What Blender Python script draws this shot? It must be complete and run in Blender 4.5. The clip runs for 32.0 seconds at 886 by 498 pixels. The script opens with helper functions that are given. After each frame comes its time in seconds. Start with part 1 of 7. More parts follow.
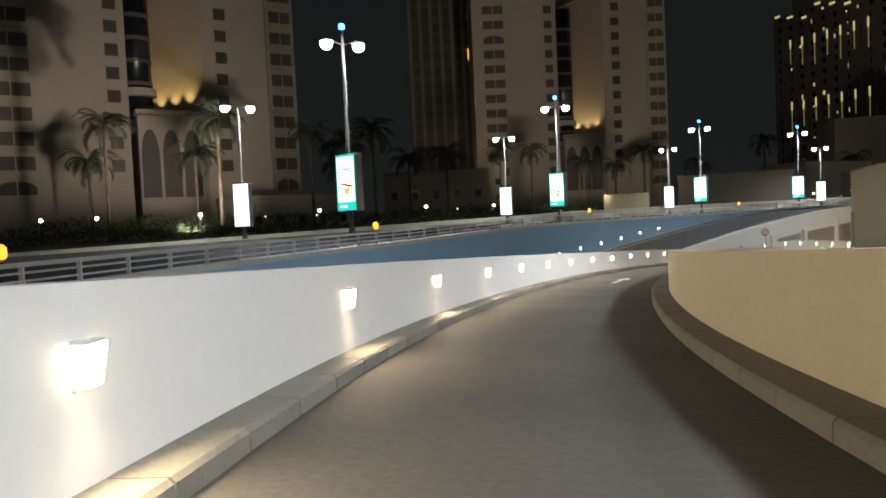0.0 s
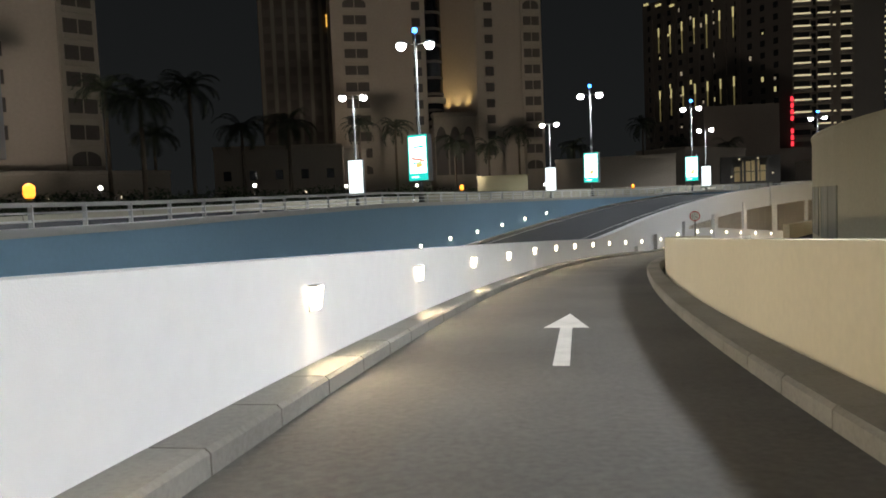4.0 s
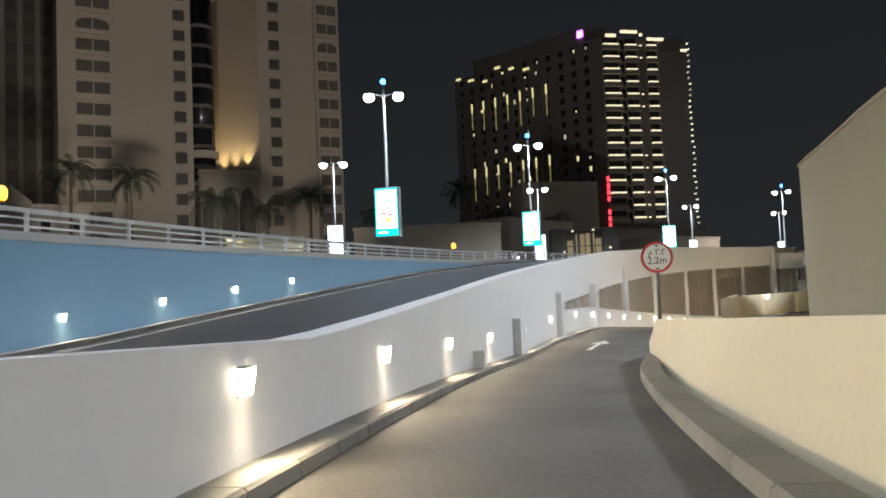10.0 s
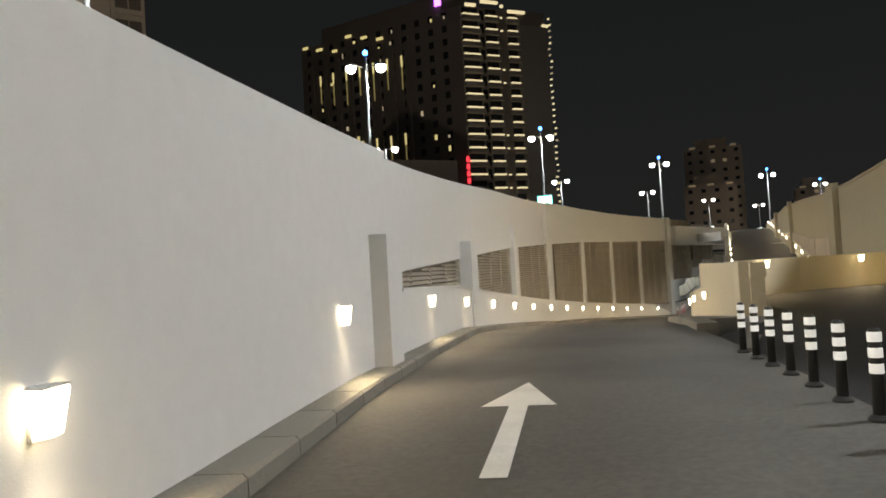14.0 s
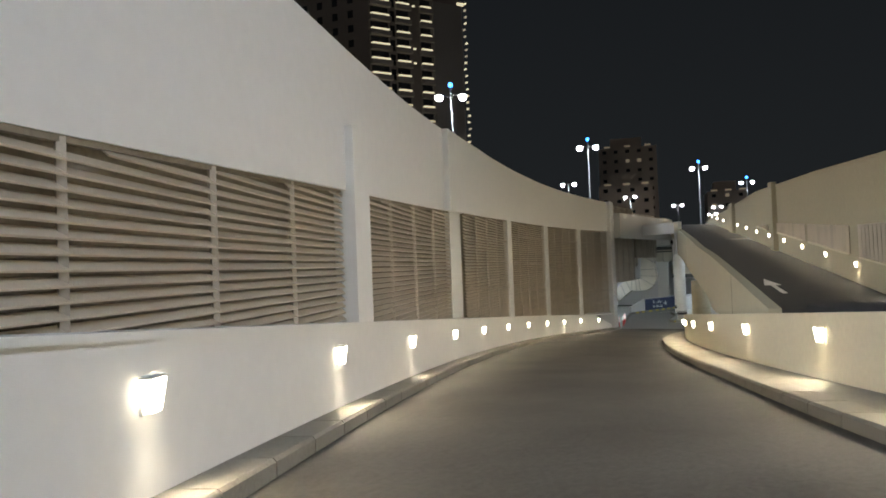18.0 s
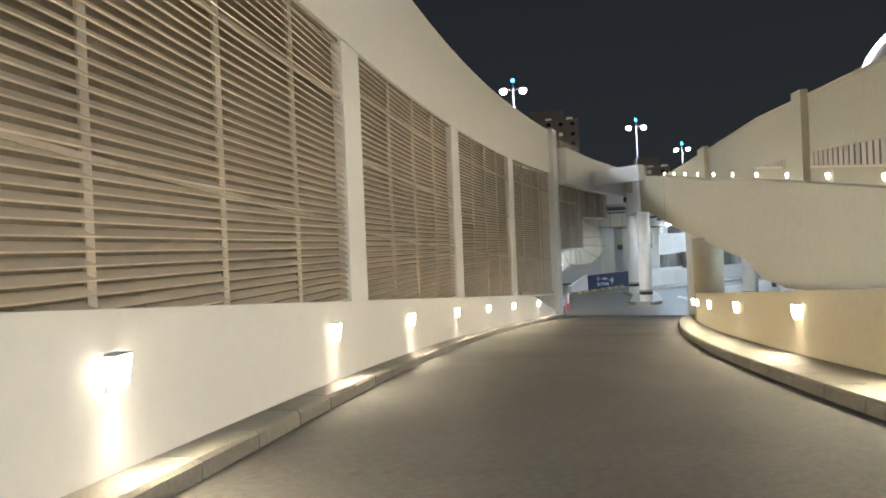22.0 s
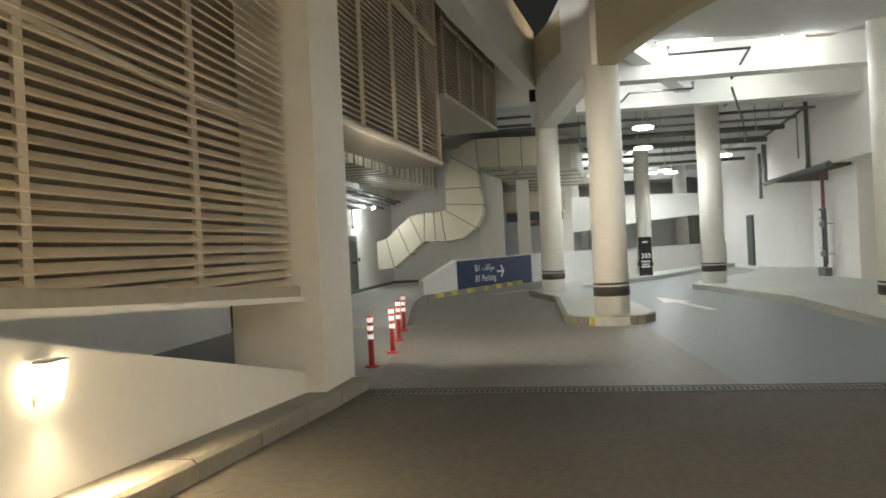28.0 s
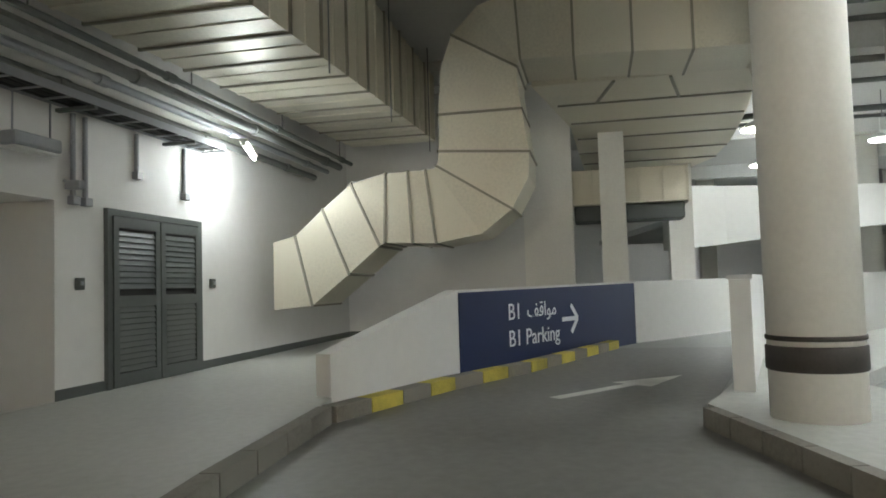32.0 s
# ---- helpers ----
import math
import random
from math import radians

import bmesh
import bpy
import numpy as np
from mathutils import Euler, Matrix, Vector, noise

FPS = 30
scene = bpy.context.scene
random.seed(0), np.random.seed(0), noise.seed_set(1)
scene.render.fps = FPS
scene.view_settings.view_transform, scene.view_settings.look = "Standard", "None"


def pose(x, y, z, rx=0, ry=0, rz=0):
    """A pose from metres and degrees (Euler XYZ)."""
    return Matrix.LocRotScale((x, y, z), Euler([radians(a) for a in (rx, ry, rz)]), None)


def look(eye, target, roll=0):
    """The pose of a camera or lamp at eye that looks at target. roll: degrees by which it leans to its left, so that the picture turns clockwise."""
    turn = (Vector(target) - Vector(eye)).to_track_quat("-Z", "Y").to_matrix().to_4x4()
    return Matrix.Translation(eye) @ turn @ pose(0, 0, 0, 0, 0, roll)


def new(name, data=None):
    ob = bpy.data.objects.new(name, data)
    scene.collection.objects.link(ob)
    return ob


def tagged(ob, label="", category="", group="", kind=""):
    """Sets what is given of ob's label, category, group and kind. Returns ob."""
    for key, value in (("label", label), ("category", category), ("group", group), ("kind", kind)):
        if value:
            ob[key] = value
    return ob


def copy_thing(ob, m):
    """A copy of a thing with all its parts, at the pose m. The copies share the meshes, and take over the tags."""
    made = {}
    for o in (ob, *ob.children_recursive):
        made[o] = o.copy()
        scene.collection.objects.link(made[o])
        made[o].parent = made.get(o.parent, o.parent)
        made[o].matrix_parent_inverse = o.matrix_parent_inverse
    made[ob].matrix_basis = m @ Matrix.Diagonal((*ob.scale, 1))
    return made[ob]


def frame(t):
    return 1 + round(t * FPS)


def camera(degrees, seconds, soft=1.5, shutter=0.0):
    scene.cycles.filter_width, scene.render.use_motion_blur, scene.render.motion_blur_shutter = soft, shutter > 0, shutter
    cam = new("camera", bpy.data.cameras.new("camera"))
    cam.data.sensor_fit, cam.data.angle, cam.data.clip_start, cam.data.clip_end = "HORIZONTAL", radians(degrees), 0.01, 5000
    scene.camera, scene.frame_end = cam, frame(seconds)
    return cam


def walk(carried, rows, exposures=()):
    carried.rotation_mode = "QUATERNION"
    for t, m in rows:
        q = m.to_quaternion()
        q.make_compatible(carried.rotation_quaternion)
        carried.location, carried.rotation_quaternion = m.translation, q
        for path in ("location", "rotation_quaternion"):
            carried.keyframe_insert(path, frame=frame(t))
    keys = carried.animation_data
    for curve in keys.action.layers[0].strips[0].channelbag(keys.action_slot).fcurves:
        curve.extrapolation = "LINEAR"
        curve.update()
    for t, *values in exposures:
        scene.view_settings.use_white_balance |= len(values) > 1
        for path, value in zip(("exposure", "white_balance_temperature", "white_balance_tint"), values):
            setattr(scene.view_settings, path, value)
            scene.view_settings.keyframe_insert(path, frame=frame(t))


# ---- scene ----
cam = camera(63.8, 32.0, soft=1.75)
PATH = [
    (0, (-0.000, 0.000, 2.418), (-0.000, 1.998, 2.335), -2.7),
    (0.5, (0.380, 2.360, 2.297), (0.416, 4.358, 2.198), -2.3),
    (1, (0.768, 4.722, 2.173), (0.839, 6.717, 2.052), -2.5),
    (1.5, (1.170, 7.085, 2.047), (1.273, 9.077, 1.913), -2.6),
    (2, (1.594, 9.450, 1.921), (1.738, 11.440, 1.785), -2.3),
    (2.5, (2.049, 11.817, 1.795), (2.251, 13.803, 1.661), -2.4),
    (3, (2.544, 14.188, 1.668), (2.802, 16.166, 1.528), -2.6),
    (3.5, (3.087, 16.562, 1.540), (3.396, 18.534, 1.416), -2.5),
    (5.5, (6.351, 26.183, 1.018), (6.830, 28.120, 0.876), -2.5),
    (6, (7.344, 28.655, 0.859), (7.865, 30.580, 0.706), -2.5),
    (6.5, (8.391, 31.135, 0.691), (8.951, 33.049, 0.541), -2.6),
    (7, (9.488, 33.614, 0.519), (10.107, 35.514, 0.426), -2.4),
    (7.2, (9.951, 34.601, 0.451), (10.606, 36.491, 0.499), -2.2),
    (7.5, (10.647, 36.082, 0.349), (11.351, 37.943, 0.556), -1.9),
    (8, (11.868, 38.548, 0.192), (12.603, 40.401, 0.341), -2.1),
    (8.5, (13.098, 41.030, 0.053), (13.871, 42.871, 0.177), -1.9),
    (9, (14.432, 43.529, -0.075), (15.224, 45.362, 0.044), -2.1),
    (9.5, (15.775, 46.011, -0.208), (16.594, 47.832, -0.090), -2.3),
    (10, (17.146, 48.461, -0.346), (17.991, 50.271, -0.238), -2.5),
    (10.5, (18.550, 50.883, -0.487), (19.417, 52.681, -0.378), -2.4),
    (11, (20.002, 53.267, -0.630), (20.898, 55.052, -0.526), -2.0),
    (11.5, (21.525, 55.602, -0.765), (22.446, 57.374, -0.674), -2.5),
    (12, (23.039, 57.760, -0.894), (23.993, 59.516, -0.811), -2.1),
    (12.5, (24.441, 59.660, -1.016), (25.457, 61.380, -0.929), -2.2),
    (13, (25.811, 61.399, -1.133), (26.913, 63.066, -1.053), -1.9),
    (13.5, (27.239, 63.056, -1.247), (28.382, 64.695, -1.166), -2.9),
    (14, (28.690, 64.676, -1.354), (29.872, 66.288, -1.284), -3.3),
    (14.5, (30.143, 66.289, -1.455), (31.358, 67.874, -1.333), -2.4),
    (16.5, (36.521, 72.789, -1.499), (37.823, 74.293, -1.292), -1.9),
    (17, (38.038, 74.242, -1.529), (39.366, 75.732, -1.388), -1.5),
    (17.5, (39.571, 75.670, -1.578), (40.921, 77.144, -1.527), -2.1),
    (18, (41.135, 77.078, -1.659), (42.508, 78.531, -1.604), -2.2),
    (18.5, (42.742, 78.476, -1.780), (44.140, 79.906, -1.757), -1.9),
    (19, (44.397, 79.858, -1.929), (45.818, 81.266, -1.916), -2.4),
    (19.5, (46.098, 81.231, -2.097), (47.531, 82.626, -2.090), -2.2),
    (20, (47.839, 82.583, -2.267), (49.287, 83.962, -2.263), -1.9),
    (20.5, (49.612, 83.911, -2.431), (51.082, 85.267, -2.429), -2.2),
    (21, (51.403, 85.221, -2.591), (52.894, 86.555, -2.584), -2.7),
    (21.5, (53.192, 86.530, -2.756), (54.700, 87.843, -2.756), -2.3),
    (22, (55.019, 87.823, -2.921), (56.546, 89.114, -2.922), -2.4),
    (22.5, (56.894, 89.098, -3.083), (58.435, 90.372, -3.077), -2.1),
    (23, (58.812, 90.352, -3.247), (60.377, 91.597, -3.243), -2.4),
    (23.5, (60.786, 91.573, -3.417), (62.375, 92.788, -3.403), -2.2),
    (24, (62.768, 92.790, -3.593), (64.377, 93.978, -3.594), -2.0),
    (24.5, (64.831, 93.970, -3.767), (66.465, 95.124, -3.789), -2.1),
    (25, (66.951, 95.129, -3.939), (68.605, 96.253, -3.955), -2.6),
    (25.5, (69.086, 96.266, -4.110), (70.756, 97.367, -4.102), -2.7),
    (27.5, (77.235, 100.189, -4.761), (78.959, 101.203, -4.766), -2.9),
    (28, (79.263, 101.088, -4.904), (80.994, 102.088, -4.905), -2.8),
    (28.5, (81.269, 101.991, -5.039), (83.003, 102.988, -5.049), -2.9),
    (29, (83.262, 102.916, -5.154), (85.001, 103.904, -5.151), -3.1),
    (29.5, (85.245, 103.882, -5.241), (86.980, 104.876, -5.203), -2.8),
    (30, (87.217, 104.875, -5.298), (88.936, 105.891, -5.188), -2.2),
    (30.5, (89.180, 105.885, -5.321), (90.888, 106.912, -5.149), -2.2),
    (31, (91.090, 106.904, -5.327), (92.773, 107.974, -5.184), -2.1),
    (31.5, (92.899, 107.909, -5.326), (94.579, 108.988, -5.217), -2.1),
    (32, (94.641, 108.877, -5.322), (96.305, 109.982, -5.217), -1.7),
]
# the film camera opens and closes its iris along the way
IRIS = [(0.0, 0.2, 6450, 10), (2.0, 0.08, 6400, 10), (3.0, 0.08, 6400, 10), (6.0, 0.45, 6000, 10), (7.0, 0.65, 6000, 10), (8.0, 0.88, 6150, 10), (9.0, 0.88, 5900, 10), (10.0, 0.92, 5900, 10), (10.8, 1.06, 5900, 10), (12.0, 0.12, 6450, 10), (12.5, 0.05, 6600, 10), (13.0, 0.98, 6400, 10), (13.3, 0.92, 6450, 10), (14.0, 0.5, 6700, 10), (14.5, 0.45, 6600, 10), (17.0, 0.36, 6350, 10), (18.0, 0.5, 5850, 10), (19.0, 1.05, 5400, 10), (21.0, 1.28, 5700, 10), (23.5, 1.2, 5700, 10), (25.0, 1.0, 5550, 10), (28.0, 1.12, 7100, 10), (29.0, 1.08, 7300, 10), (30.0, 1.2, 6550, 10), (31.0, 1.1, 6850, 10), (32.0, 1.05, 6850, 10)]
walk(cam, [(t, look(eye, target, roll)) for t, eye, target, roll in PATH], IRIS)

# ---- world and exposure ----
world = bpy.data.worlds.new("night_sky")
scene.world = world
world.use_nodes = True
wn, wl = world.node_tree.nodes, world.node_tree.links
wbg = wn["Background"]
wtc = wn.new("ShaderNodeTexCoord")
wsep = wn.new("ShaderNodeSeparateXYZ")
wramp = wn.new("ShaderNodeValToRGB")
wl.new(wtc.outputs["Generated"], wsep.inputs[0])
wl.new(wsep.outputs["Z"], wramp.inputs["Fac"])
wramp.color_ramp.elements[0].color = (0.0175, 0.0185, 0.0180, 1)
wramp.color_ramp.elements[1].color = (0.0080, 0.0088, 0.0098, 1)
wramp.color_ramp.elements[1].position = 0.6
wl.new(wramp.outputs["Color"], wbg.inputs["Color"])
wbg.inputs["Strength"].default_value = 0.6


# ---- materials ----
def material(name, color, rough=0.6, metal=0.0, vary=0.12, scale=3.0, bump=0.0, bump_scale=60.0, emit=0.0, glow=None, tone=None, spec=0.5, piece=0.0):
    """Principled surface with a coarse and a fine variation of its colour, and a fine relief."""
    m = bpy.data.materials.new(name)
    m.use_nodes = True
    n, l = m.node_tree.nodes, m.node_tree.links
    b = n["Principled BSDF"]
    b.inputs["Roughness"].default_value = rough
    b.inputs["Metallic"].default_value = metal
    b.inputs["Specular IOR Level"].default_value = spec
    tc = n.new("ShaderNodeTexCoord")
    if vary > 0:
        big, fine = n.new("ShaderNodeTexNoise"), n.new("ShaderNodeTexNoise")
        big.inputs["Scale"].default_value, fine.inputs["Scale"].default_value = scale * 0.18, scale * 9
        big.inputs["Detail"].default_value, fine.inputs["Detail"].default_value = 5, 3
        l.new(tc.outputs["Object"], big.inputs["Vector"])
        l.new(tc.outputs["Object"], fine.inputs["Vector"])
        mix = n.new("ShaderNodeMath")
        mix.operation = "MULTIPLY_ADD"
        mix.inputs[1].default_value = 0.35
        l.new(fine.outputs["Fac"], mix.inputs[0])
        half = n.new("ShaderNodeMath")
        half.operation = "MULTIPLY"
        half.inputs[1].default_value = 0.65
        l.new(big.outputs["Fac"], half.inputs[0])
        l.new(half.outputs[0], mix.inputs[2])
        last = mix.outputs[0]
        if piece > 0:
            info, pm = n.new("ShaderNodeObjectInfo"), n.new("ShaderNodeMath")
            pm.operation = "MULTIPLY_ADD"
            pm.inputs[1].default_value = piece
            l.new(info.outputs["Random"], pm.inputs[0])
            l.new(last, pm.inputs[2])
            last = pm.outputs[0]
        ramp = n.new("ShaderNodeValToRGB")
        dark = tone or tuple(c * (1 - vary) for c in color)
        light = tuple(min(1, c * (1 + vary)) for c in color)
        ramp.color_ramp.elements[0].position, ramp.color_ramp.elements[1].position = 0.36, 0.64
        ramp.color_ramp.elements[0].color, ramp.color_ramp.elements[1].color = (*dark, 1), (*light, 1)
        l.new(last, ramp.inputs["Fac"])
        l.new(ramp.outputs["Color"], b.inputs["Base Color"])
        rr = n.new("ShaderNodeMapRange")
        rr.inputs["To Min"].default_value, rr.inputs["To Max"].default_value = rough * 0.85, min(1, rough * 1.15)
        l.new(big.outputs["Fac"], rr.inputs["Value"])
        l.new(rr.outputs["Result"], b.inputs["Roughness"])
    else:
        b.inputs["Base Color"].default_value = (*color, 1)
    if bump > 0:
        bt, bn = n.new("ShaderNodeTexNoise"), n.new("ShaderNodeBump")
        bt.inputs["Scale"].default_value, bt.inputs["Detail"].default_value = bump_scale, 4
        bn.inputs["Strength"].default_value, bn.inputs["Distance"].default_value = bump, 0.02
        l.new(tc.outputs["Object"], bt.inputs["Vector"])
        l.new(bt.outputs["Fac"], bn.inputs["Height"])
        l.new(bn.outputs["Normal"], b.inputs["Normal"])
    if emit > 0:
        b.inputs["Emission Color"].default_value = (*(glow or color), 1)
        b.inputs["Emission Strength"].default_value = emit
    return m


WHITE = material("white_render_paint", (0.74, 0.73, 0.71), 0.75, vary=0.035, scale=0.6, bump=0.12, bump_scale=90)
CREAM = material("cream_render_paint", (0.66, 0.59, 0.43), 0.8, vary=0.06, scale=1.2, bump=0.12, bump_scale=90)
BLUEWALL = material("pale_blue_paint", (0.38, 0.62, 0.82), 0.7, vary=0.05, scale=0.8, bump=0.1, bump_scale=80)
ASPHALT = material("asphalt", (0.095, 0.090, 0.080), 0.78, vary=0.35, scale=2.0, bump=0.5, bump_scale=140)
DARKASPHALT = material("dark_asphalt", (0.032, 0.033, 0.035), 0.8, vary=0.3, scale=2.0, bump=0.5, bump_scale=140, spec=0.2)
SCREED = material("grey_floor_screed", (0.23, 0.23, 0.215), 0.5, vary=0.2, scale=1.0, bump=0.03, bump_scale=25)
PAVING = material("pale_floor_paint", (0.42, 0.42, 0.39), 0.55, vary=0.12, scale=1.2, bump=0.03, bump_scale=25)
KERB = material("kerb_concrete", (0.20, 0.187, 0.162), 0.85, vary=0.22, scale=3.0, bump=0.3, bump_scale=120, piece=0.15)
ROADPAINT = material("white_road_paint", (0.62, 0.61, 0.57), 0.7, vary=0.2, scale=8.0, bump=0.2, bump_scale=150)
YELLOWPAINT = material("yellow_road_paint", (0.46, 0.38, 0.07), 0.75, vary=0.4, scale=8.0, bump=0.2, bump_scale=150)
LOUVRE = material("taupe_louvre_metal", (0.58, 0.51, 0.41), 0.42, 0.3, vary=0.10, scale=4.0, piece=0.25)
# this tone puts the shade between the slats into the plate's colour
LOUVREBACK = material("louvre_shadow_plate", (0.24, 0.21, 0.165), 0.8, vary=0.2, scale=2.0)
MULLION = material("taupe_mullion_metal", (0.44, 0.39, 0.32), 0.5, 0.2, vary=0.10, scale=4.0)
POLE = material("galvanised_pole", (0.17, 0.175, 0.17), 0.6, 0.3, vary=0.10, scale=6.0)
RAIL = material("white_painted_rail", (0.70, 0.70, 0.68), 0.5, vary=0.06, scale=5.0)
DUCT = material("galvanised_duct", (0.60, 0.56, 0.46), 0.45, 0.25, vary=0.14, scale=2.5, piece=0.2)
COLUMN = material("white_column_paint", (0.86, 0.845, 0.79), 0.6, vary=0.05, scale=2.0, bump=0.05)
BAND = material("dark_brown_band", (0.045, 0.038, 0.033), 0.55, vary=0.2, scale=4.0)
NAVY = material("navy_sign_panel", (0.018, 0.030, 0.085), 0.45, vary=0.10, scale=3.0)
SIGNWHITE = material("white_sign_letters", (0.80, 0.82, 0.84), 0.5, vary=0.0)
GREYDOOR = material("grey_door_paint", (0.095, 0.105, 0.10), 0.5, vary=0.10, scale=3.0)
STONE = material("beige_tower_render", (0.42, 0.36, 0.29), 0.85, vary=0.08, scale=0.25)
STONEDARK = material("dark_tower_cladding", (0.115, 0.10, 0.085), 0.7, vary=0.15, scale=0.3)
WINDOW = material("dark_window_glass", (0.016, 0.017, 0.02), 0.15, vary=0.3, scale=0.5)
GROUND = material("dry_ground", (0.10, 0.095, 0.075), 0.95, vary=0.3, scale=0.6, bump=0.3, bump_scale=30)
LEAF = material("palm_leaf", (0.04, 0.05, 0.028), 0.6, vary=0.35, scale=3.0)
TRUNK = material("palm_trunk", (0.13, 0.10, 0.07), 0.9, vary=0.3, scale=6.0, bump=0.5, bump_scale=30)
HEDGE = material("hedge_leaf", (0.05, 0.07, 0.03), 0.7, vary=0.4, scale=4.0)
LAMPGLOW = material("warm_wall_lamp_lens", (1.0, 0.9, 0.7), emit=9.0, glow=(1.0, 0.85, 0.58), vary=0)
STREETGLOW = material("street_lamp_lens", (1, 1, 1), emit=60.0, glow=(1.0, 0.97, 0.9), vary=0)
BLUEGLOW = material("blue_beacon_lens", (0.05, 0.2, 1), emit=14.0, glow=(0.04, 0.22, 1.0), vary=0)
BOARDWHITE = material("lit_white_board", (0.9, 0.95, 0.95), emit=3.2, glow=(0.85, 1.0, 1.0), vary=0)
BOARDGREEN = material("lit_green_board", (0.05, 0.6, 0.45), emit=1.3, glow=(0.02, 0.52, 0.42), vary=0)
CASING = material("board_casing", (0.30, 0.31, 0.33), 0.45, 0.3, vary=0.08, scale=4.0)
TUBEGLOW = material("fluorescent_tube", (1, 1, 1), emit=16.0, glow=(0.95, 1.0, 0.97), vary=0)
REDPLASTIC = material("red_plastic", (0.55, 0.04, 0.04), 0.45, vary=0.1, scale=6.0)
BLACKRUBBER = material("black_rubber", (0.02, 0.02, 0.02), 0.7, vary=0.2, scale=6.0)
# faint glow put into the tape in place of light it throws back
REFLECT = material("white_reflective_tape", (0.85, 0.85, 0.82), 0.35, vary=0.05, scale=8.0, emit=0.25, glow=(1, 1, 0.95))
LANEBLUE = material("blue_grey_lane_paint", (0.145, 0.165, 0.168), 0.4, vary=0.12, scale=0.8, bump=0.06, bump_scale=40)
SANDPAINT = material("sand_render_paint", (0.47, 0.42, 0.29), 0.85, vary=0.07, scale=0.6, bump=0.12, bump_scale=90)
BARRIERPAINT = material("pale_barrier_concrete", (0.50, 0.47, 0.37), 0.85, vary=0.12, scale=1.0, bump=0.15, piece=0.1)
BEIGEMETAL = material("beige_grey_metal_sheet", (0.36, 0.33, 0.27), 0.5, 0.2, vary=0.1, scale=1.0)
DISCGLOW = material("disc_lamp_diffuser", (1, 1, 1), emit=14.0, glow=(0.96, 1.0, 0.97), vary=0)
DISC_WATTS, BAY_WATTS, COOL = 275.0, 44.0, (0.88, 1.0, 1.07)
DUCTSEAM = material("duct_flange_metal", (0.27, 0.25, 0.20), 0.5, 0.3, vary=0.15, scale=3.0)
LANEGREY = material("worn_grey_lane", (0.18, 0.176, 0.165), 0.5, vary=0.22, scale=0.9, bump=0.05, bump_scale=40)
SOFFIT = material("grey_soffit_paint", (0.55, 0.55, 0.53), 0.8, vary=0.08, scale=1.5, bump=0.08)


# ---- building blocks ----
def link(name, mesh, mat, parent=None, label=""):
    ob = new(name, mesh)
    if mat and not mesh.materials:
        mesh.materials.append(mat)
    if parent:
        ob.parent = parent
    return tagged(ob, label)


def part(name, bm, mat, parent=None, label="", smooth=False):
    mesh = bpy.data.meshes.new(name)
    bm.normal_update()
    bm.to_mesh(mesh)
    bm.free()
    if smooth:
        for p in mesh.polygons:
            p.use_smooth = True
    return link(name, mesh, mat, parent, label)


def thing(name, place, turn=0.0, label="", category="", group="", kind=""):
    ob = new(name)
    ob.empty_display_size = 0.2
    ob.matrix_world = pose(*place, 0, 0, turn)
    return tagged(ob, label, category, group, kind)


def box(bm, lo, hi, bevel=0.0, m=None):
    """Adds a box between two corners, with bevelled edges."""
    b = bmesh.new() if bevel else bm
    vs = [b.verts.new((x, y, z)) for x in (lo[0], hi[0]) for y in (lo[1], hi[1]) for z in (lo[2], hi[2])]
    for q in ((0, 1, 3, 2), (4, 6, 7, 5), (0, 4, 5, 1), (2, 3, 7, 6), (0, 2, 6, 4), (1, 5, 7, 3)):
        b.faces.new([vs[i] for i in q])
    if bevel:
        bmesh.ops.bevel(b, geom=list(b.edges), offset=bevel, segments=2, affect="EDGES", profile=0.5)
        join_into(bm, b, m)
    elif m is not None:
        for v in vs:
            v.co = m @ v.co
    return bm


def join_into(bm, b, m=None):
    made = {v: bm.verts.new(m @ v.co if m is not None else v.co) for v in b.verts}
    for f in b.faces:
        bm.faces.new([made[v] for v in f.verts])
    b.free()


def tube(bm, rings, sides=12, cap=True):
    """A tube through rings of (centre, radius_x, radius_y, axis_x, axis_y)."""
    loops = []
    for c, rx, ry, ax, ay in rings:
        c, ax, ay = Vector(c), Vector(ax), Vector(ay)
        loops.append([bm.verts.new(c + ax * rx * math.cos(a) + ay * ry * math.sin(a)) for a in (2 * math.pi * k / sides for k in range(sides))])
    for p, q in zip(loops[:-1], loops[1:]):
        for k in range(sides):
            bm.faces.new((p[k], p[(k + 1) % sides], q[(k + 1) % sides], q[k]))
    if cap:
        bm.faces.new(loops[0][::-1])
        bm.faces.new(loops[-1])
    return bm


def lathe(bm, profile, sides=16, centre=(0, 0, 0)):
    """A turned shape from (radius, height) pairs."""
    return tube(bm, [((centre[0], centre[1], centre[2] + z), r, r, (1, 0, 0), (0, 1, 0)) for r, z in profile], sides)


def rod(bm, a, b, r, sides=8):
    a, b = Vector(a), Vector(b)
    d = (b - a).normalized()
    x = d.orthogonal().normalized()
    y = d.cross(x)
    return tube(bm, [(a, r, r, x, y), (b, r, r, x, y)], sides)


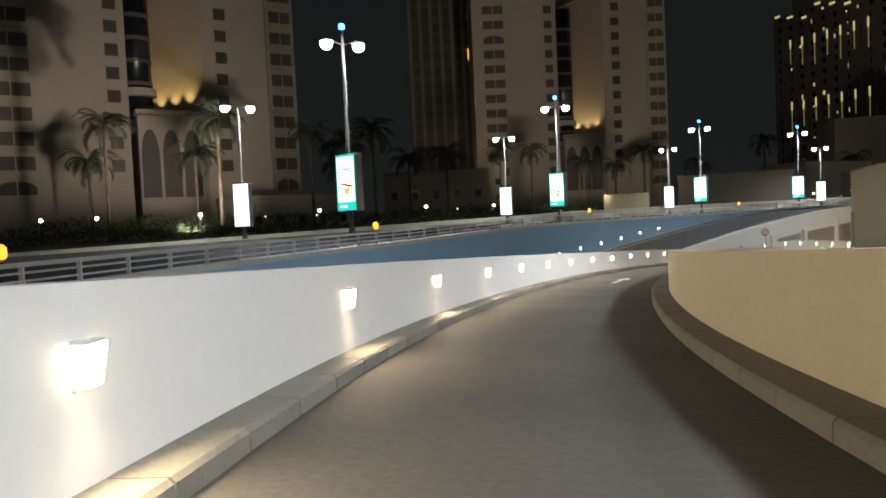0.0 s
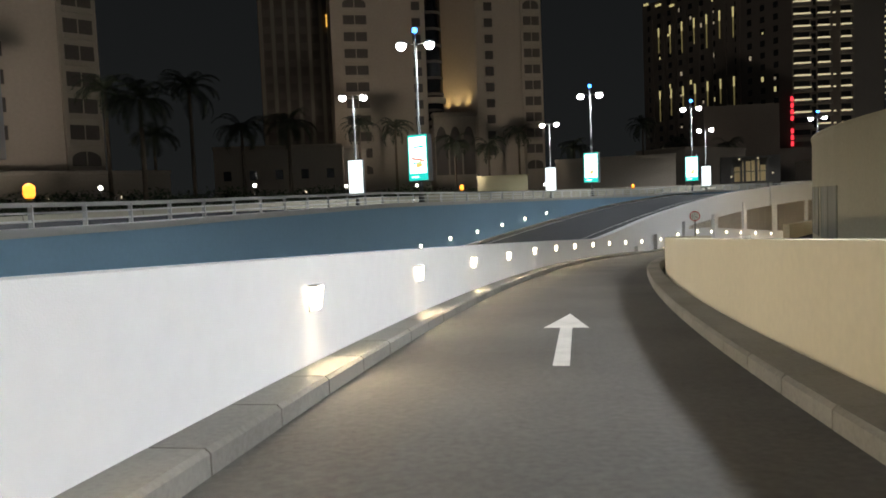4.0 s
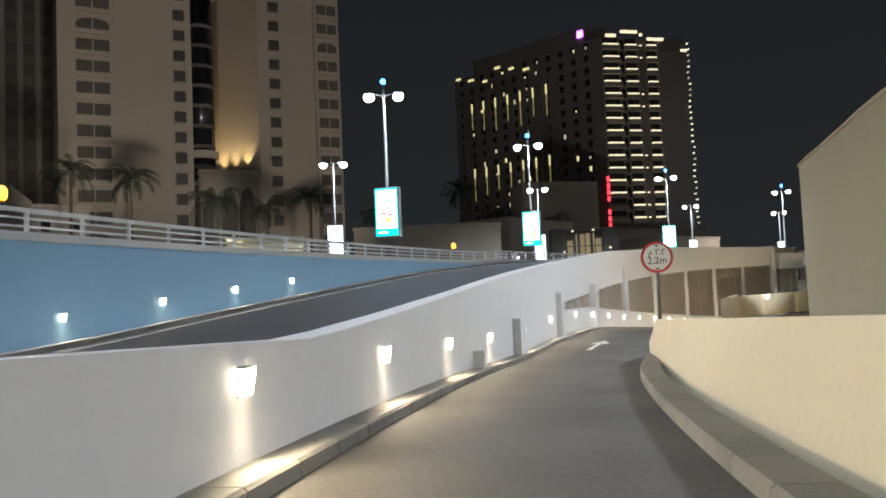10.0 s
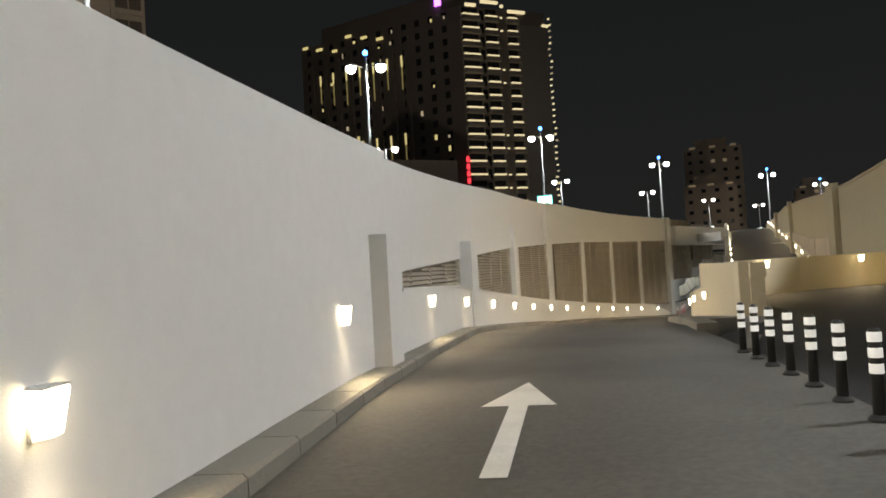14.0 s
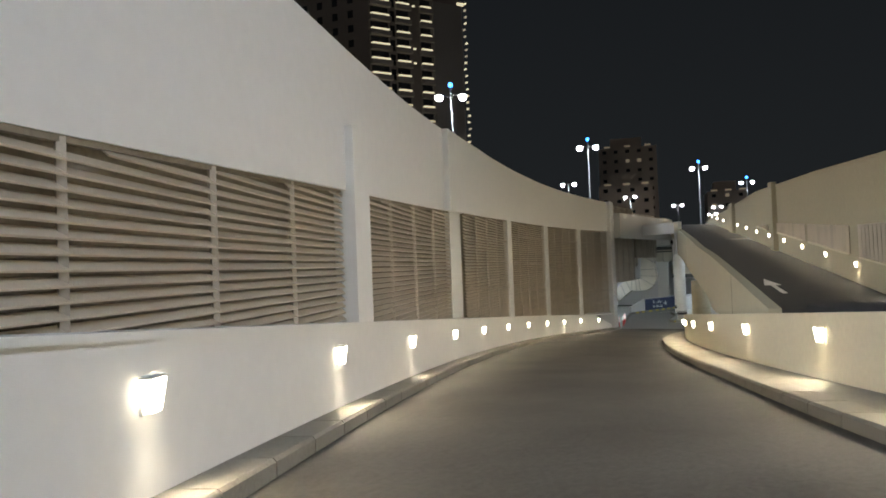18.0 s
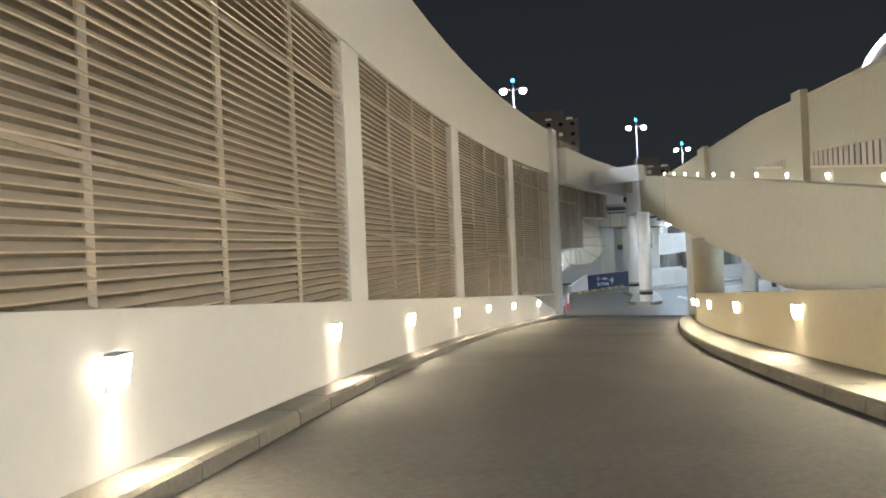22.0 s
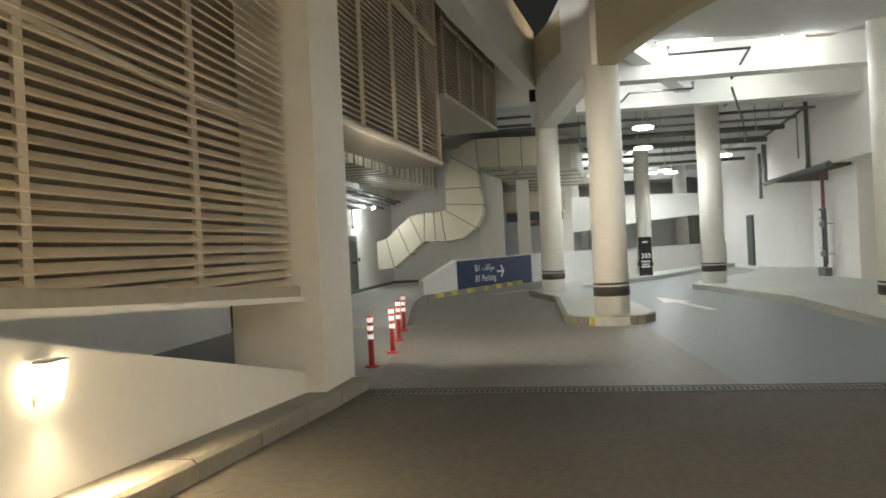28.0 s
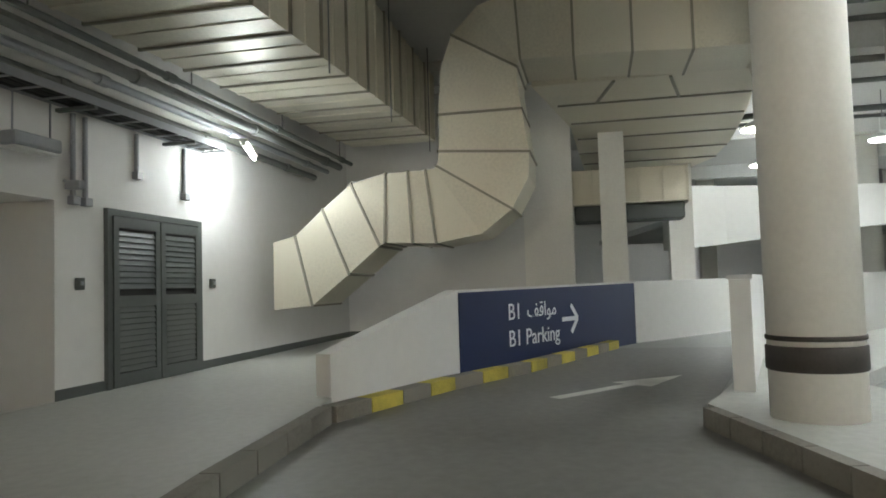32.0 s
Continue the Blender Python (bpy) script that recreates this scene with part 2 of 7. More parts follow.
def bar(bm, a, b, w, h):
    """A square bar from a to b, w wide sideways and h high."""
    a, b = Vector(a), Vector(b)
    d = (b - a).normalized()
    x = d.cross(Vector((0, 0, 1)))
    x = x.normalized() if x.length > 1e-4 else Vector((1, 0, 0))
    y = x.cross(d)
    loops = [[bm.verts.new(c + x * i * w / 2 + y * j * h / 2) for i, j in ((-1, -1), (1, -1), (1, 1), (-1, 1))] for c in (a, b)]
    for k in range(4):
        bm.faces.new((loops[0][k], loops[0][(k + 1) % 4], loops[1][(k + 1) % 4], loops[1][k]))
    bm.faces.new(loops[0][::-1])
    bm.faces.new(loops[1])
    return bm


# ---- the line of the lower road ----
BAY = 4.6  # metres from wall lamp to wall lamp; s counts lamps
HEADING = [(-12, -17), (-8, -10), (0, 4.8), (2, 13.4), (6, 22.2), (10, 28.9), (15, 40.6), (19, 47.6), (25, 58.4), (30, 69.4), (38, 78), (46, 80), (140, 80)]
GRID = np.linspace(-12, 140, 6081)
_h = np.radians(np.interp(GRID, [k for k, _ in HEADING], [v for _, v in HEADING]))
_x = np.concatenate([[0], np.cumsum(BAY * 0.025 * (np.sin(_h[1:]) + np.sin(_h[:-1])) / 2)])
_y = np.concatenate([[0], np.cumsum(BAY * 0.025 * (np.cos(_h[1:]) + np.cos(_h[:-1])) / 2)])
_x += -1.76 - np.interp(0, GRID, _x)
_y += 3.05 - np.interp(0, GRID, _y)


def spot(s, n=0.0, z=0.0):
    """A place s lamps along the left wall's face, n metres to the right of it, at height z."""
    h = np.interp(s, GRID, _h)
    return Vector((np.interp(s, GRID, _x) + n * math.cos(h), np.interp(s, GRID, _y) - n * math.sin(h), z))


def turn_at(s):
    """The turn about z that lays +y along the road."""
    return -math.degrees(np.interp(s, GRID, _h))


def lerp(pairs):
    return lambda s: float(np.interp(s, [a for a, _ in pairs], [b for _, b in pairs]))


road_z = lerp([(-12, 3.97), (0, 1.09), (15, -2.49), (15.6, -2.60), (16.2, -2.65), (17, -2.655), (19, -2.82), (20, -3.12), (30, -6.31), (30.8, -6.52), (31.4, -6.60), (32, -6.62), (46, -6.62)])


def sweep(name, s0, s1, section, mat, parent=None, step=0.25, label="", kind=""):
    """Sweeps a closed cross-section, a list of (n, z) at each s, along the road."""
    k = max(1, int(math.ceil((s1 - s0) / step)))
    verts, faces = [], []
    m = 0
    for i in range(k + 1):
        s = s0 + (s1 - s0) * i / k
        sec = section(s)
        m = len(sec)
        verts += [tuple(spot(s, n, z)) for n, z in sec]
    for i in range(k):
        for j in range(m):
            a, b = i * m + j, i * m + (j + 1) % m
            faces.append((a, b, b + m, a + m))
    faces.append(tuple(range(m))[::-1])
    faces.append(tuple(k * m + j for j in range(m)))
    mesh = bpy.data.meshes.new(name)
    mesh.from_pydata(verts, [], faces)
    mesh.validate()
    bm = bmesh.new()
    bm.from_mesh(mesh)
    bmesh.ops.recalc_face_normals(bm, faces=bm.faces)
    bm.to_mesh(mesh)
    bm.free()
    return tagged(link(name, mesh, mat, parent, label), kind=kind)


def slab(n0, n1, top, thick=0.3):
    return lambda s: [(n0(s) if callable(n0) else n0, top(s) - thick), (n1(s) if callable(n1) else n1, top(s) - thick), (n1(s) if callable(n1) else n1, top(s)), (n0(s) if callable(n0) else n0, top(s))]


def upright(n0, n1, low, high):
    return lambda s: [(n0, low(s)), (n1, low(s)), (n1, high(s)), (n0, high(s))]


def lamp_spot(name, place, target, watts, color, angle=70, blend=0.6, size=0.05):
    data = bpy.data.lights.new(name, "SPOT")
    data.energy, data.color, data.spot_size, data.spot_blend, data.shadow_soft_size = watts, color, radians(angle), blend, size
    ob = new(name, data)
    ob.matrix_world = look(place, target)
    return ob


def lamp_point(name, place, watts, color, size=0.15):
    data = bpy.data.lights.new(name, "POINT")
    data.energy, data.color, data.shadow_soft_size = watts, color, size
    ob = new(name, data)
    ob.location = place
    return ob


# ---- roads ----
wall_top = lerp([(-12, 5.1), (0, 2.22), (12.4, -0.80), (13.2, -0.68), (14.2, -0.45), (15.4, -0.08), (16.5, 0.24), (18.2, 0.70), (19.2, 1.0), (20.6, 1.42), (22.3, 1.72), (24, 2.08), (26, 2.32), (29, 2.55), (32, 2.75), (40, 2.9)])
louvre_low = lambda s: road_z(s) + 1.12
louvre_high = lerp([(17.7, -1.42), (17.9, -1.28), (19.0, -1.06), (21.2, -0.52), (23.1, -0.18), (25.3, 0.14), (27.1, 0.30), (29.1, 0.45), (31.1, 0.60), (36, 0.9)])
right_edge = lerp([(-12, 3.85), (2, 3.85), (8, 3.75), (10, 3.6), (14, 3.6), (15.6, 3.8), (16.2, 4.6), (17.6, 5.0), (19.3, 5.15), (22, 5.5), (26, 5.55), (29, 5.85), (31, 6.1)])

sweep("road", -12, 31.0, slab(0.2, lambda s: right_edge(s) + 0.15, road_z, 0.35), ASPHALT, label="worn dark asphalt ramp road between kerbs", kind="structure")

# ---- kerbs, in stones ----
def kerb_run(name, s0, s1, inner, outer, rise, label, high=0.15):
    """A kerb along the road as single stones under one top-level piece of the setting."""
    base = thing(name, spot(s0, inner(s0), rise(s0)), 0, label, "", "", "structure")
    inv = base.matrix_world.inverted()
    k = int((s1 - s0) * BAY / 1.0)
    for i in range(k):
        a, b = s0 + (s1 - s0) * i / k, s0 + (s1 - s0) * (i + 1) / k - 0.004
        v = []
        for s in (a, b):
            for n, z in ((inner(s), rise(s) - 0.2), (outer(s), rise(s) - 0.2), (outer(s), rise(s) + high - 0.03), (outer(s) + (0.03 if inner(s) > outer(s) else -0.03), rise(s) + high), (inner(s), rise(s) + high)):
                v.append(inv @ spot(s, n, z))
        mesh = bpy.data.meshes.new("kerb_stone")
        mesh.from_pydata([tuple(p) for p in v], [], [(0, 1, 2, 3, 4), (9, 8, 7, 6, 5), (0, 5, 6, 1), (1, 6, 7, 2), (2, 7, 8, 3), (3, 8, 9, 4), (4, 9, 5, 0)])
        link("kerb_stone", mesh, KERB, base)
    return base


kerb_run("kerb_left", -6, 31.0, lambda s: 0.0, lambda s: 0.36, road_z, "low pale concrete kerb along the white wall")
kerb_run("kerb_right", -6, 15.56, lambda s: right_edge(s) + 0.42, right_edge, road_z, "low pale concrete kerb along the curved wall")
kerb_run("kerb_median", 18.6, 30.5, lambda s: right_edge(s) + 0.42, right_edge, road_z, "low pale concrete kerb along the lamp wall")

# ---- left wall with louvre bays ----
sweep("wall_left", -12, 17.55, upright(-0.4, 0.0, lambda s: min(road_z(s), -3.4) - 0.3, wall_top), WHITE, label="tall smooth white rendered retaining wall", kind="structure")
parapet_top = lambda s: road_z(s) + float(np.interp(s, [0, 29.75, 30.78], [1.12, 1.12, 0.36]))
sweep("wall_left_parapet", 17.55, 30.78, upright(-0.4, 0.0, lambda s: road_z(s) - 0.4, parapet_top), WHITE, label="white rendered parapet below the louvres", kind="structure")
set_back = lerp([(17.5, 0.0), (17.7, 0.22), (19.3, 0.25), (21.2, 0.17), (23.03, 0.17), (23.04, 0.02), (31.0, 0.02)])
for a, b in ((17.5, 23.03), (23.04, 31.0)):
    sweep("wall_left_band", a, b, lambda s: [(-0.5, louvre_high(s)), (-set_back(s), louvre_high(s)), (-set_back(s), wall_top(s)), (-0.5, wall_top(s))], WHITE, label="white rendered band above the louvres", kind="structure")
sweep("wall_left_sill", 17.7, 31.0, lambda s: [(-0.3, louvre_low(s)), (0.03, louvre_low(s)), (0.03, louvre_low(s) + 0.05), (-0.3, louvre_low(s) + 0.06)], WHITE, kind="structure", label="thin white sill under the louvres")
sweep("wall_left_beam", 29.26, 30.85, upright(-0.42, -0.02, lambda s: louvre_low(s) - 0.0, lambda s: louvre_low(s) + 0.16), BEIGEMETAL, label="grey sill beam under the last louvre bay", kind="structure")
sweep("wall_left_back_end", 29.3, 30.9, upright(-0.72, -0.62, lambda s: louvre_low(s) + 0.05, wall_top), LOUVREBACK, label="wall in shade colour behind the last louvres", kind="structure")
sweep("wall_left_back", 17.55, 29.3, upright(-0.72, -0.62, lambda s: road_z(s) - 0.4, wall_top), LOUVREBACK, label="wall in shade colour behind the louvres", kind="structure")

POSTS = [(17.52, 0.2, 0.42), (19.44, 0.10, 0.45), (21.36, 0.09, 0.9), (23.35, 0.16, 0.0), (25.30, 0.095, 0.0), (27.18, 0.095, 0.0), (29.04, 0.09, 0.0), (30.9, 0.15, 3.0)]
for i, (s, half, up) in enumerate(POSTS[:-1]):
    up = min(up, wall_top(s) - louvre_high(s) + 0.1)
    sweep("wall_post", s - half, s + half, upright(-0.42, (0.004, 0.05, -0.05, -0.19, -0.04, -0.04, -0.04)[i], lambda q: road_z(q) - 0.4, lambda q, u=up: louvre_high(q) + u), WHITE, step=0.1, label="white rendered pier between louvre bays", kind="structure")
for s, half, up in ((14.44, 0.04, 0.52), (15.64, 0.10, 1.22), (17.37, 0.08, 1.9)):
    sweep("wall_buttress", s - half, s + half, upright(-0.1, 0.24, lambda q: road_z(q) - 0.1, lambda q, u=up: road_z(q) + u), WHITE, step=0.1, label="short white buttress on the retaining wall", kind="structure")


def slat_mesh(p, q, drop=0.056, depth=0.058):
    d = (q - p).normalized()
    out = Vector((d.y, -d.x, 0)) * depth
    t = Vector((0, 0, 0.012))
    e = Vector((0, 0, -drop))
    v = [p, p + out + e, p + out * 1.12 + e + t, p + t, q, q + out + e, q + out * 1.12 + e + t, q + t]
    mesh = bpy.data.meshes.new("slat")
    mesh.from_pydata([tuple(c) for c in v], [], [(0, 1, 2, 3), (7, 6, 5, 4), (0, 4, 5, 1), (1, 5, 6, 2), (2, 6, 7, 3), (3, 7, 4, 0)])
    return mesh


def louvre_bay(s0, s1, low, high, n=-0.16, pitch=0.09, mullions=4, rails=()):
    """A bay of level slats, cut off by the slopes of sill and band, with mullions and a middle rail."""
    o = spot(s0, 0, low(s0))
    bay = thing("louvre_grille", o, 0, "taupe metal louvre grille with level slats in the white wall", "louvre", "louvre bays")
    bay.location = o
    bottom, top = min(low(s0), low(s1)), max(high(s0), high(s1))
    z = bottom + 0.05
    grid = np.linspace(s0, s1, 60)
    while z < top - 0.02:
        ok = [s for s in grid if low(s) + 0.05 <= z <= high(s) - 0.02]
        if len(ok) > 3:
            mid = 0.5 * (ok[0] + ok[-1])
            ends = [ok[0], ok[-1]] if len(ok) < 20 else [ok[0], mid, ok[-1]]
            for a, b in zip(ends[:-1], ends[1:]):
                link("slat", slat_mesh(spot(a, n, z) - o, spot(b, n, z) - o), LOUVRE, bay)
        z += pitch
    for k in range(1, mullions):
        s = s0 + (s1 - s0) * k / mullions
        if high(s) - low(s) > 0.15:
            part("mullion", bar(bmesh.new(), spot(s, n + 0.034, low(s) + 0.02) - o, spot(s, n + 0.034, high(s) - 0.01) - o, 0.055, 0.045), MULLION, bay)
    for f in rails:
        for k in range(mullions):
            a, b = s0 + (s1 - s0) * k / mullions, s0 + (s1 - s0) * (k + 1) / mullions
            za, zb = low(a) + 0.03 + f * (high(a) - low(a)), low(b) + 0.03 + f * (high(b) - low(b))
            part("rail", bar(bmesh.new(), spot(a, n + 0.037, za) - o, spot(b, n + 0.037, zb) - o, 0.045, 0.04), MULLION, bay)
    # head trim along the sloping top
    for k in range(6):
        a, b = s0 + (s1 - s0) * k / 6, s0 + (s1 - s0) * (k + 1) / 6
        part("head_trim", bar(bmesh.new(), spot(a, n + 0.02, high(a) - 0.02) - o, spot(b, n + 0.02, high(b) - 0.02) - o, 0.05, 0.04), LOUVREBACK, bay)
    return bay


for (a, ha, _), (b, hb, _) in zip(POSTS[:-1], POSTS[1:]):
    s0, s1 = a + ha + 0.006, b - hb - 0.006
    plane = -0.08 - set_back(0.5 * (a + b)) if a < 23 else -0.13
    louvre_bay(s0, s1, louvre_low, louvre_high, plane, rails=() if a < 23 else (0.30, 0.77) if a < 25 else (0.285, 0.57, 0.84))
    if b < 30:
        sweep("wall_louvre_back", s0 - 0.03, s1 + 0.03, upright(plane - 0.12, plane - 0.07, louvre_low, louvre_high), LOUVREBACK, label="plate in shade colour behind the louvres", kind="structure")


# ---- wall lamps ----
def wall_lamp():
    ob = thing("wall_lamp", (0, 0, 0), 0, "small white wall lamp throwing warm light down the wall", "wall lamp", "wall lamps")
    part("back_plate", box(bmesh.new(), (-0.07, -0.012, -0.12), (0.07, 0.012, 0.12), 0.005), RAIL, ob)
    bm = bmesh.new()
    rows = []
    for z, w, d in ((0.105, 0.098, 0.08), (0.095, 0.102, 0.088), (-0.095, 0.068, 0.068), (-0.105, 0.06, 0.06)):
        rows.append([bm.verts.new(p) for p in ((-w, -0.013, z), (-w * 0.86, -d, z), (w * 0.86, -d, z), (w, -0.013, z))])
    for p, q in zip(rows[:-1], rows[1:]):
        for k in range(3):
            bm.faces.new((p[k], p[k + 1], q[k + 1], q[k]))
    bm.faces.new(rows[0][::-1])
    bm.faces.new(rows[-1])
    part("lens", bm, LAMPGLOW, ob, "glowing frosted glass shade")
    part("cap", box(bmesh.new(), (-0.10, -0.09, 0.105), (0.10, 0.0, 0.115), 0.003), RAIL, ob)
    return ob


LAMP = wall_lamp()
PLACED = []


def place_lamp(s, n, z, turn, place=None, glow=None, watts=None):
    place = place if place is not None else spot(s, n, z)
    m = pose(*place, 0, 0, turn)
    if not PLACED:
        LAMP.matrix_world = m
    else:
        copy_thing(LAMP, m)
    PLACED.append(place)
    d = m.to_3x3() @ Vector((0, -1, 0))
    p = place + Vector((0, 0, -0.13)) + d * 0.11
    lamp_spot("wall_lamp_light", p, p + Vector((0, 0, -1)) + d * 0.42, watts or WALL_WATTS, (1.0, 0.84, 0.58), 140, 1.0, 0.08)
    lamp_spot("wall_lamp_glow", place + d * 0.12, place + d * 1.1 + Vector((0, 0, -0.25)), glow or GLOW_WATTS, (1.0, 0.78, 0.47), 172, 0.25, 0.08)


WALL_WATTS, GLOW_WATTS = 11.5, 125.0
# even steps at first, then stepped round the buttresses and piers
LEFT_LAMPS = [-1.88, -0.88, 0.06, 1.10, 2.13, 3.14, 4.08, 5.02, 5.95, 6.94, 7.96, 8.98, 10, 11, 12, 12.93, 13.86, 14.80, 15.9, 16.98, 18.21, 19.11, 20.06, 21.0, 21.96, 22.97, 23.94, 24.97, 25.96, 26.96, 27.92, 28.86, 29.93]
for k in LEFT_LAMPS:
    up = 0.90 if 16.5 < k < 18.5 else 0.74 if k < 8 else 0.78
    place_lamp(k, 0.012, road_z(k) + up, turn_at(k) + 90, None, 95.0 if k < 16 else 74.0 if k < 28 else 130.0)

# ---- low curved wall on the right, median wall, upper ramp ----
B_FACE = 4.25
right_face = lerp([(-12, B_FACE), (14.4, B_FACE), (15.2, 4.04), (15.62, 3.88)])
right_top = lerp([(-12, 1.12), (14.98, 1.12), (15.02, 1.10), (15.62, 0.44)])
sweep("wall_right", -12, 15.62, lambda s: [(right_face(s), road_z(s) - 0.4), (right_face(s) + 0.3, road_z(s) - 0.4), (right_face(s) + 0.3, road_z(s) + right_top(s)), (right_face(s), road_z(s) + right_top(s))], CREAM, step=0.15, label="low curved cream wall with a sloping end", kind="structure")

R_FACE = 6.47
sweep("wall_median", 18.92, 30.1, upright(R_FACE, R_FACE + 0.3, lambda s: road_z(s) - 0.4, lambda s: road_z(s) + 1.12), CREAM, label="low cream median wall with lamps", kind="structure")
sweep("wall_median_high", 18.9, 20.92, upright(R_FACE - 0.003, R_FACE + 0.32, lambda s: road_z(s) + 1.0, lambda s: -1.5), CREAM, label="higher part of the cream median wall", kind="structure")
nose_l, nose_r, nose_h = lerp([(17.63, 4.95), (18.3, 5.6), (18.92, 6.2)]), lerp([(17.63, 5.15), (18.3, 6.2), (18.92, 6.9)]), lerp([(17.63, 0.06), (18.92, 0.16)])
sweep("median_nose", 17.63, 18.92, lambda s: [(nose_l(s), road_z(s) - 0.3), (nose_r(s), road_z(s) - 0.3), (nose_r(s) - 0.05, road_z(s) + nose_h(s)), (nose_l(s) + 0.05, road_z(s) + nose_h(s))], KERB, step=0.1, label="sloping concrete nose of the median", kind="structure")
# the median's high wall turns away to the side road
RETURN = [tuple(spot(18.93, R_FACE + 0.08))[:2], (46.8, 75.7), (49.8, 76.8), (52.3, 76.85), (54.7, 76.1), (57.5, 74.9), (61.0, 72.6), (65.0, 69.0)]
bm = bmesh.new()
rows = []
for i, (x, y) in enumerate(RETURN):
    a, b = RETURN[max(0, i - 1)], RETURN[min(len(RETURN) - 1, i + 1)]
    side = Vector((-(b[1] - a[1]), b[0] - a[0], 0)).normalized() * 0.3
    rows.append([bm.verts.new(Vector((x, y, z)) + side * k) for k, z in ((0, -4.5), (1, -4.5), (1, -1.47), (0, -1.47))])
for p, q in zip(rows[:-1], rows[1:]):
    for k in range(4):
        bm.faces.new((p[k], p[(k + 1) % 4], q[(k + 1) % 4], q[k]))
bm.faces.new(rows[0][::-1])
bm.faces.new(rows[-1])
bmesh.ops.recalc_face_normals(bm, faces=bm.faces)
part("wall_return", bm, CREAM, None, "curved cream wall along the side road")["kind"] = "structure"

# the rising ramp runs straight on
RA, RU = Vector((80.0, 96.9, 0)), Vector((0.848, 0.530, 0))
RN = Vector((0.530, -0.848, 0))


def ramp(u, n, z=0.0):
    return RA + RU * u + RN * n + Vector((0, 0, z))


ramp_z = lerp([(-34, -3.72), (-25, -3.88), (-20, -3.75), (-16, -3.45), (40, 2.15), (46, 2.4), (200, 2.45)])
fascia_top = lerp([(-21.5, -3.16), (-16, -2.52), (-7, -1.52), (-0.5, -0.95), (4, -0.42), (10.5, 0.24), (16.5, 0.80), (40, 3.1), (46, 3.4)])
fascia_low = lerp([(-21.5, -3.9), (-7.2, -4.2), (-6.6, -4.05), (-5.4, -3.62), (-2.4, -3.32), (1, -2.92), (5.2, -2.47), (13, -1.45), (16.5, -1.25), (40, 1.0)])


def strip_mesh(name, stations, section, mat, label="", kind="structure"):
    """Sweeps a closed section of (n, z) along the straight ramp, station by station."""
    verts, faces = [], []
    m = 0
    for u in stations:
        sec = section(u)
        m = len(sec)
        verts += [tuple(ramp(u, n, z)) for n, z in sec]
    k = len(stations) - 1
    for i in range(k):
        for j in range(m):
            a, b = i * m + j, i * m + (j + 1) % m
            faces.append((a, b, b + m, a + m))
    faces += [tuple(range(m))[::-1], tuple(k * m + j for j in range(m))]
    mesh = bpy.data.meshes.new(name)
    mesh.from_pydata(verts, [], faces)
    bm = bmesh.new()
    bm.from_mesh(mesh)
    bmesh.ops.recalc_face_normals(bm, faces=bm.faces)
    bm.to_mesh(mesh)
    bm.free()
    return tagged(link(name, mesh, mat, None, label), kind=kind)


def steps(a, b, k):
    return [a + (b - a) * i / k for i in range(k + 1)]


WIDE = 5.3
ramp_in = lerp([(-28, -1.45), (-21.5, 0.05), (-21, 0.1), (200, 0.1)])
ramp_thick = lambda u: 0.3 if u < 16.5 else 0.1
strip_mesh("ramp_road", steps(-28, 60, 60), lambda u: [(ramp_in(u), ramp_z(u) - ramp_thick(u)), (WIDE, ramp_z(u) - ramp_thick(u)), (WIDE, ramp_z(u)), (ramp_in(u), ramp_z(u))], DARKASPHALT, "dark asphalt road of the rising ramp")
strip_mesh("wall_ramp_side", steps(-21.5, -6.6, 8) + steps(-6.4, 16.5, 16), lambda u: [(-0.02, fascia_low(u)), (0.33, fascia_low(u)), (0.33, fascia_top(u)), (-0.02, fascia_top(u))], SANDPAINT, "cream side wall of the rising ramp")
strip_mesh("wall_ramp_parapet", steps(16.52, 46, 14), lambda u: [(-0.02, ramp_z(u) - 0.1), (0.33, ramp_z(u) - 0.1), (0.33, fascia_top(u)), (-0.02, fascia_top(u))], SANDPAINT, "cream parapet of the upper ramp")
strip_mesh("ramp_soffit", steps(-5, 16.5, 10), lambda u: [(0.32, ramp_z(u) - 0.5), (WIDE, ramp_z(u) - 0.5), (WIDE, ramp_z(u) - 0.31), (0.32, ramp_z(u) - 0.31)], WHITE, "white concrete underside of the rising ramp")
sweep("median_ledge", 23.2, 29.0, lambda s: [(R_FACE + 0.29, road_z(s) + 0.9), (float(np.interp(s, [23.2, 24.5, 29.05], [8.75, 8.5, 6.9])), road_z(s) + 0.9), (float(np.interp(s, [23.2, 24.5, 29.05], [8.75, 8.5, 6.9])), road_z(s) + 1.1), (R_FACE + 0.29, road_z(s) + 1.1)], WHITE, label="flat white ledge behind the median wall", kind="structure")
merge_in = lambda s: right_edge(s) + (0.7 if s < 15.6 else 0.1) if s < 18.3 else float(np.interp(s, [18.3, 18.95], [right_edge(18.3) + 0.1, 6.68]))
sweep("kerb_back", 18.92, 30.1, lambda s: [(right_edge(s) + 0.41, road_z(s) - 0.3), (R_FACE + 0.01, road_z(s) - 0.3), (R_FACE + 0.01, road_z(s) + 0.145), (right_edge(s) + 0.41, road_z(s) + 0.145)], KERB, label="concrete strip between kerb and lamp wall", kind="structure")
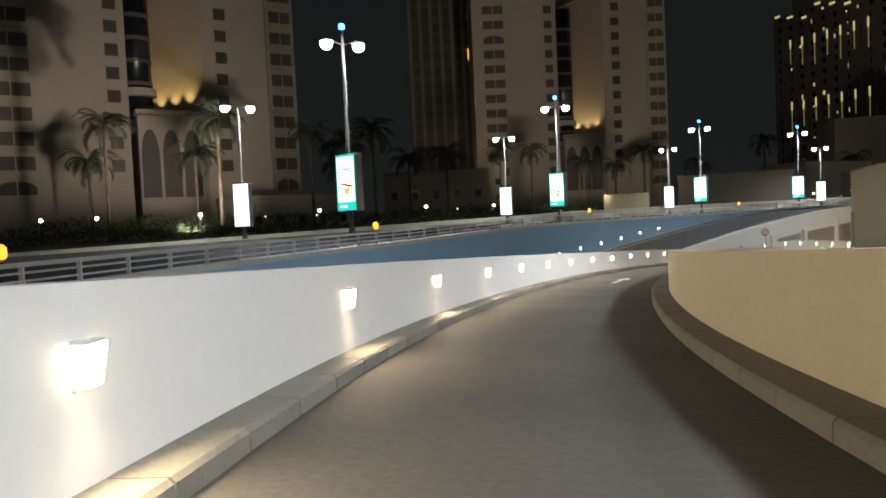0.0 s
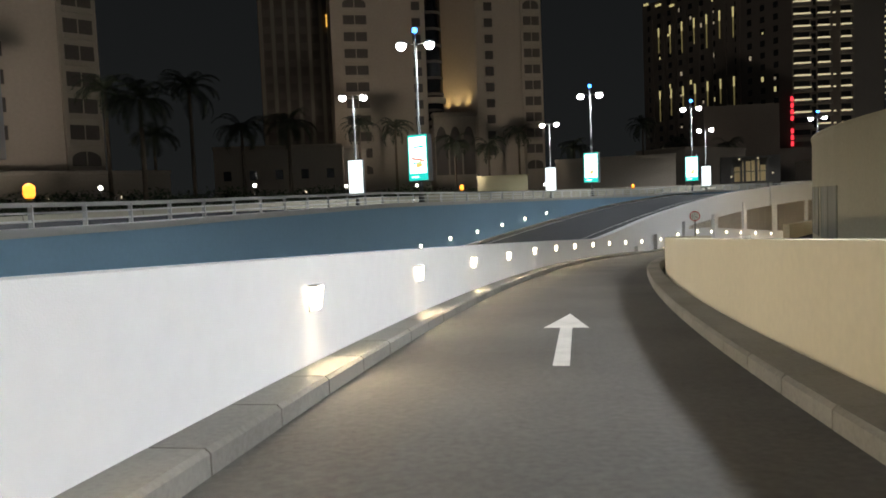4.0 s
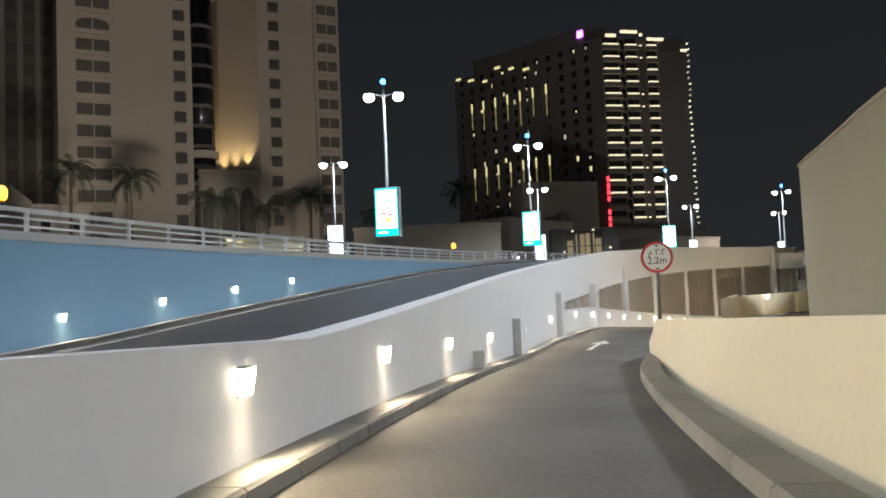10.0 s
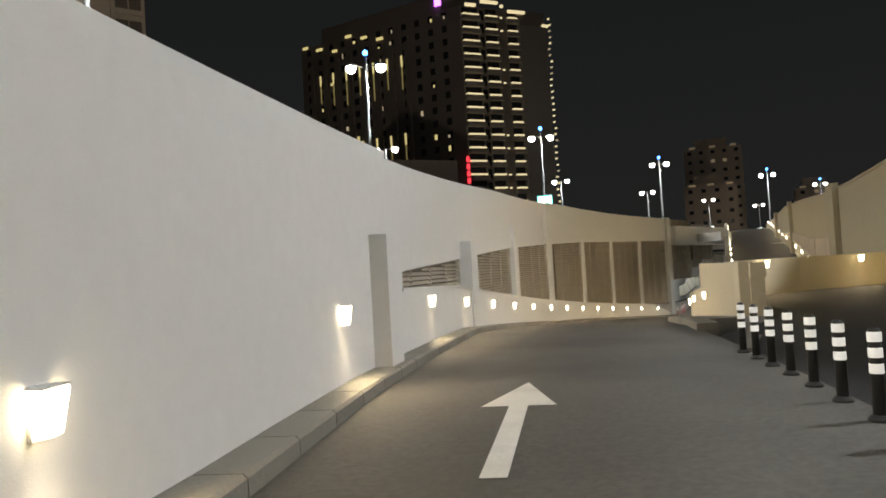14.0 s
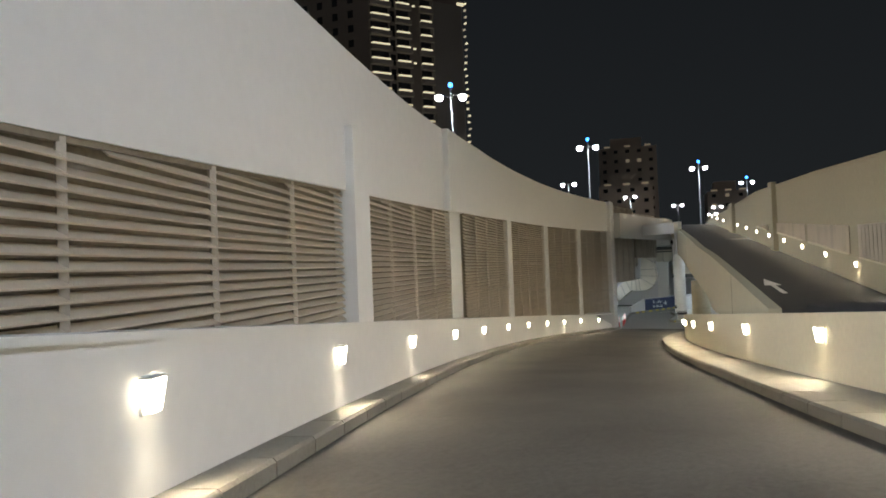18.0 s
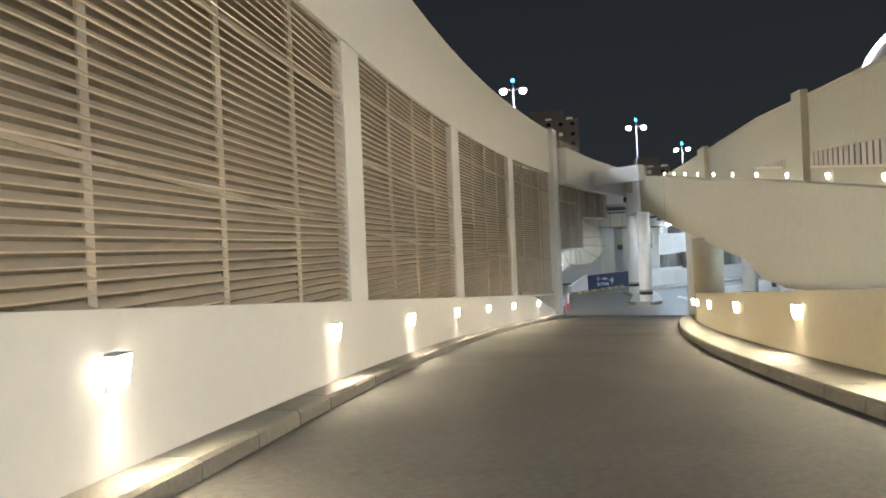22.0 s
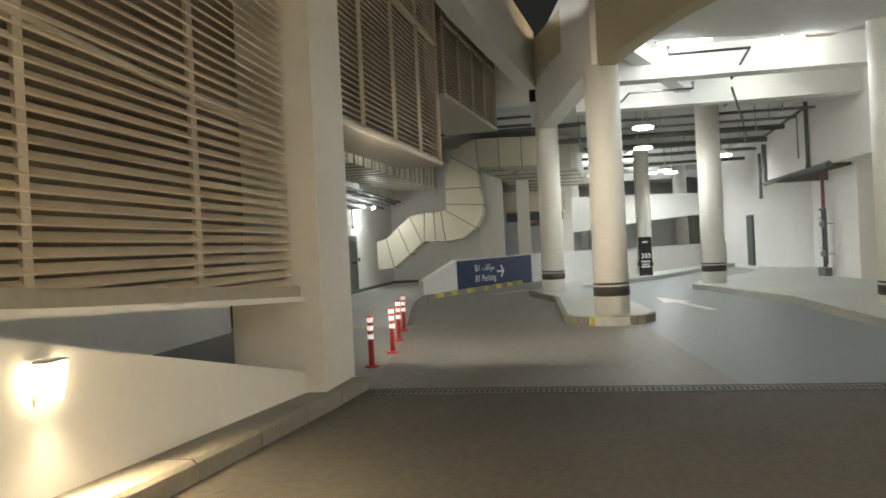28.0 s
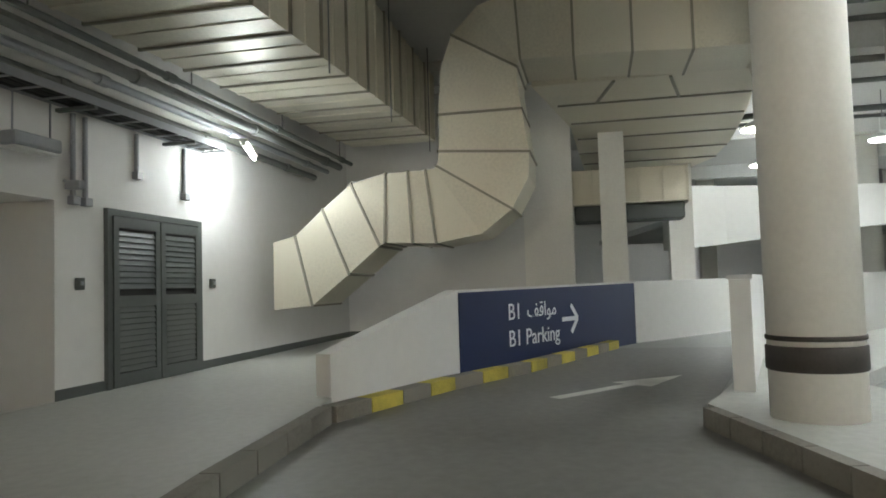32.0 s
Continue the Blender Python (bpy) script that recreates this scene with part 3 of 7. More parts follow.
sweep("road_merge", 9.0, 22.4, lambda s: [(merge_in(s), road_z(s) - 0.4), (float(np.interp(s, [9, 14, 18, 22.4], [9.5, 10.5, 16, 18])), road_z(s) - 0.4), (float(np.interp(s, [9, 14, 18, 22.4], [9.5, 10.5, 16, 18])), max(road_z(s), -2.55) - 0.012), (merge_in(s) + 0.7, max(road_z(s), -2.6) - 0.012), (merge_in(s), road_z(s) - 0.012)], DARKASPHALT, label="dark asphalt where the side road merges", kind="structure")
sweep("verge_right", -12, 9.0, slab(4.6, lambda s: float(np.interp(s, [-12, 9], [40, 9.5])), lambda s: road_z(s) - 0.02, 0.3), DARKASPHALT, label="dark side road behind the low wall", kind="structure")

# ---- curved building on the right ----
BC, BR = Vector((74.5, 27.0, 0)), 51.4


def round_radius(deg):
    """The round wall swings outwards towards its end corner."""
    return float(np.interp(deg, [124, 127, 130, 134, 140, 150, 275], [52.4, 51.9, 51.4, 51.1, 51.0, 51.1, 51.4]))


def building_line():
    """Stations along the building's wall: round first, up to its corner, then straight beside the ramp."""
    out = []
    for k in range(61):
        deg = 272 - (272 - 124.2) * k / 60
        nrm = Vector((math.cos(radians(deg)), math.sin(radians(deg)), 0))
        out.append((BC + nrm * round_radius(deg), nrm, None))
    for u in steps(-40, 46, 86):
        out.append((ramp(u, WIDE + 0.02), -RN, u))
    return out


LINE = building_line()


def building_strip(name, pts, low, high, out, thick, mat, label, parent=None):
    verts, faces = [], []
    for p, nrm, u in pts:
        for d, z in ((out, low(u)), (out - thick, low(u)), (out - thick, high(u)), (out, high(u))):
            q = p + nrm * d
            verts.append((q.x, q.y, z))
    k = len(pts) - 1
    for i in range(k):
        for j in range(4):
            a, b = 4 * i + j, 4 * i + (j + 1) % 4
            faces.append((a, b, b + 4, a + 4))
    faces += [(3, 2, 1, 0), tuple(4 * k + j for j in range(4))]
    mesh = bpy.data.meshes.new(name)
    mesh.from_pydata(verts, [], faces)
    bm = bmesh.new()
    bm.from_mesh(mesh)
    bmesh.ops.recalc_face_normals(bm, faces=bm.faces)
    bm.to_mesh(mesh)
    bm.free()
    ob = link(name, mesh, mat, parent, label)
    if parent:
        ob.matrix_parent_inverse = parent.matrix_world.inverted()
    return ob


roof_z = lambda u: 4.32 if u is None else float(np.interp(u, [-40, -25, -15, -5, 5, 12, 30, 46], [1.5, 1.6, 1.85, 2.35, 2.7, 2.95, 2.75, 2.7]))
mall = thing("curved_building", BC, 0, "cream rendered curved building with louvre strips and a bright roof sign", "building")
round_part = [q for q in LINE if q[2] is None]
straight = [q for q in LINE if q[2] is not None]
corner, inner = round_part[-1][0], ramp(-36.0, 9.0)
face = (inner - corner).normalized()
face = Vector((-face.y, face.x, 0))
end_wall = [(corner - face * 0.003, face, None), (inner, face, None)]
building_strip("wall", round_part, lambda u: -4.5, roof_z, 0.0, 0.5, SANDPAINT, "round cream wall", mall)
building_strip("wall", end_wall, lambda u: -4.5, roof_z, 0.0, 0.5, SANDPAINT, "end wall of the round part", mall)
building_strip("wall", straight, lambda u: -4.5 if u < -21 else ramp_z(u) - 0.34, roof_z, 0.0, 0.5, SANDPAINT, "straight cream wall beside the ramp", mall)
building_strip("coping", round_part, roof_z, lambda u: roof_z(u) + 0.12, 0.06, 0.62, SANDPAINT, "", mall)
building_strip("coping", straight, roof_z, lambda u: roof_z(u) + 0.10, 0.05, 0.6, SANDPAINT, "", mall)
for u, half in ((-36, 1.2), (-20, 1.2), (5.6, 0.55), (24, 1.0)):
    seg = [(ramp(v, WIDE + 0.02), -RN, v) for v in (u - half, u + half)]
    building_strip("pier", seg, lambda v: ramp_z(v) - 0.1, lambda v: roof_z(v) + 0.3, 0.28, 0.3, SANDPAINT, "", mall)


def building_louvre(u0, u1):
    base = thing("louvre_strip", ramp(u0, WIDE, ramp_z(u0) + 1.1), 0, "grey-brown upright louvre strip in the cream building wall", "louvre", "building louvres")
    o = base.matrix_world.translation
    bm = bmesh.new()
    lo, hi = (lambda u: ramp_z(u) + 1.15), (lambda u: float(np.interp(u, [-30, -10, 5, 12, 40], [-0.9, -0.5, 0.40, 0.5, 2.6])) if u < 13 else ramp_z(u) + 1.6)
    v = [bm.verts.new(ramp(u, n, z) - o) for u in (u0, u1) for n, z in ((WIDE - 0.005, lo(u)), (WIDE + 0.01, lo(u)), (WIDE + 0.01, hi(u)), (WIDE - 0.005, hi(u)))]
    for q in ((0, 1, 2, 3), (7, 6, 5, 4), (0, 4, 5, 1), (1, 5, 6, 2), (2, 6, 7, 3), (3, 7, 4, 0)):
        bm.faces.new([v[i] for i in q])
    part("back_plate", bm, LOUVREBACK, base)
    k = int((u1 - u0) / 0.45)
    for i in range(k + 1):
        u = u0 + (u1 - u0) * i / k
        part("blade", bar(bmesh.new(), ramp(u, WIDE - 0.06, lo(u)) - o, ramp(u, WIDE - 0.06, hi(u)) - o, 0.10, 0.12), LOUVRE, base)
    part("sill", bar(bmesh.new(), ramp(u0, WIDE - 0.07, lo(u0)) - o, ramp(u1, WIDE - 0.07, lo(u1)) - o, 0.16, 0.08), CREAM, base)


for a, b in ((-17.5, -11.5), (-9.8, -3.2), (-2.0, 4.6), (8.0, 12.0)):
    building_louvre(a, b)
# louvred service openings on the round part


def on_round(deg, out, z):
    a = radians(deg)
    return BC + Vector((math.cos(a) * (round_radius(deg) + out), math.sin(a) * (round_radius(deg) + out), z))


LOUVREDIM = material("dim_grey_louvre_metal", (0.26, 0.25, 0.19), 0.6, 0.1, vary=0.1, scale=4.0)
for d0, d1 in ((145.2, 149.3), (150.3, 154.4)):
    base = thing("service_louvre", on_round(d0, 0, -1.12), 0, "tall dim grey louvred opening in the round cream wall", "louvre", "service louvres")
    o = base.matrix_world.translation
    dm = (d0 + d1) / 2
    for e0, e1 in ((d0, dm), (dm, d1)):
        bm = bmesh.new()
        bar(bm, on_round(e0, 0.0, 0.21) - o, on_round(e1, 0.0, 0.21) - o, 0.012, 2.66)
        part("back_plate", bm, LOUVREBACK, base)
        for k in range(34):
            z = -1.06 + 0.077 * k
            part("slat", bar(bmesh.new(), on_round(e0, 0.012, z) - o, on_round(e1, 0.012, z) - o, 0.02, 0.05), LOUVREDIM, base)
    for d in (d0, dm, d1):
        part("jamb", bar(bmesh.new(), on_round(d, 0.012, -1.12) - o, on_round(d, 0.012, 1.55) - o, 0.05, 0.04), LOUVREDIM, base)

# ---- lamps on the median wall and beside the ramp ----
for k in range(10):
    s = 20.6 + 1.0 * k
    place_lamp(s, R_FACE - 0.012, road_z(s) + 0.80, turn_at(s) - 90)
for x, y, ang in ((49.83, 76.62, 8.0), (54.67, 75.95, -22.0), (59.6, 73.35, -34.0)):
    place_lamp(0, 0, 0, ang, Vector((x, y, -1.63)))
RAMP_TURN = math.degrees(math.atan2(RU.y, RU.x)) - 90
for k in range(-5, 10):
    u = -1.5 + 4.6 * k
    place_lamp(0, 0, 0, RAMP_TURN - 90, ramp(u, WIDE - 0.012, ramp_z(u) + 0.78), 70.0, 40.0)
for k in range(-4, 8):
    u = 6 + 4.75 * k
    place_lamp(0, 0, 0, RAMP_TURN + 90, ramp(u, 0.345, ramp_z(u) + 0.6), 60.0, 30.0)

# ---- sunken road and blue wall on the left ----
BLUE_N = -12.0
under_z = lerp([(-12, -1.2), (6, -2.6), (10, -2.4), (12.8, -2.0), (14.7, -1.5), (17.3, -0.5), (20, 0.6), (23, 1.4), (140, 1.5)])
deck_z = lerp([(-12, 0.8), (3, 1.0), (8, 1.15), (12, 1.5), (140, 1.7)])
sweep("road_sunken", -12, 60, slab(BLUE_N - 0.2, -0.3, under_z, 0.4), DARKASPHALT, label="sunken dark asphalt road", kind="structure")
sweep("wall_blue", -12, 30, upright(BLUE_N - 0.5, BLUE_N, lambda s: under_z(s) - 0.4, lambda s: max(deck_z(s), under_z(s) + 0.3) - 0.12), BLUEWALL, label="pale blue painted retaining wall of the sunken road", kind="structure")
sweep("coping_blue", -12, 30, upright(BLUE_N - 0.55, BLUE_N + 0.05, lambda s: max(deck_z(s), under_z(s) + 0.3) - 0.12, lambda s: max(deck_z(s), under_z(s) + 0.3) + 0.12), WHITE, label="white coping on the blue wall", kind="structure")
for k in range(8):
    s = 11.1 + 0.87 * k
    place_lamp(s, BLUE_N + 0.012, under_z(s) + 0.8, turn_at(s) + 90, None, 40.0, 8.0)

for n, w in ((-11.6, 0.4), (-0.75, 0.3)):
    sweep("kerb_sunken", -8, 24, lambda s, n=n, w=w: [(n - w / 2, under_z(s) - 0.1), (n + w / 2, under_z(s) - 0.1), (n + w / 2, under_z(s) + 0.14), (n - w / 2, under_z(s) + 0.14)], KERB, label="low concrete kerb of the sunken road", kind="structure")
for n in (-10.9, -4.2, -1.4):
    sweep("lane_line", -8, 24, lambda s, n=n: [(n - 0.045, under_z(s)), (n + 0.045, under_z(s)), (n + 0.045, under_z(s) + 0.005), (n - 0.045, under_z(s) + 0.005)], ROADPAINT, label="thin white lane line on the sunken road", kind="structure")
# vertical joints in the ramp's side wall
for u in (8.05, -14.0):
    strip_mesh("wall_joint", [u - 0.02, u + 0.02], lambda v: [(-0.024, fascia_low(v) + 0.01), (0.0, fascia_low(v) + 0.01), (0.0, fascia_top(v) - 0.01), (-0.024, fascia_top(v) - 0.01)], BAND, "dark joint in the cream wall")

# ---- ground ----
lower = bmesh.new()
box(lower, (-1500, -1500, -7.6), (1500, 1500, -7.2))
part("ground_lower", lower, GROUND, None, "bare ground under the ramps")["kind"] = "structure"
roof = bmesh.new()
lathe(roof, [(50.6, 3.9), (50.6, 4.24)], 72, tuple(BC))
part("roof", roof, SCREED, mall, "flat grey roof").matrix_parent_inverse = mall.matrix_world.inverted()
roof = bmesh.new()
quad = [ramp(-38, 5.9), ramp(46, 5.9), ramp(46, 70), ramp(-38, 70)]
lo, hi = [roof.verts.new(p + Vector((0, 0, 1.0))) for p in quad], [roof.verts.new(p + Vector((0, 0, 1.35))) for p in quad]
roof.faces.new(lo)
roof.faces.new(hi)
for k in range(4):
    roof.faces.new((lo[k], lo[(k + 1) % 4], hi[(k + 1) % 4], hi[k]))
bmesh.ops.recalc_face_normals(roof, faces=roof.faces)
part("roof", roof, SCREED, mall, "flat grey roof").matrix_parent_inverse = mall.matrix_world.inverted()
sweep("ground", -12, 140, lambda s: [(-1500, 0.9), (BLUE_N - 0.4, deck_z(s) - 0.6), (BLUE_N - 0.4, deck_z(s)), (-60, deck_z(s) + 0.1), (-1500, 2.5)], GROUND, step=1.0, label="dim street-level ground with dry planting", kind="structure")
sweep("street", -12, 140, slab(-34, BLUE_N - 1.5, lambda s: deck_z(s) + 0.03, 0.02), DARKASPHALT, step=1.0, label="upper street in dark asphalt", kind="structure")


# ---- railing on the blue wall ----
def railing(s0, s1, n, base):
    rail = thing("railing", spot(s0, n, base(s0)), 0, "white painted steel railing with three bars on the coping", "railing")
    o = rail.matrix_world.translation
    k = int((s1 - s0) / 0.4)
    for i in range(k):
        s = s0 + (s1 - s0) * i / k
        part("post", bar(bmesh.new(), spot(s, n, base(s)) - o, spot(s, n, base(s) + 0.62) - o, 0.12, 0.09), RAIL, rail)
    for h, w in ((0.18, 0.06), (0.40, 0.06), (0.62, 0.13)):
        for i in range(k):
            a, b = s0 + (s1 - s0) * i / k, s0 + (s1 - s0) * (i + 1) / k
            part("handrail" if h > 0.6 else "rail_bar", bar(bmesh.new(), spot(a, n, base(a) + h) - o, spot(b, n, base(b) + h) - o, 0.08, w), RAIL, rail)
    return rail


rail_base = lambda s: max(deck_z(s), under_z(s) + 0.3) + 0.12
railing(-8, 30, BLUE_N - 0.25, rail_base)
BUFF = material("buff_painted_block", (0.52, 0.46, 0.27), 0.8, vary=0.06, scale=0.8, bump=0.08)
hut = thing("utility_hut", (30.6, 117.6, 1.2), -14, "long low buff utility hut beside the upper street", "hut")
part("body", box(bmesh.new(), (-3.6, 0, 0), (3.6, 2.6, 3.9), 0.03), BUFF, hut)
part("roof_slab", box(bmesh.new(), (-3.75, -0.15, 3.901), (3.75, 2.75, 4.06), 0.02), BUFF, hut)
part("plinth", box(bmesh.new(), (-3.65, -0.05, 0), (3.65, -0.001, 0.25), 0.01), KERB, hut)

# ---- low pale barrier on the far side of the upper street ----
BARRIER = [(-75, 8, 0.7), (-48, 34, 0.95), (-31.5, 51, 1.45), (-19, 65.5, 1.75), (-2, 84, 2.2), (20, 103, 2.7), (40, 118, 2.9), (70, 133, 3.0), (110, 148, 3.1), (160, 162, 3.1)]
barrier_x, barrier_y, barrier_top = (lerp([(q[0], q[i]) for q in BARRIER]) for i in (0, 1, 2))
wall_base = thing("street_barrier", (-75, 8, 0), 0, "low pale concrete barrier wall along the upper street", "", "", "structure")
for k in range(78):
    x0, x1 = -75 + 3.0 * k, -75 + 3.0 * k + 2.97
    a, b = Vector((x0 + 75, barrier_y(x0) - 8, 0)), Vector((x1 + 75, barrier_y(x1) - 8, 0))
    t = (b - a).normalized()
    n = Vector((-t.y, t.x, 0))
    bm = bmesh.new()
    rows = []
    for q, x in ((a, x0), (b, x1)):
        top = barrier_top(x)
        rows.append([bm.verts.new(q + n * w + Vector((0, 0, z))) for w, z in ((-0.25, top - 1.6), (-0.18, top - 0.5), (-0.15, top), (0.15, top), (0.18, top - 0.5), (0.25, top - 1.6))])
    for j in range(6):
        bm.faces.new((rows[0][j], rows[0][(j + 1) % 6], rows[1][(j + 1) % 6], rows[1][j]))
    bm.faces.new(rows[0][::-1])
    bm.faces.new(rows[1])
    bmesh.ops.recalc_face_normals(bm, faces=bm.faces)
    part("barrier_block", bm, BARRIERPAINT, wall_base)


# ---- street lamps with lit boards ----
def street_lamp(tall=True, green=True):
    ob = thing("street_lamp", (0, 0, 0), 0, ("tall galvanised street lamp with blue beacon and lit green board" if green else "tall galvanised street lamp with two heads and blue beacon") if tall else "galvanised street lamp with two heads and lit white board", "street lamp", "street lamps")
    top = 11.7 if tall else 10.4
    bm = bmesh.new()
    lathe(bm, [(0.20, 0), (0.20, 0.5), (0.13, 0.55), (0.075, top - 0.2), (0.06, top)], 12)
    part("pole", bm, POLE, ob, "", True)
    part("base_plate", box(bmesh.new(), (-0.25, -0.25, 0), (0.25, 0.25, 0.05), 0.01), POLE, ob)
    bm = bmesh.new()
    hz = top - 0.75 if tall else top - 0.1
    for k in (-1, 1):
        rod(bm, (0, 0, hz - 0.1), (k * 0.75, 0, hz + 0.12), 0.04)
    part("arm", bm, POLE, ob)
    for k in (-1, 1):
        bm = bmesh.new()
        lathe(bm, [(0.06, 0.22), (0.24, 0.18), (0.35, 0.06), (0.35, 0.0)], 16, (k * 0.98, 0, hz + 0.02))
        head = part("lamp_head", bm, CASING, ob, "", True)
        bm = bmesh.new()
        # lens made larger and rounder, so its shape takes in the lamp's bloom
        lathe(bm, [(0.31, 0.0), (0.33, -0.12), (0.29, -0.28), (0.18, -0.4), (0.02, -0.44)], 16, (k * 0.98, 0, hz + 0.018))
        part("lens", bm, STREETGLOW, head, "glowing white lens", True)
    if tall:
        bm = bmesh.new()
        lathe(bm, [(0.07, 0), (0.16, 0.05), (0.17, 0.22), (0.10, 0.32), (0.02, 0.34)], 12, (0, 0, top))
        part("beacon", bm, BLUEGLOW, ob, "glowing blue beacon", True)
    w, z0, z1, dp = (0.84, 1.5, 4.75, 0.28) if tall else (0.74, 0.95, 4.35, 0.24)
    board = part("board_casing", box(bmesh.new(), (-w, -dp, z0), (w, dp, z1), 0.04), CASING, ob, "deep grey board casing round the pole")
    part("board_face", box(bmesh.new(), (-w + 0.05, -dp - 0.015, z0 + 0.06), (w - 0.05, -dp - 0.002, z1 - 0.06)), BOARDGREEN if tall and green else BOARDDIM, board, "back-lit green poster" if tall and green else "pale poster")
    if tall and green:
        y = -dp - 0.02
        part("poster_field", box(bmesh.new(), (-w + 0.16, y, z0 + 0.55), (w - 0.14, y + 0.004, z1 - 0.2)), BOARDWHITE, board, "bright white field of the poster")
        for x0, x1, za, zb, tip, mat in ((-0.5, 0.6, 1.42, 1.56, -0.2, POSTERRED), (-0.15, 0.35, 0.95, 1.35, 0.1, POSTERGOLD), (-0.4, 0.3, 1.2, 1.3, 0, BOARDGREEN), (-0.55, 0.05, 0.25, 0.33, 0, BOARDWHITE), (-0.35, 0.5, 2.3, 2.42, 0, BOARDGREEN), (-0.35, 0.2, 2.1, 2.18, 0, BOARDGREEN)):
            bm = bmesh.new()
            bar(bm, (x0, y - 0.006, z0 + (za + zb) / 2 - tip / 2), (x1, y - 0.006, z0 + (za + zb) / 2 + tip / 2), 0.006, zb - za)
            part("poster_print", bm, mat, board, "unreadable print as a plain bar")
    return ob, hz


def face_turn(p, eye=(6, 25)):
    return math.degrees(math.atan2(p[1] - eye[1], p[0] - eye[0])) - 90


POSTERRED = material("lit_red_print", (0.7, 0.1, 0.05), emit=0.8, glow=(0.7, 0.12, 0.05), vary=0)
POSTERGOLD = material("lit_gold_print", (0.8, 0.5, 0.1), emit=1.0, glow=(0.9, 0.55, 0.15), vary=0)
BOARDDIM = material("pale_poster", (0.55, 0.6, 0.6), 0.5, vary=0.25, scale=1.0, emit=1.6, glow=(0.9, 1.0, 1.0))
TALL, tall_hz = street_lamp(True)
PALE, _ = street_lamp(True, False)
for piece in [c for c in PALE.children if c.name.startswith("board")]:
    for sub in (*piece.children_recursive, piece):
        bpy.data.objects.remove(sub)
LOW, low_hz = street_lamp(False)
GROUND_Z = 1.62
STREET_WATTS = 3800.0
BOARD_TURN = -42.0  # the boards face the traffic on the upper street
tall_places = [(-5.1, 40.45), (11.3, 68.3), (33.7, 92.2), (52.6, 104.7), (82.1, 118.8), (114.0, 127.7), (146.4, 129.8), (175.9, 135.1), (204.7, 141.9)]
low_places = [(-15.5, 56.0), (8.0, 86.9), (36.5, 113.9), (67.7, 126.9), (108.5, 141.8), (140, 150), (172, 158)]
for i, (x, y) in enumerate(tall_places):
    m = pose(x, y, GROUND_Z, 0, 0, face_turn((x, y)) - 4)
    made = TALL if i == 0 else PALE if i == 5 else copy_thing(TALL if i < 5 else PALE, m)
    made.matrix_world = m
    for piece in made.children:
        if piece.name.startswith("board"):
            piece.rotation_euler.z = radians(BOARD_TURN - face_turn((x, y)) + 4)
    p = m @ Vector((0.98, 0, tall_hz - 0.5))
    lamp_spot("street_light", p, p + Vector((0, 0, -1)), STREET_WATTS, (0.93, 0.97, 1.0), 165, 0.5, 0.5)
for i, (x, y) in enumerate(low_places):
    m = pose(x, y, GROUND_Z, 0, 0, face_turn((x, y)) - 8)
    made = LOW if i == 0 else copy_thing(LOW, m)
    made.matrix_world = m
    for piece in made.children:
        if piece.name.startswith("board"):
            piece.rotation_euler.z = radians(BOARD_TURN + 20 - face_turn((x, y)) + 8)
    p = m @ Vector((0.98, 0, low_hz - 0.5))
    lamp_spot("street_light", p, p + Vector((0, 0, -1)), STREET_WATTS, (0.93, 0.97, 1.0), 165, 0.5, 0.5)

# lamps added out of view to brighten the walls: across the road, past the low wall and on the building's roof
for x, y, z, watts in ((16.7, 20.8, road_z(5), 11500.0), (9.5, -6.0, road_z(0), 11500.0), (45.0, 60.0, 4.3, 9500.0)):
    m = pose(x, y, z, 0, 0, 60)
    copy_thing(LOW, m)
    p = m @ Vector((0.98, 0, low_hz - 0.5))
    lamp_spot("street_light", p, p + Vector((0, 0, -1)), watts, (0.93, 0.97, 1.0), 165, 0.5, 0.5)

# ---- towers ----
WARMWIN = material("lit_room_window", (1.0, 0.8, 0.5), emit=0.22, glow=(1.0, 0.82, 0.55), vary=0)
STRIP = material("warm_light_strip", (1, 0.85, 0.55), emit=2.0, glow=(1.0, 0.86, 0.55), vary=0)
STRIPY = material("yellow_facade_light", (1, 0.8, 0.3), emit=0.42, glow=(1.0, 0.84, 0.36), vary=0)
EDGELIGHT = material("balcony_edge_light", (1, 0.85, 0.6), emit=0.55, glow=(1.0, 0.84, 0.50), vary=0)
STRIPRED = material("red_light_strip", (1, 0.05, 0.05), emit=1.5, glow=(1.0, 0.04, 0.06), vary=0)
BALCONY = material("grey_balcony_front", (0.20, 0.18, 0.15), 0.8, vary=0.1, scale=0.5)
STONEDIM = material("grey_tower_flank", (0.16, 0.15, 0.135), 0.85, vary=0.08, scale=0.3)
STRIPDIM = material("fading_facade_light", (0.6, 0.5, 0.2), emit=0.10, glow=(1.0, 0.80, 0.30), vary=0)
PORCH = material("lit_porch_glass", (0.9, 0.75, 0.4), emit=0.075, glow=(1.0, 0.74, 0.36), vary=0)
ORANGEWIN = material("orange_tower_light", (1.0, 0.55, 0.1), emit=1.2, glow=(1.0, 0.52, 0.08), vary=0)
PURPLE = material("violet_roof_light", (0.7, 0.1, 1), emit=4.0, glow=(0.6, 0.12, 1.0), vary=0)
UPLIGHT_WATTS = 1500.0
HOTELWIN = material("brown_window_glass", (0.075, 0.066, 0.056), 0.35, vary=0.3, scale=0.5)
# dark colour stands in for the shade inside balcony and arch openings
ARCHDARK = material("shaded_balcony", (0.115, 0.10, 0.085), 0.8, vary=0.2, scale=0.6)


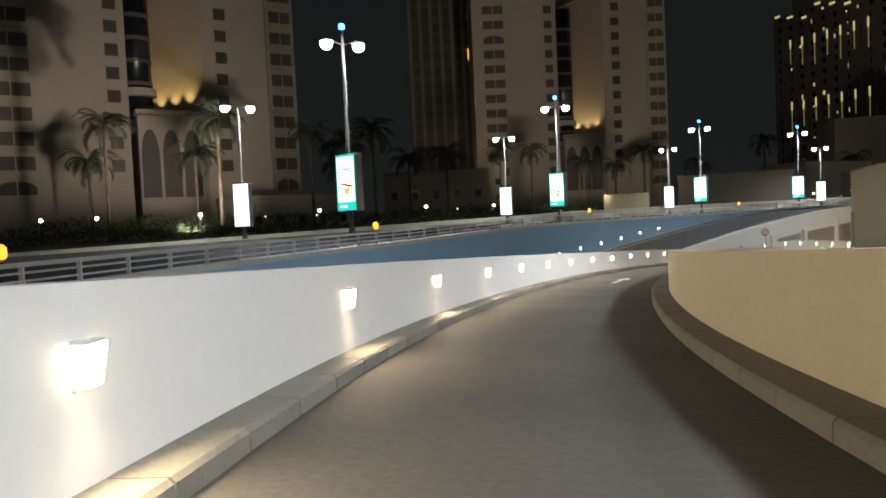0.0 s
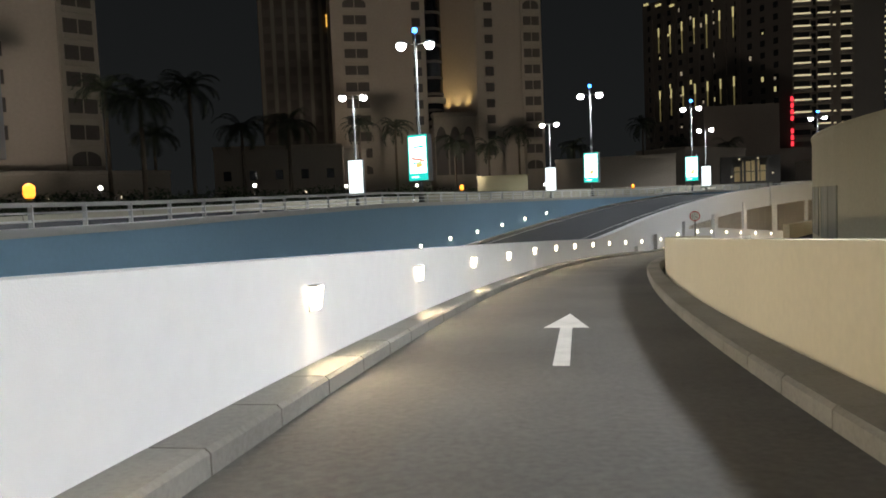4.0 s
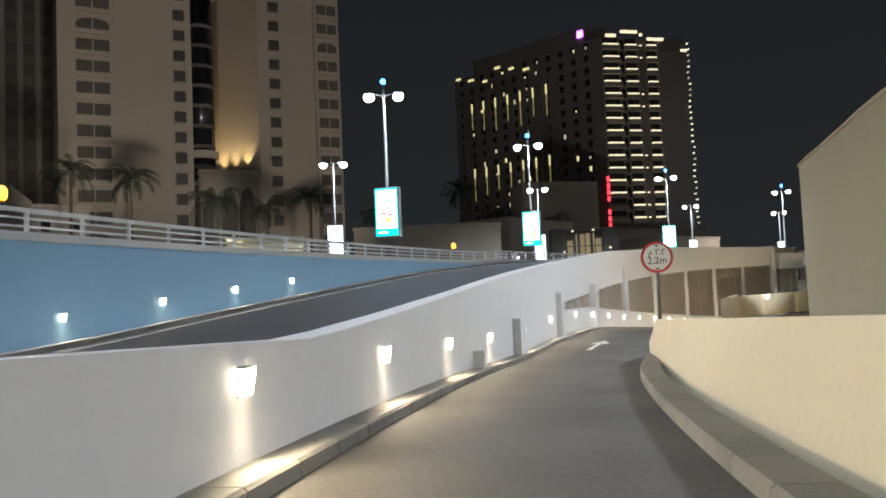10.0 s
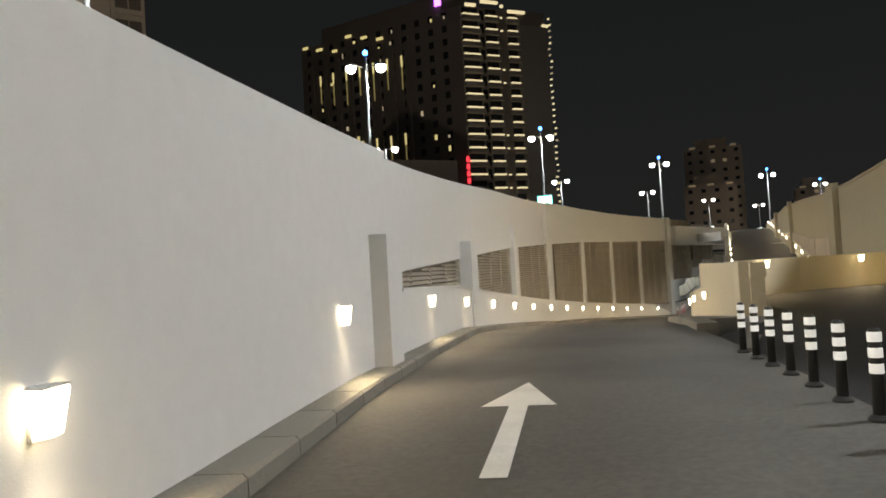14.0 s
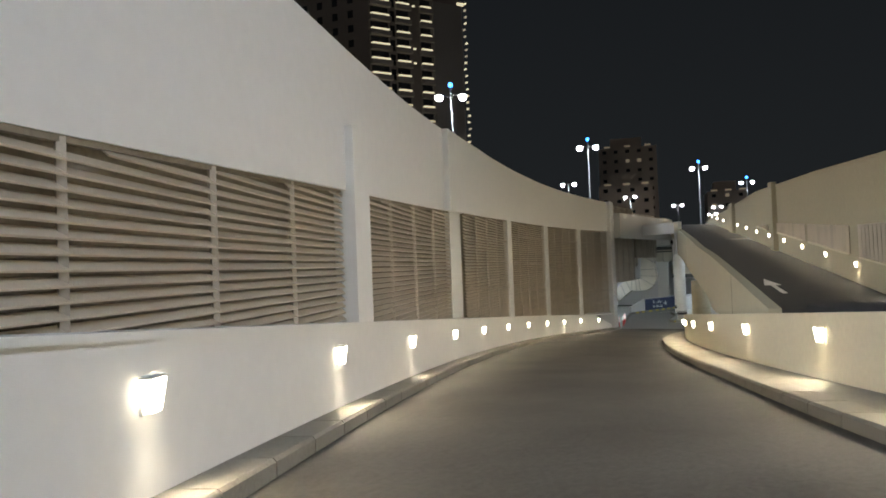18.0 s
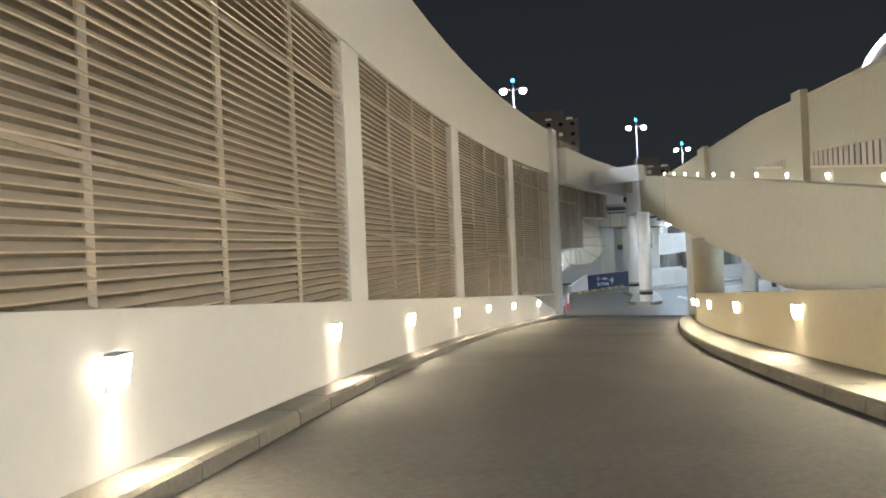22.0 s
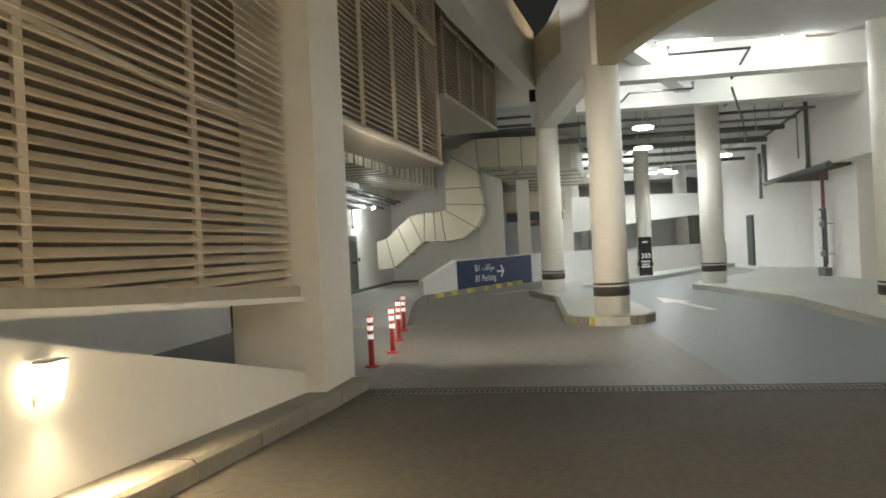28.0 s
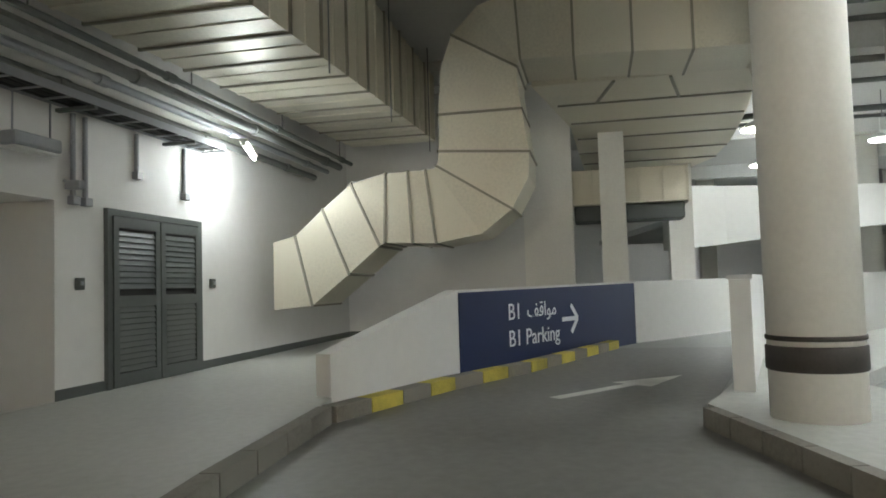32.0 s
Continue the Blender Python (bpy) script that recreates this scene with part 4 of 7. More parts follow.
def facade_frame(a, b):
    """Origin and turn that lay local x along a facade from a to b, with local -y outwards to the road."""
    return math.degrees(math.atan2(b[1] - a[1], b[0] - a[0])), math.hypot(b[0] - a[0], b[1] - a[1])


def one_mesh(name, lo, hi, bevel=0.0):
    bm = bmesh.new()
    box(bm, lo, hi, bevel)
    mesh = bpy.data.meshes.new(name)
    bm.to_mesh(mesh)
    bm.free()
    return mesh


def plan_prism(pts, z0, z1):
    """An upright prism over plan points."""
    bm = bmesh.new()
    lo, hi = [bm.verts.new((x, y, z0)) for x, y in pts], [bm.verts.new((x, y, z1)) for x, y in pts]
    bm.faces.new(lo)
    bm.faces.new(hi)
    for k in range(len(pts)):
        bm.faces.new((lo[k], lo[(k + 1) % len(pts)], hi[(k + 1) % len(pts)], hi[k]))
    bmesh.ops.recalc_face_normals(bm, faces=bm.faces)
    return bm


def hotel_tower(a, b, base, rows=12, step=3.62, first=11.6):
    """A beige hotel tower: two wings with window columns and balcony bays, and a deep recess with a lit podium between them."""
    turn, w = facade_frame(a, b)
    ob = thing("hotel_tower", (a[0], a[1], base), turn, "tall beige hotel tower with dark windows and arched balconies", "tower", "beige hotel towers")
    h = first + rows * step + 0.6
    for x0, x1, y0, y1, z0, z1 in ((0.0, 0.415, 0, 28, 0, h), (0.415, 0.663, 18, 30, 0, h + 4), (0.875, 0.975, -0.7, 30, 0, h + 2.5), (-0.02, 0.19, -0.7, 26, 0, h + 1.0), (0.03, 0.39, 6, 26, h, h + 9), (0.70, 0.94, 9, 28, h, h + 6.5)):
        bm = bmesh.new()
        box(bm, (x0 * w, y0, z0), (x1 * w, y1, z1))
        wing = part("wall", bm, STONE, ob)
        part("cornice", box(bmesh.new(), (x0 * w - 0.35, y0 - 0.35, z1 - 0.9), (x1 * w + 0.35, y1 + 0.35, z1 - 0.45)), STONE, wing)
        part("coping", box(bmesh.new(), (x0 * w - 0.2, y0 - 0.2, z1 + 0.004), (x1 * w + 0.2, y1 + 0.2, z1 + 0.5)), STONE, wing)
    wing = part("wall", plan_prism([(0.655 * w, 0), (0.875 * w, 0), (0.875 * w, 30), (0.47 * w, 30), (0.47 * w, 13.5)], 0, h + 0.5), STONE, ob, "wing with a slanting lit flank")
    part("cornice", plan_prism([(0.655 * w - 0.1, -0.35), (0.875 * w, -0.35), (0.875 * w, 30.3), (0.47 * w - 0.35, 30.3), (0.47 * w - 0.35, 13.3)], h - 0.5, h), STONE, wing)
    part("coping", plan_prism([(0.655 * w - 0.05, -0.2), (0.875 * w, -0.2), (0.875 * w, 30.2), (0.47 * w - 0.2, 30.2), (0.47 * w - 0.2, 13.4)], h + 0.504, h + 1.0), STONE, wing)
    pane = one_mesh("window", (-0.95, -0.06, -0.95), (0.95, 0.05, 0.95))
    frame_bm = bmesh.new()
    for lo, hi in (((-1.1, -0.12, -1.15), (1.1, 0, -0.95)), ((-1.1, -0.12, 0.95), (1.1, 0, 1.1)), ((-1.1, -0.12, -0.95), (-0.95, 0, 0.95)), ((0.95, -0.12, -0.95), (1.1, 0, 0.95))):
        box(frame_bm, lo, hi)
    frame_mesh = bpy.data.meshes.new("window_frame")
    frame_bm.to_mesh(frame_mesh)
    frame_bm.free()
    for cx, y0 in ((0.373, 0), (0.718, 0)):
        for f in range(rows):
            win = link("window", pane, HOTELWIN, ob)
            win.location = (cx * w, y0 - 0.01, first + f * step)
            link("window_frame", frame_mesh, STONE, win)
    arch = bmesh.new()
    n = 10
    pts = [(-2.2, -1.4), (2.2, -1.4), (2.2, 0.2)] + [(2.2 * math.cos(math.pi * k / n), 0.2 + 1.1 * math.sin(math.pi * k / n)) for k in range(1, n)] + [(-2.2, 0.2)]
    fr, bk = [arch.verts.new((x, -0.05, z)) for x, z in pts], [arch.verts.new((x, 0.6, z)) for x, z in pts]
    arch.faces.new(fr)
    arch.faces.new(bk[::-1])
    for k in range(len(pts)):
        arch.faces.new((fr[k], bk[k], bk[(k + 1) % len(pts)], fr[(k + 1) % len(pts)]))
    arch_mesh = bpy.data.meshes.new("balcony_opening")
    arch.to_mesh(arch_mesh)
    arch.free()
    open_mesh = one_mesh("balcony_opening", (-2.2, -0.05, -1.4), (2.2, 0.6, 1.3))
    rail_mesh = one_mesh("balcony_rail", (-2.3, -0.45, -1.5), (2.3, -0.06, -0.75))
    post_mesh = one_mesh("balcony_post", (-0.08, -0.2, -0.75), (0.08, -0.06, 1.3))
    for cx, wide in ((0.09, 1.15), (0.925, 0.85)):
        for f in range(-1, rows):
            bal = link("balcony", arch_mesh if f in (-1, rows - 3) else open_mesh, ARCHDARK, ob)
            bal.location = (cx * w, -0.7, first + f * step)
            bal.scale = (wide, 1, 1)
            link("balcony_rail", rail_mesh, STONE, bal)
            link("balcony_post", post_mesh, STONE, bal)
    # round glazed bay beside the recess
    bay = part("glazed_bay", lathe(bmesh.new(), [(2.3, 19.0), (2.3, h - 4.0)], 20, (0.45 * w, 2.2, 0)), WINDOW, ob, "dark glazed round bay", True)
    for f in range(1, rows - 2):
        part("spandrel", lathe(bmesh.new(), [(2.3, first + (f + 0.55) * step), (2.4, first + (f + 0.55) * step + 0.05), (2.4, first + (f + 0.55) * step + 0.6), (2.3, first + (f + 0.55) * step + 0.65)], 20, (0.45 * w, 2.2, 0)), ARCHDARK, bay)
    part("balcony", lathe(bmesh.new(), [(2.0, 22.6), (2.9, 22.9), (2.9, 24.0), (2.7, 24.0)], 20, (0.45 * w, 2.2, 0)), STONE, bay, "pale round balcony at the foot of the bay")
    # podium in the recess, with arches and lamps on its roof
    pod = part("podium", box(bmesh.new(), (0.43 * w, -2, 0), (0.63 * w, 18, 19.5), 0.2), STONE, ob)
    part("cornice", box(bmesh.new(), (0.425 * w, -2.5, 19.5), (0.635 * w, 18, 20.3), 0.1), STONE, pod)
    for k in range(3):
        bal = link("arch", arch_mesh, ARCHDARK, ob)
        bal.location = ((0.465 + 0.065 * k) * w, -2.0, 12)
        bal.scale = (0.62, 1, 4.0)
    # row of roof lamps at the foot of the slanting flank
    for k in range(4):
        f = 0.2 + 0.2 * k
        x, y = 0.655 * w + (0.47 - 0.655) * w * f, 13.5 * f
        part("lamp_housing", box(bmesh.new(), (x - 1.3, y - 1.1, 20.3), (x - 0.9, y - 0.7, 20.7), 0.03), CASING, ob)
        lamp_spot("roof_uplight", ob.matrix_world @ Vector((x - 1.1, y - 0.9, 20.9)), ob.matrix_world @ Vector((x - 0.1, y, 31)), UPLIGHT_WATTS, (1.0, 0.72, 0.30), 75, 0.9, 0.15)
    return ob


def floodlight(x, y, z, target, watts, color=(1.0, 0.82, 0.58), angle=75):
    """A ground floodlight, added though unseen, that brightens a facade."""
    ob = thing("floodlight", (x, y, z), 0, "added unseen floodlight on the ground brightening a tower", "floodlight", "facade floodlights")
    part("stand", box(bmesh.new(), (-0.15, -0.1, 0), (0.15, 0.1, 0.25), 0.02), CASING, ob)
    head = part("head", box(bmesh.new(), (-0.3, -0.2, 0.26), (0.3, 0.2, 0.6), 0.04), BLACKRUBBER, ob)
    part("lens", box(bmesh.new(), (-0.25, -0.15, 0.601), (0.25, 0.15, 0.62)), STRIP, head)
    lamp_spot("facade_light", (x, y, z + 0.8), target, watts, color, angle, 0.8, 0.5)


# floodlights added to lift the tower facades; no such lamps are seen
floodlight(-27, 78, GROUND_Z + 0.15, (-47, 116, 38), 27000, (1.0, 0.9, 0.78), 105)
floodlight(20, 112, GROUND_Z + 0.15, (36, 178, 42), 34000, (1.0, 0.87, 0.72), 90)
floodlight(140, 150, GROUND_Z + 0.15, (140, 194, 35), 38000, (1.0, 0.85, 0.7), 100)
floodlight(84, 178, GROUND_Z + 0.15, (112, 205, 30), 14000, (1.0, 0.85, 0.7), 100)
hotel_tower((-66.0, 103.0), (-24.0, 128.5), GROUND_Z)
hotel_tower((10.6, 178.6), (58.6, 178.6), GROUND_Z)


def lit_tower(corner, left, right, base):
    """A dark tower with yellow strips on one face and lit balcony edges on the other."""
    ob = thing("lit_tower", (corner[0], corner[1], base), 0, "dark high-rise with yellow light strips and white lit balcony edges", "tower")
    c, l, r = (Vector((p[0] - corner[0], p[1] - corner[1], 0)) for p in (corner, left, right))
    back = l + r
    ld, rd = l.normalized(), r.normalized()
    ln, rn = l.length, r.length
    lo, ro = Vector((-ld.y, ld.x, 0)), Vector((rd.y, -rd.x, 0))
    h = 68.5

    def prism(name, pts, z0, z1, mat):
        bm = bmesh.new()
        a, b = [bm.verts.new((p.x, p.y, z0)) for p in pts], [bm.verts.new((p.x, p.y, z1)) for p in pts]
        bm.faces.new(a)
        bm.faces.new(b[::-1])
        for k in range(len(pts)):
            bm.faces.new((a[k], a[(k + 1) % len(pts)], b[(k + 1) % len(pts)], b[k]))
        bmesh.ops.recalc_face_normals(bm, faces=bm.faces)
        return part(name, bm, mat, ob)

    prism("wall", [c, r, back, l], 0, h, STONEDARK)
    prism("roof_block", [l * 0.1, l * 0.1 + r * 0.3, l * 0.85 + r * 0.3, l * 0.85], h, h + 4.5, STONEDARK)
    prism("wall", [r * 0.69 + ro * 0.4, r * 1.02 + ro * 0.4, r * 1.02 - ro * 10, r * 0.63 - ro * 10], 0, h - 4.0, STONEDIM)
    prism("podium", [c - rd * 3 + lo * 6 + ro * 6, r + ro * 6, r + l * 0.3, l + lo * 6], 0, 12, STONEDARK)

    prism("side_block", [Vector((x - corner[0], y - corner[1], 0)) for x, y in ((114.5, 206.5), (134.8, 201.5), (137.5, 212.5), (117.2, 217.5))], 0, 24.5, STONEDARK)

    def strip(d, out, x0, x1, z0, z1, mat, name, depth=0.25):
        bm = bmesh.new()
        a, b = d * x0, d * x1
        v = [bm.verts.new(p + Vector((0, 0, z))) for z in (z0, z1) for p in (a + out * 0.02, b + out * 0.02, b + out * depth, a + out * depth)]
        for q in ((0, 1, 2, 3), (7, 6, 5, 4), (0, 4, 5, 1), (1, 5, 6, 2), (2, 6, 7, 3), (3, 7, 4, 0)):
            bm.faces.new([v[i] for i in q])
        return part(name, bm, mat, ob)

    rnd = random.Random(7)
    # tall light strips, brightest at their heads, on the dark face
    for top, foot in ((h - 9.5, h - 22.0), (h - 31.5, h - 43.0)):
        for k in range(7):
            x = ln * (0.34 + 0.088 * k)
            n = rnd.uniform(0.55, 1.0)
            strip(ld, lo, x, x + 0.5, top - 3.2, top, STRIPY, "light_strip")
            strip(ld, lo, x + 0.1, x + 0.4, top - 3.2 - (top - 3.2 - foot) * n, top - 3.3, STRIPDIM, "light_strip")
    for k in range(8):
        x = ln * (0.30 + 0.088 * k)
        strip(ld, lo, x, x + 1.1, 12, h - 6, STONEDARK, "pilaster", 0.7)
    for f in range(15):
        z = 15.5 + f * 3.6
        for x0, x1, depth in ((0.02, 0.20, 1.3), (0.29, 0.42, 1.1), (0.55, 0.66, 1.1)):
            strip(rd, ro, rn * (x0 - 0.015), rn * (x1 + 0.02), z - 1.3, z - 0.12, BALCONY, "balcony", depth)
            if f > 1 or x0 > 0.2:
                strip(rd, ro, rn * x0, rn * x1, z, z + 0.4, EDGELIGHT, "balcony_light", depth - 0.2)
            strip(rd, ro, rn * x0, rn * x1, z + 0.7, z + 2.2, WINDOW, "window", 0.08)
        strip(rd, ro, rn * 0.22, rn * 0.27, z - 0.9, z + 1.7, WINDOW, "window", 0.1)
        if rnd.random() < 0.7:
            strip(rd, ro, rn * 0.465, rn * 0.49, z, z + 0.4, EDGELIGHT, "small_light", 0.3)
        for k in range(12):
            x = ln * (0.05 + 0.078 * k)
            lit = rnd.random() < (0.30 if 0.3 < x / ln < 0.95 else 0.14)
            strip(ld, lo, x + 1.4, x + 2.9, z, z + 1.8, WINDOW, "window", 0.08)
            if lit:
                x += rnd.uniform(1.4, 2.2)
                strip(ld, lo, x, x + rnd.uniform(0.4, 0.9), z + 0.1, z + rnd.uniform(0.8, 1.7), WARMWIN if rnd.random() < 0.6 else STRIPY, "lit_window", 0.12)
    for f in range(34):
        z = 10 + f * 1.72
        x = rn * (1.03 + 0.03 * rnd.random())
        strip(rd, ro, x, x + 0.35, z, z + 0.4, EDGELIGHT if rnd.random() < 0.7 else WARMWIN, "edge_light", 0.8)
    for k in range(8):
        if k != 3:
            strip(rd, ro, -0.5, 0.1, 13 + 1.9 * k, 14.3 + 1.9 * k, STRIPRED, "red_light", 0.6)
    for x0, x1, dz in ((0.06, 0.18, 0.0), (0.24, 0.44, 1.2), (0.47, 0.50, 0.4), (0.56, 0.76, -0.8), (0.97, 1.04, -4.0)):
        strip(rd, ro, rn * x0, rn * x1, h + dz, h + dz + 0.75, EDGELIGHT, "roof_light", 0.6)
    strip(ld, lo, ln * 0.10, ln * 0.13, h + 1.5, h + 3.4, PURPLE, "roof_light", 0.6)
    for k in range(6):
        strip(ld, lo, ln * (0.45 + 0.1 * k), ln * (0.45 + 0.1 * k) + rnd.uniform(0.6, 2.4), h - 3.5 + (k % 3) * 1.6, h - 2.8 + (k % 3) * 1.6, STRIPY, "roof_light", 0.5)
    return ob


lit_tower((146.4, 211.6), (125.0, 264.0), (171.5, 205.5), GROUND_Z)


def lit_porch(x, y, turn):
    """A low hotel porch: flat canopy on posts before tall warm glass."""
    ob = thing("lit_porch", (x, y, GROUND_Z), turn, "low grey stone porch with tall warm lit glass", "porch")
    part("wall", box(bmesh.new(), (-5.2, 0.3, 0), (5.2, 6.0, 6.6)), STONEDIM, ob)
    part("canopy", box(bmesh.new(), (-3.4, -2.2, 6.0), (3.4, 0.29, 6.4), 0.05), STONEDIM, ob)
    for k in range(4):
        part("post", box(bmesh.new(), (-3.1 + 2.0 * k - 0.2, -1.9, 0), (-3.1 + 2.0 * k + 0.2, -1.5, 6.0), 0.02), STONEDIM, ob)
    for k, (w, top) in enumerate(((1.1, 4.6), (1.7, 5.6), (1.7, 5.7), (0.9, 4.8))):
        x = -2.9 + 1.55 * k
        pane = part("window", box(bmesh.new(), (x, 0.2, 1.8), (x + min(w, 1.4), 0.3, top)), PORCH, ob, "tall warm lit glass")
        part("glazing_bar", box(bmesh.new(), (x, 0.14, 3.6), (x + min(w, 1.4), 0.2, 3.72)), STONEDIM, pane)
    for x, z in ((-3.6, 2.6), (-2.2, 5.8), (1.0, 5.85), (3.5, 3.0)):
        part("porch_light", box(bmesh.new(), (x, -2.3, z), (x + 0.35, -2.21, z + 0.3), 0.03), EDGELIGHT, ob, "small glowing porch light")


lit_porch(85.5, 141.5, -30)


# dark tower behind, with one orange light
back = thing("dark_tower", (4.0, 200.0, GROUND_Z), 0, "unlit dark brown tower with upright ribs and one orange light", "tower")
part("wall", box(bmesh.new(), (-11, 0, 0), (10, 24, 88)), STONEDARK, back)
for k in range(8):
    part("rib", box(bmesh.new(), (-10.8 + 2.9 * k, -0.5, 0), (-10.0 + 2.9 * k, -0.001, 86)), BALCONY, back)
slot = one_mesh("window", (-0.8, -0.08, -1.1), (0.8, 0.05, 1.1))
for k in range(7):
    for f in range(20):
        q = link("window", slot, HOTELWIN, back)
        q.location = (-8.95 + 2.9 * k, 0, 6 + 4.0 * f)
part("orange_light", box(bmesh.new(), (5.4, -0.7, 44.8), (6.9, -0.1, 47.8), 0.1), ORANGEWIN, back, "glowing orange light")
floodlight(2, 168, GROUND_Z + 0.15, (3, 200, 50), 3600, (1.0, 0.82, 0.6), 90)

# ---- garage ----
FLOOR = -6.62
GO, GU = Vector((96.46, 115.84, FLOOR)), Vector((0.9302, 0.3670, 0.0))
GR = Vector((0.3670, -0.9302, 0.0))
G_TURN = math.degrees(math.atan2(GU.y, GU.x))
GM = Matrix.Translation(GO) @ Matrix(((GU.x, -GR.x, 0, 0), (GU.y, -GR.y, 0, 0), (0, 0, 1, 0), (0, 0, 0, 1)))


def gar(u, r, z=0.0):
    """A place u metres along the garage's left wall, r metres to the right of it, z above the road there."""
    return GO + GU * u + GR * r + Vector((0, 0, z))


def gthing(name, u, r, z, label, category, group="", kind=""):
    ob = thing(name, gar(u, r, z), 0, label, category, group, kind)
    ob.matrix_world = Matrix.Translation(gar(u, r, z)) @ GM.to_3x3().to_4x4()
    return ob


def gb(bm, u0, u1, r0, r1, z0, z1, bevel=0.0):
    """A box in local directions: x along the wall, y to the left, so r counts as minus y."""
    return box(bm, (u0, -r1, z0), (u1, -r0, z1), bevel)


def gpart(name, mat, *boxes, label="", bevel=0.0):
    """A piece of the setting made of boxes in the garage's directions."""
    bm = bmesh.new()
    for b in boxes:
        gb(bm, *b, bevel)
    ob = part(name, bm, mat, None, label)
    ob.matrix_world = GM
    return tagged(ob, kind="structure")


def gpoly(name, mat, pts, z0, z1, label=""):
    """A flat slab over an outline of (u, r) pairs."""
    bm = bmesh.new()
    lo, hi = [bm.verts.new((u, -r, z0)) for u, r in pts], [bm.verts.new((u, -r, z1)) for u, r in pts]
    bm.faces.new(lo)
    bm.faces.new(hi)
    for k in range(len(pts)):
        bm.faces.new((lo[k], lo[(k + 1) % len(pts)], hi[(k + 1) % len(pts)], hi[k]))
    bmesh.ops.recalc_face_normals(bm, faces=bm.faces)
    ob = part(name, bm, mat, None, label)
    ob.matrix_world = GM
    return tagged(ob, kind="structure")


PAVE = 0.17
gpoly("floor", SCREED, [(-14.3, -0.6), (-14.3, 16), (-14, 45), (60, 45), (60, -8), (6, -8), (6, -0.6)], -0.4, 0.0, "smooth grey garage roadway")
gpoly("ceiling", SOFFIT, [(2.2, -3), (2.2, 7.4), (-5.6, 8.75), (-5.6, 45), (60, 45), (60, -8), (6, -8), (6, -3)], 6.3, 6.4, "grey concrete garage ceiling")
gpoly("ceiling_left", SOFFIT, [(-12.2, -3), (-12.2, 3.2), (2.15, 4.9), (2.15, -3)], 6.3, 6.7, "grey concrete ceiling over the duct")
for piece in ((-13.5, -5.75, -0.35, 0, 0, 6.3), (-5.75, -2.2, -0.35, 0, 2.72, 6.3), (-2.2, 0.5, -0.35, 0, 0, 6.3), (0.5, 2.5, -0.35, 0, 2.38, 6.3), (2.5, 3.3, -0.35, 0, 0, 6.3), (3.3, 5.4, -0.35, 0, 2.38, 6.3), (5.4, 12.0, -0.35, 0, 0, 6.3)):
    gpart("wall_garage_left", WHITE, piece, label="white painted garage wall between doorways")
gpart("wall_recess", WHITE, (0.3, 2.7, -1.5, -1.3, 0, 2.6), (0.4, 0.5, -1.3, -0.35, 0, 2.6), (2.5, 2.6, -1.3, -0.35, 0, 2.6), (0.4, 2.6, -1.4, -0.35, 2.38, 2.5), label="white recess in the garage wall")
gpart("wall_garage_end", WHITE, (12.0, 12.3, -0.36, 4.25, 0, 6.3), label="white end wall behind the duct")
gpart("wall_garage_back", WHITE, (40, 40.4, -8, 45, 0, 6.3), (60, 60.3, -8, 45, 0, 6.3), label="white far garage wall")
gpart("skirting", GREYDOOR, (-2.2, 0.5, 0.0, 0.02, PAVE, PAVE + 0.12), (2.5, 3.3, 0.0, 0.02, PAVE, PAVE + 0.12), (5.4, 12.0, 0.0, 0.02, PAVE, PAVE + 0.12), (11.98, 12.0, 0.02, 4.25, PAVE, PAVE + 0.12), label="grey painted skirting band")
gpoly("pavement_left", PAVING, [(-2.5, 0.0), (-2.5, 3.67), (-0.15, 3.34), (2.2, 3.15), (3.2, 3.0), (12.0, 2.6), (12.0, 0.0)], 0.0, PAVE, "pale painted pavement along the garage wall")
bm = bmesh.new()
vs = [bm.verts.new(p) for p in ((-5.6, 0, 0.004), (-5.6, -4.1, 0.004), (-2.5, -3.67, PAVE), (-2.5, 0, PAVE), (-2.5, 0, 0), (-2.5, -3.67, 0), (-5.6, 0, 0), (-5.6, -4.1, 0))]
for q in ((0, 1, 2, 3), (3, 2, 5, 4), (0, 3, 4, 6), (1, 7, 5, 2), (0, 6, 7, 1), (6, 4, 5, 7)):
    bm.faces.new([vs[i] for i in q])
bmesh.ops.recalc_face_normals(bm, faces=bm.faces)
ob = part("pavement_slope", bm, PAVING, None, "pale painted slope up to the pavement")
ob.matrix_world = GM
ob["kind"] = "structure"
gpoly("island", PAVING, [(-5.95 - 0.85 * math.sin(a), 8.6 - 0.92 * math.cos(a)) for a in np.linspace(math.pi, 0, 13)][6:] + [(-0.6, 7.55), (2.6, 6.75), (3.3, 7.0), (9.0, 8.7), (11.5, 10.6), (16.9, 14.4), (22, 18), (21.5, 19), (14, 14.5), (9.9, 12.3), (7.7, 10.85), (6.4, 9.8), (4.4, 8.6), (4.0, 8.45), (0.5, 9.1), (-2.5, 9.4), (-5.4, 9.55)] + [(-5.95 - 0.85 * math.sin(a), 8.6 - 0.92 * math.cos(a)) for a in np.linspace(math.pi, 0, 13)][:6], 0.0, PAVE, "pale kerbed island between the lanes")
gpoly("pavement_right", PAVING, [(1.9, 12.2), (2.6, 11.95), (4.4, 12.5), (9, 15.5), (14.0, 17.2), (14.0, 40), (-12, 40), (-13.2, 12.6), (-9.5, 12.9), (-3.3, 13.15)], 0.0, PAVE, "pale painted pavement on the far side of the lane")
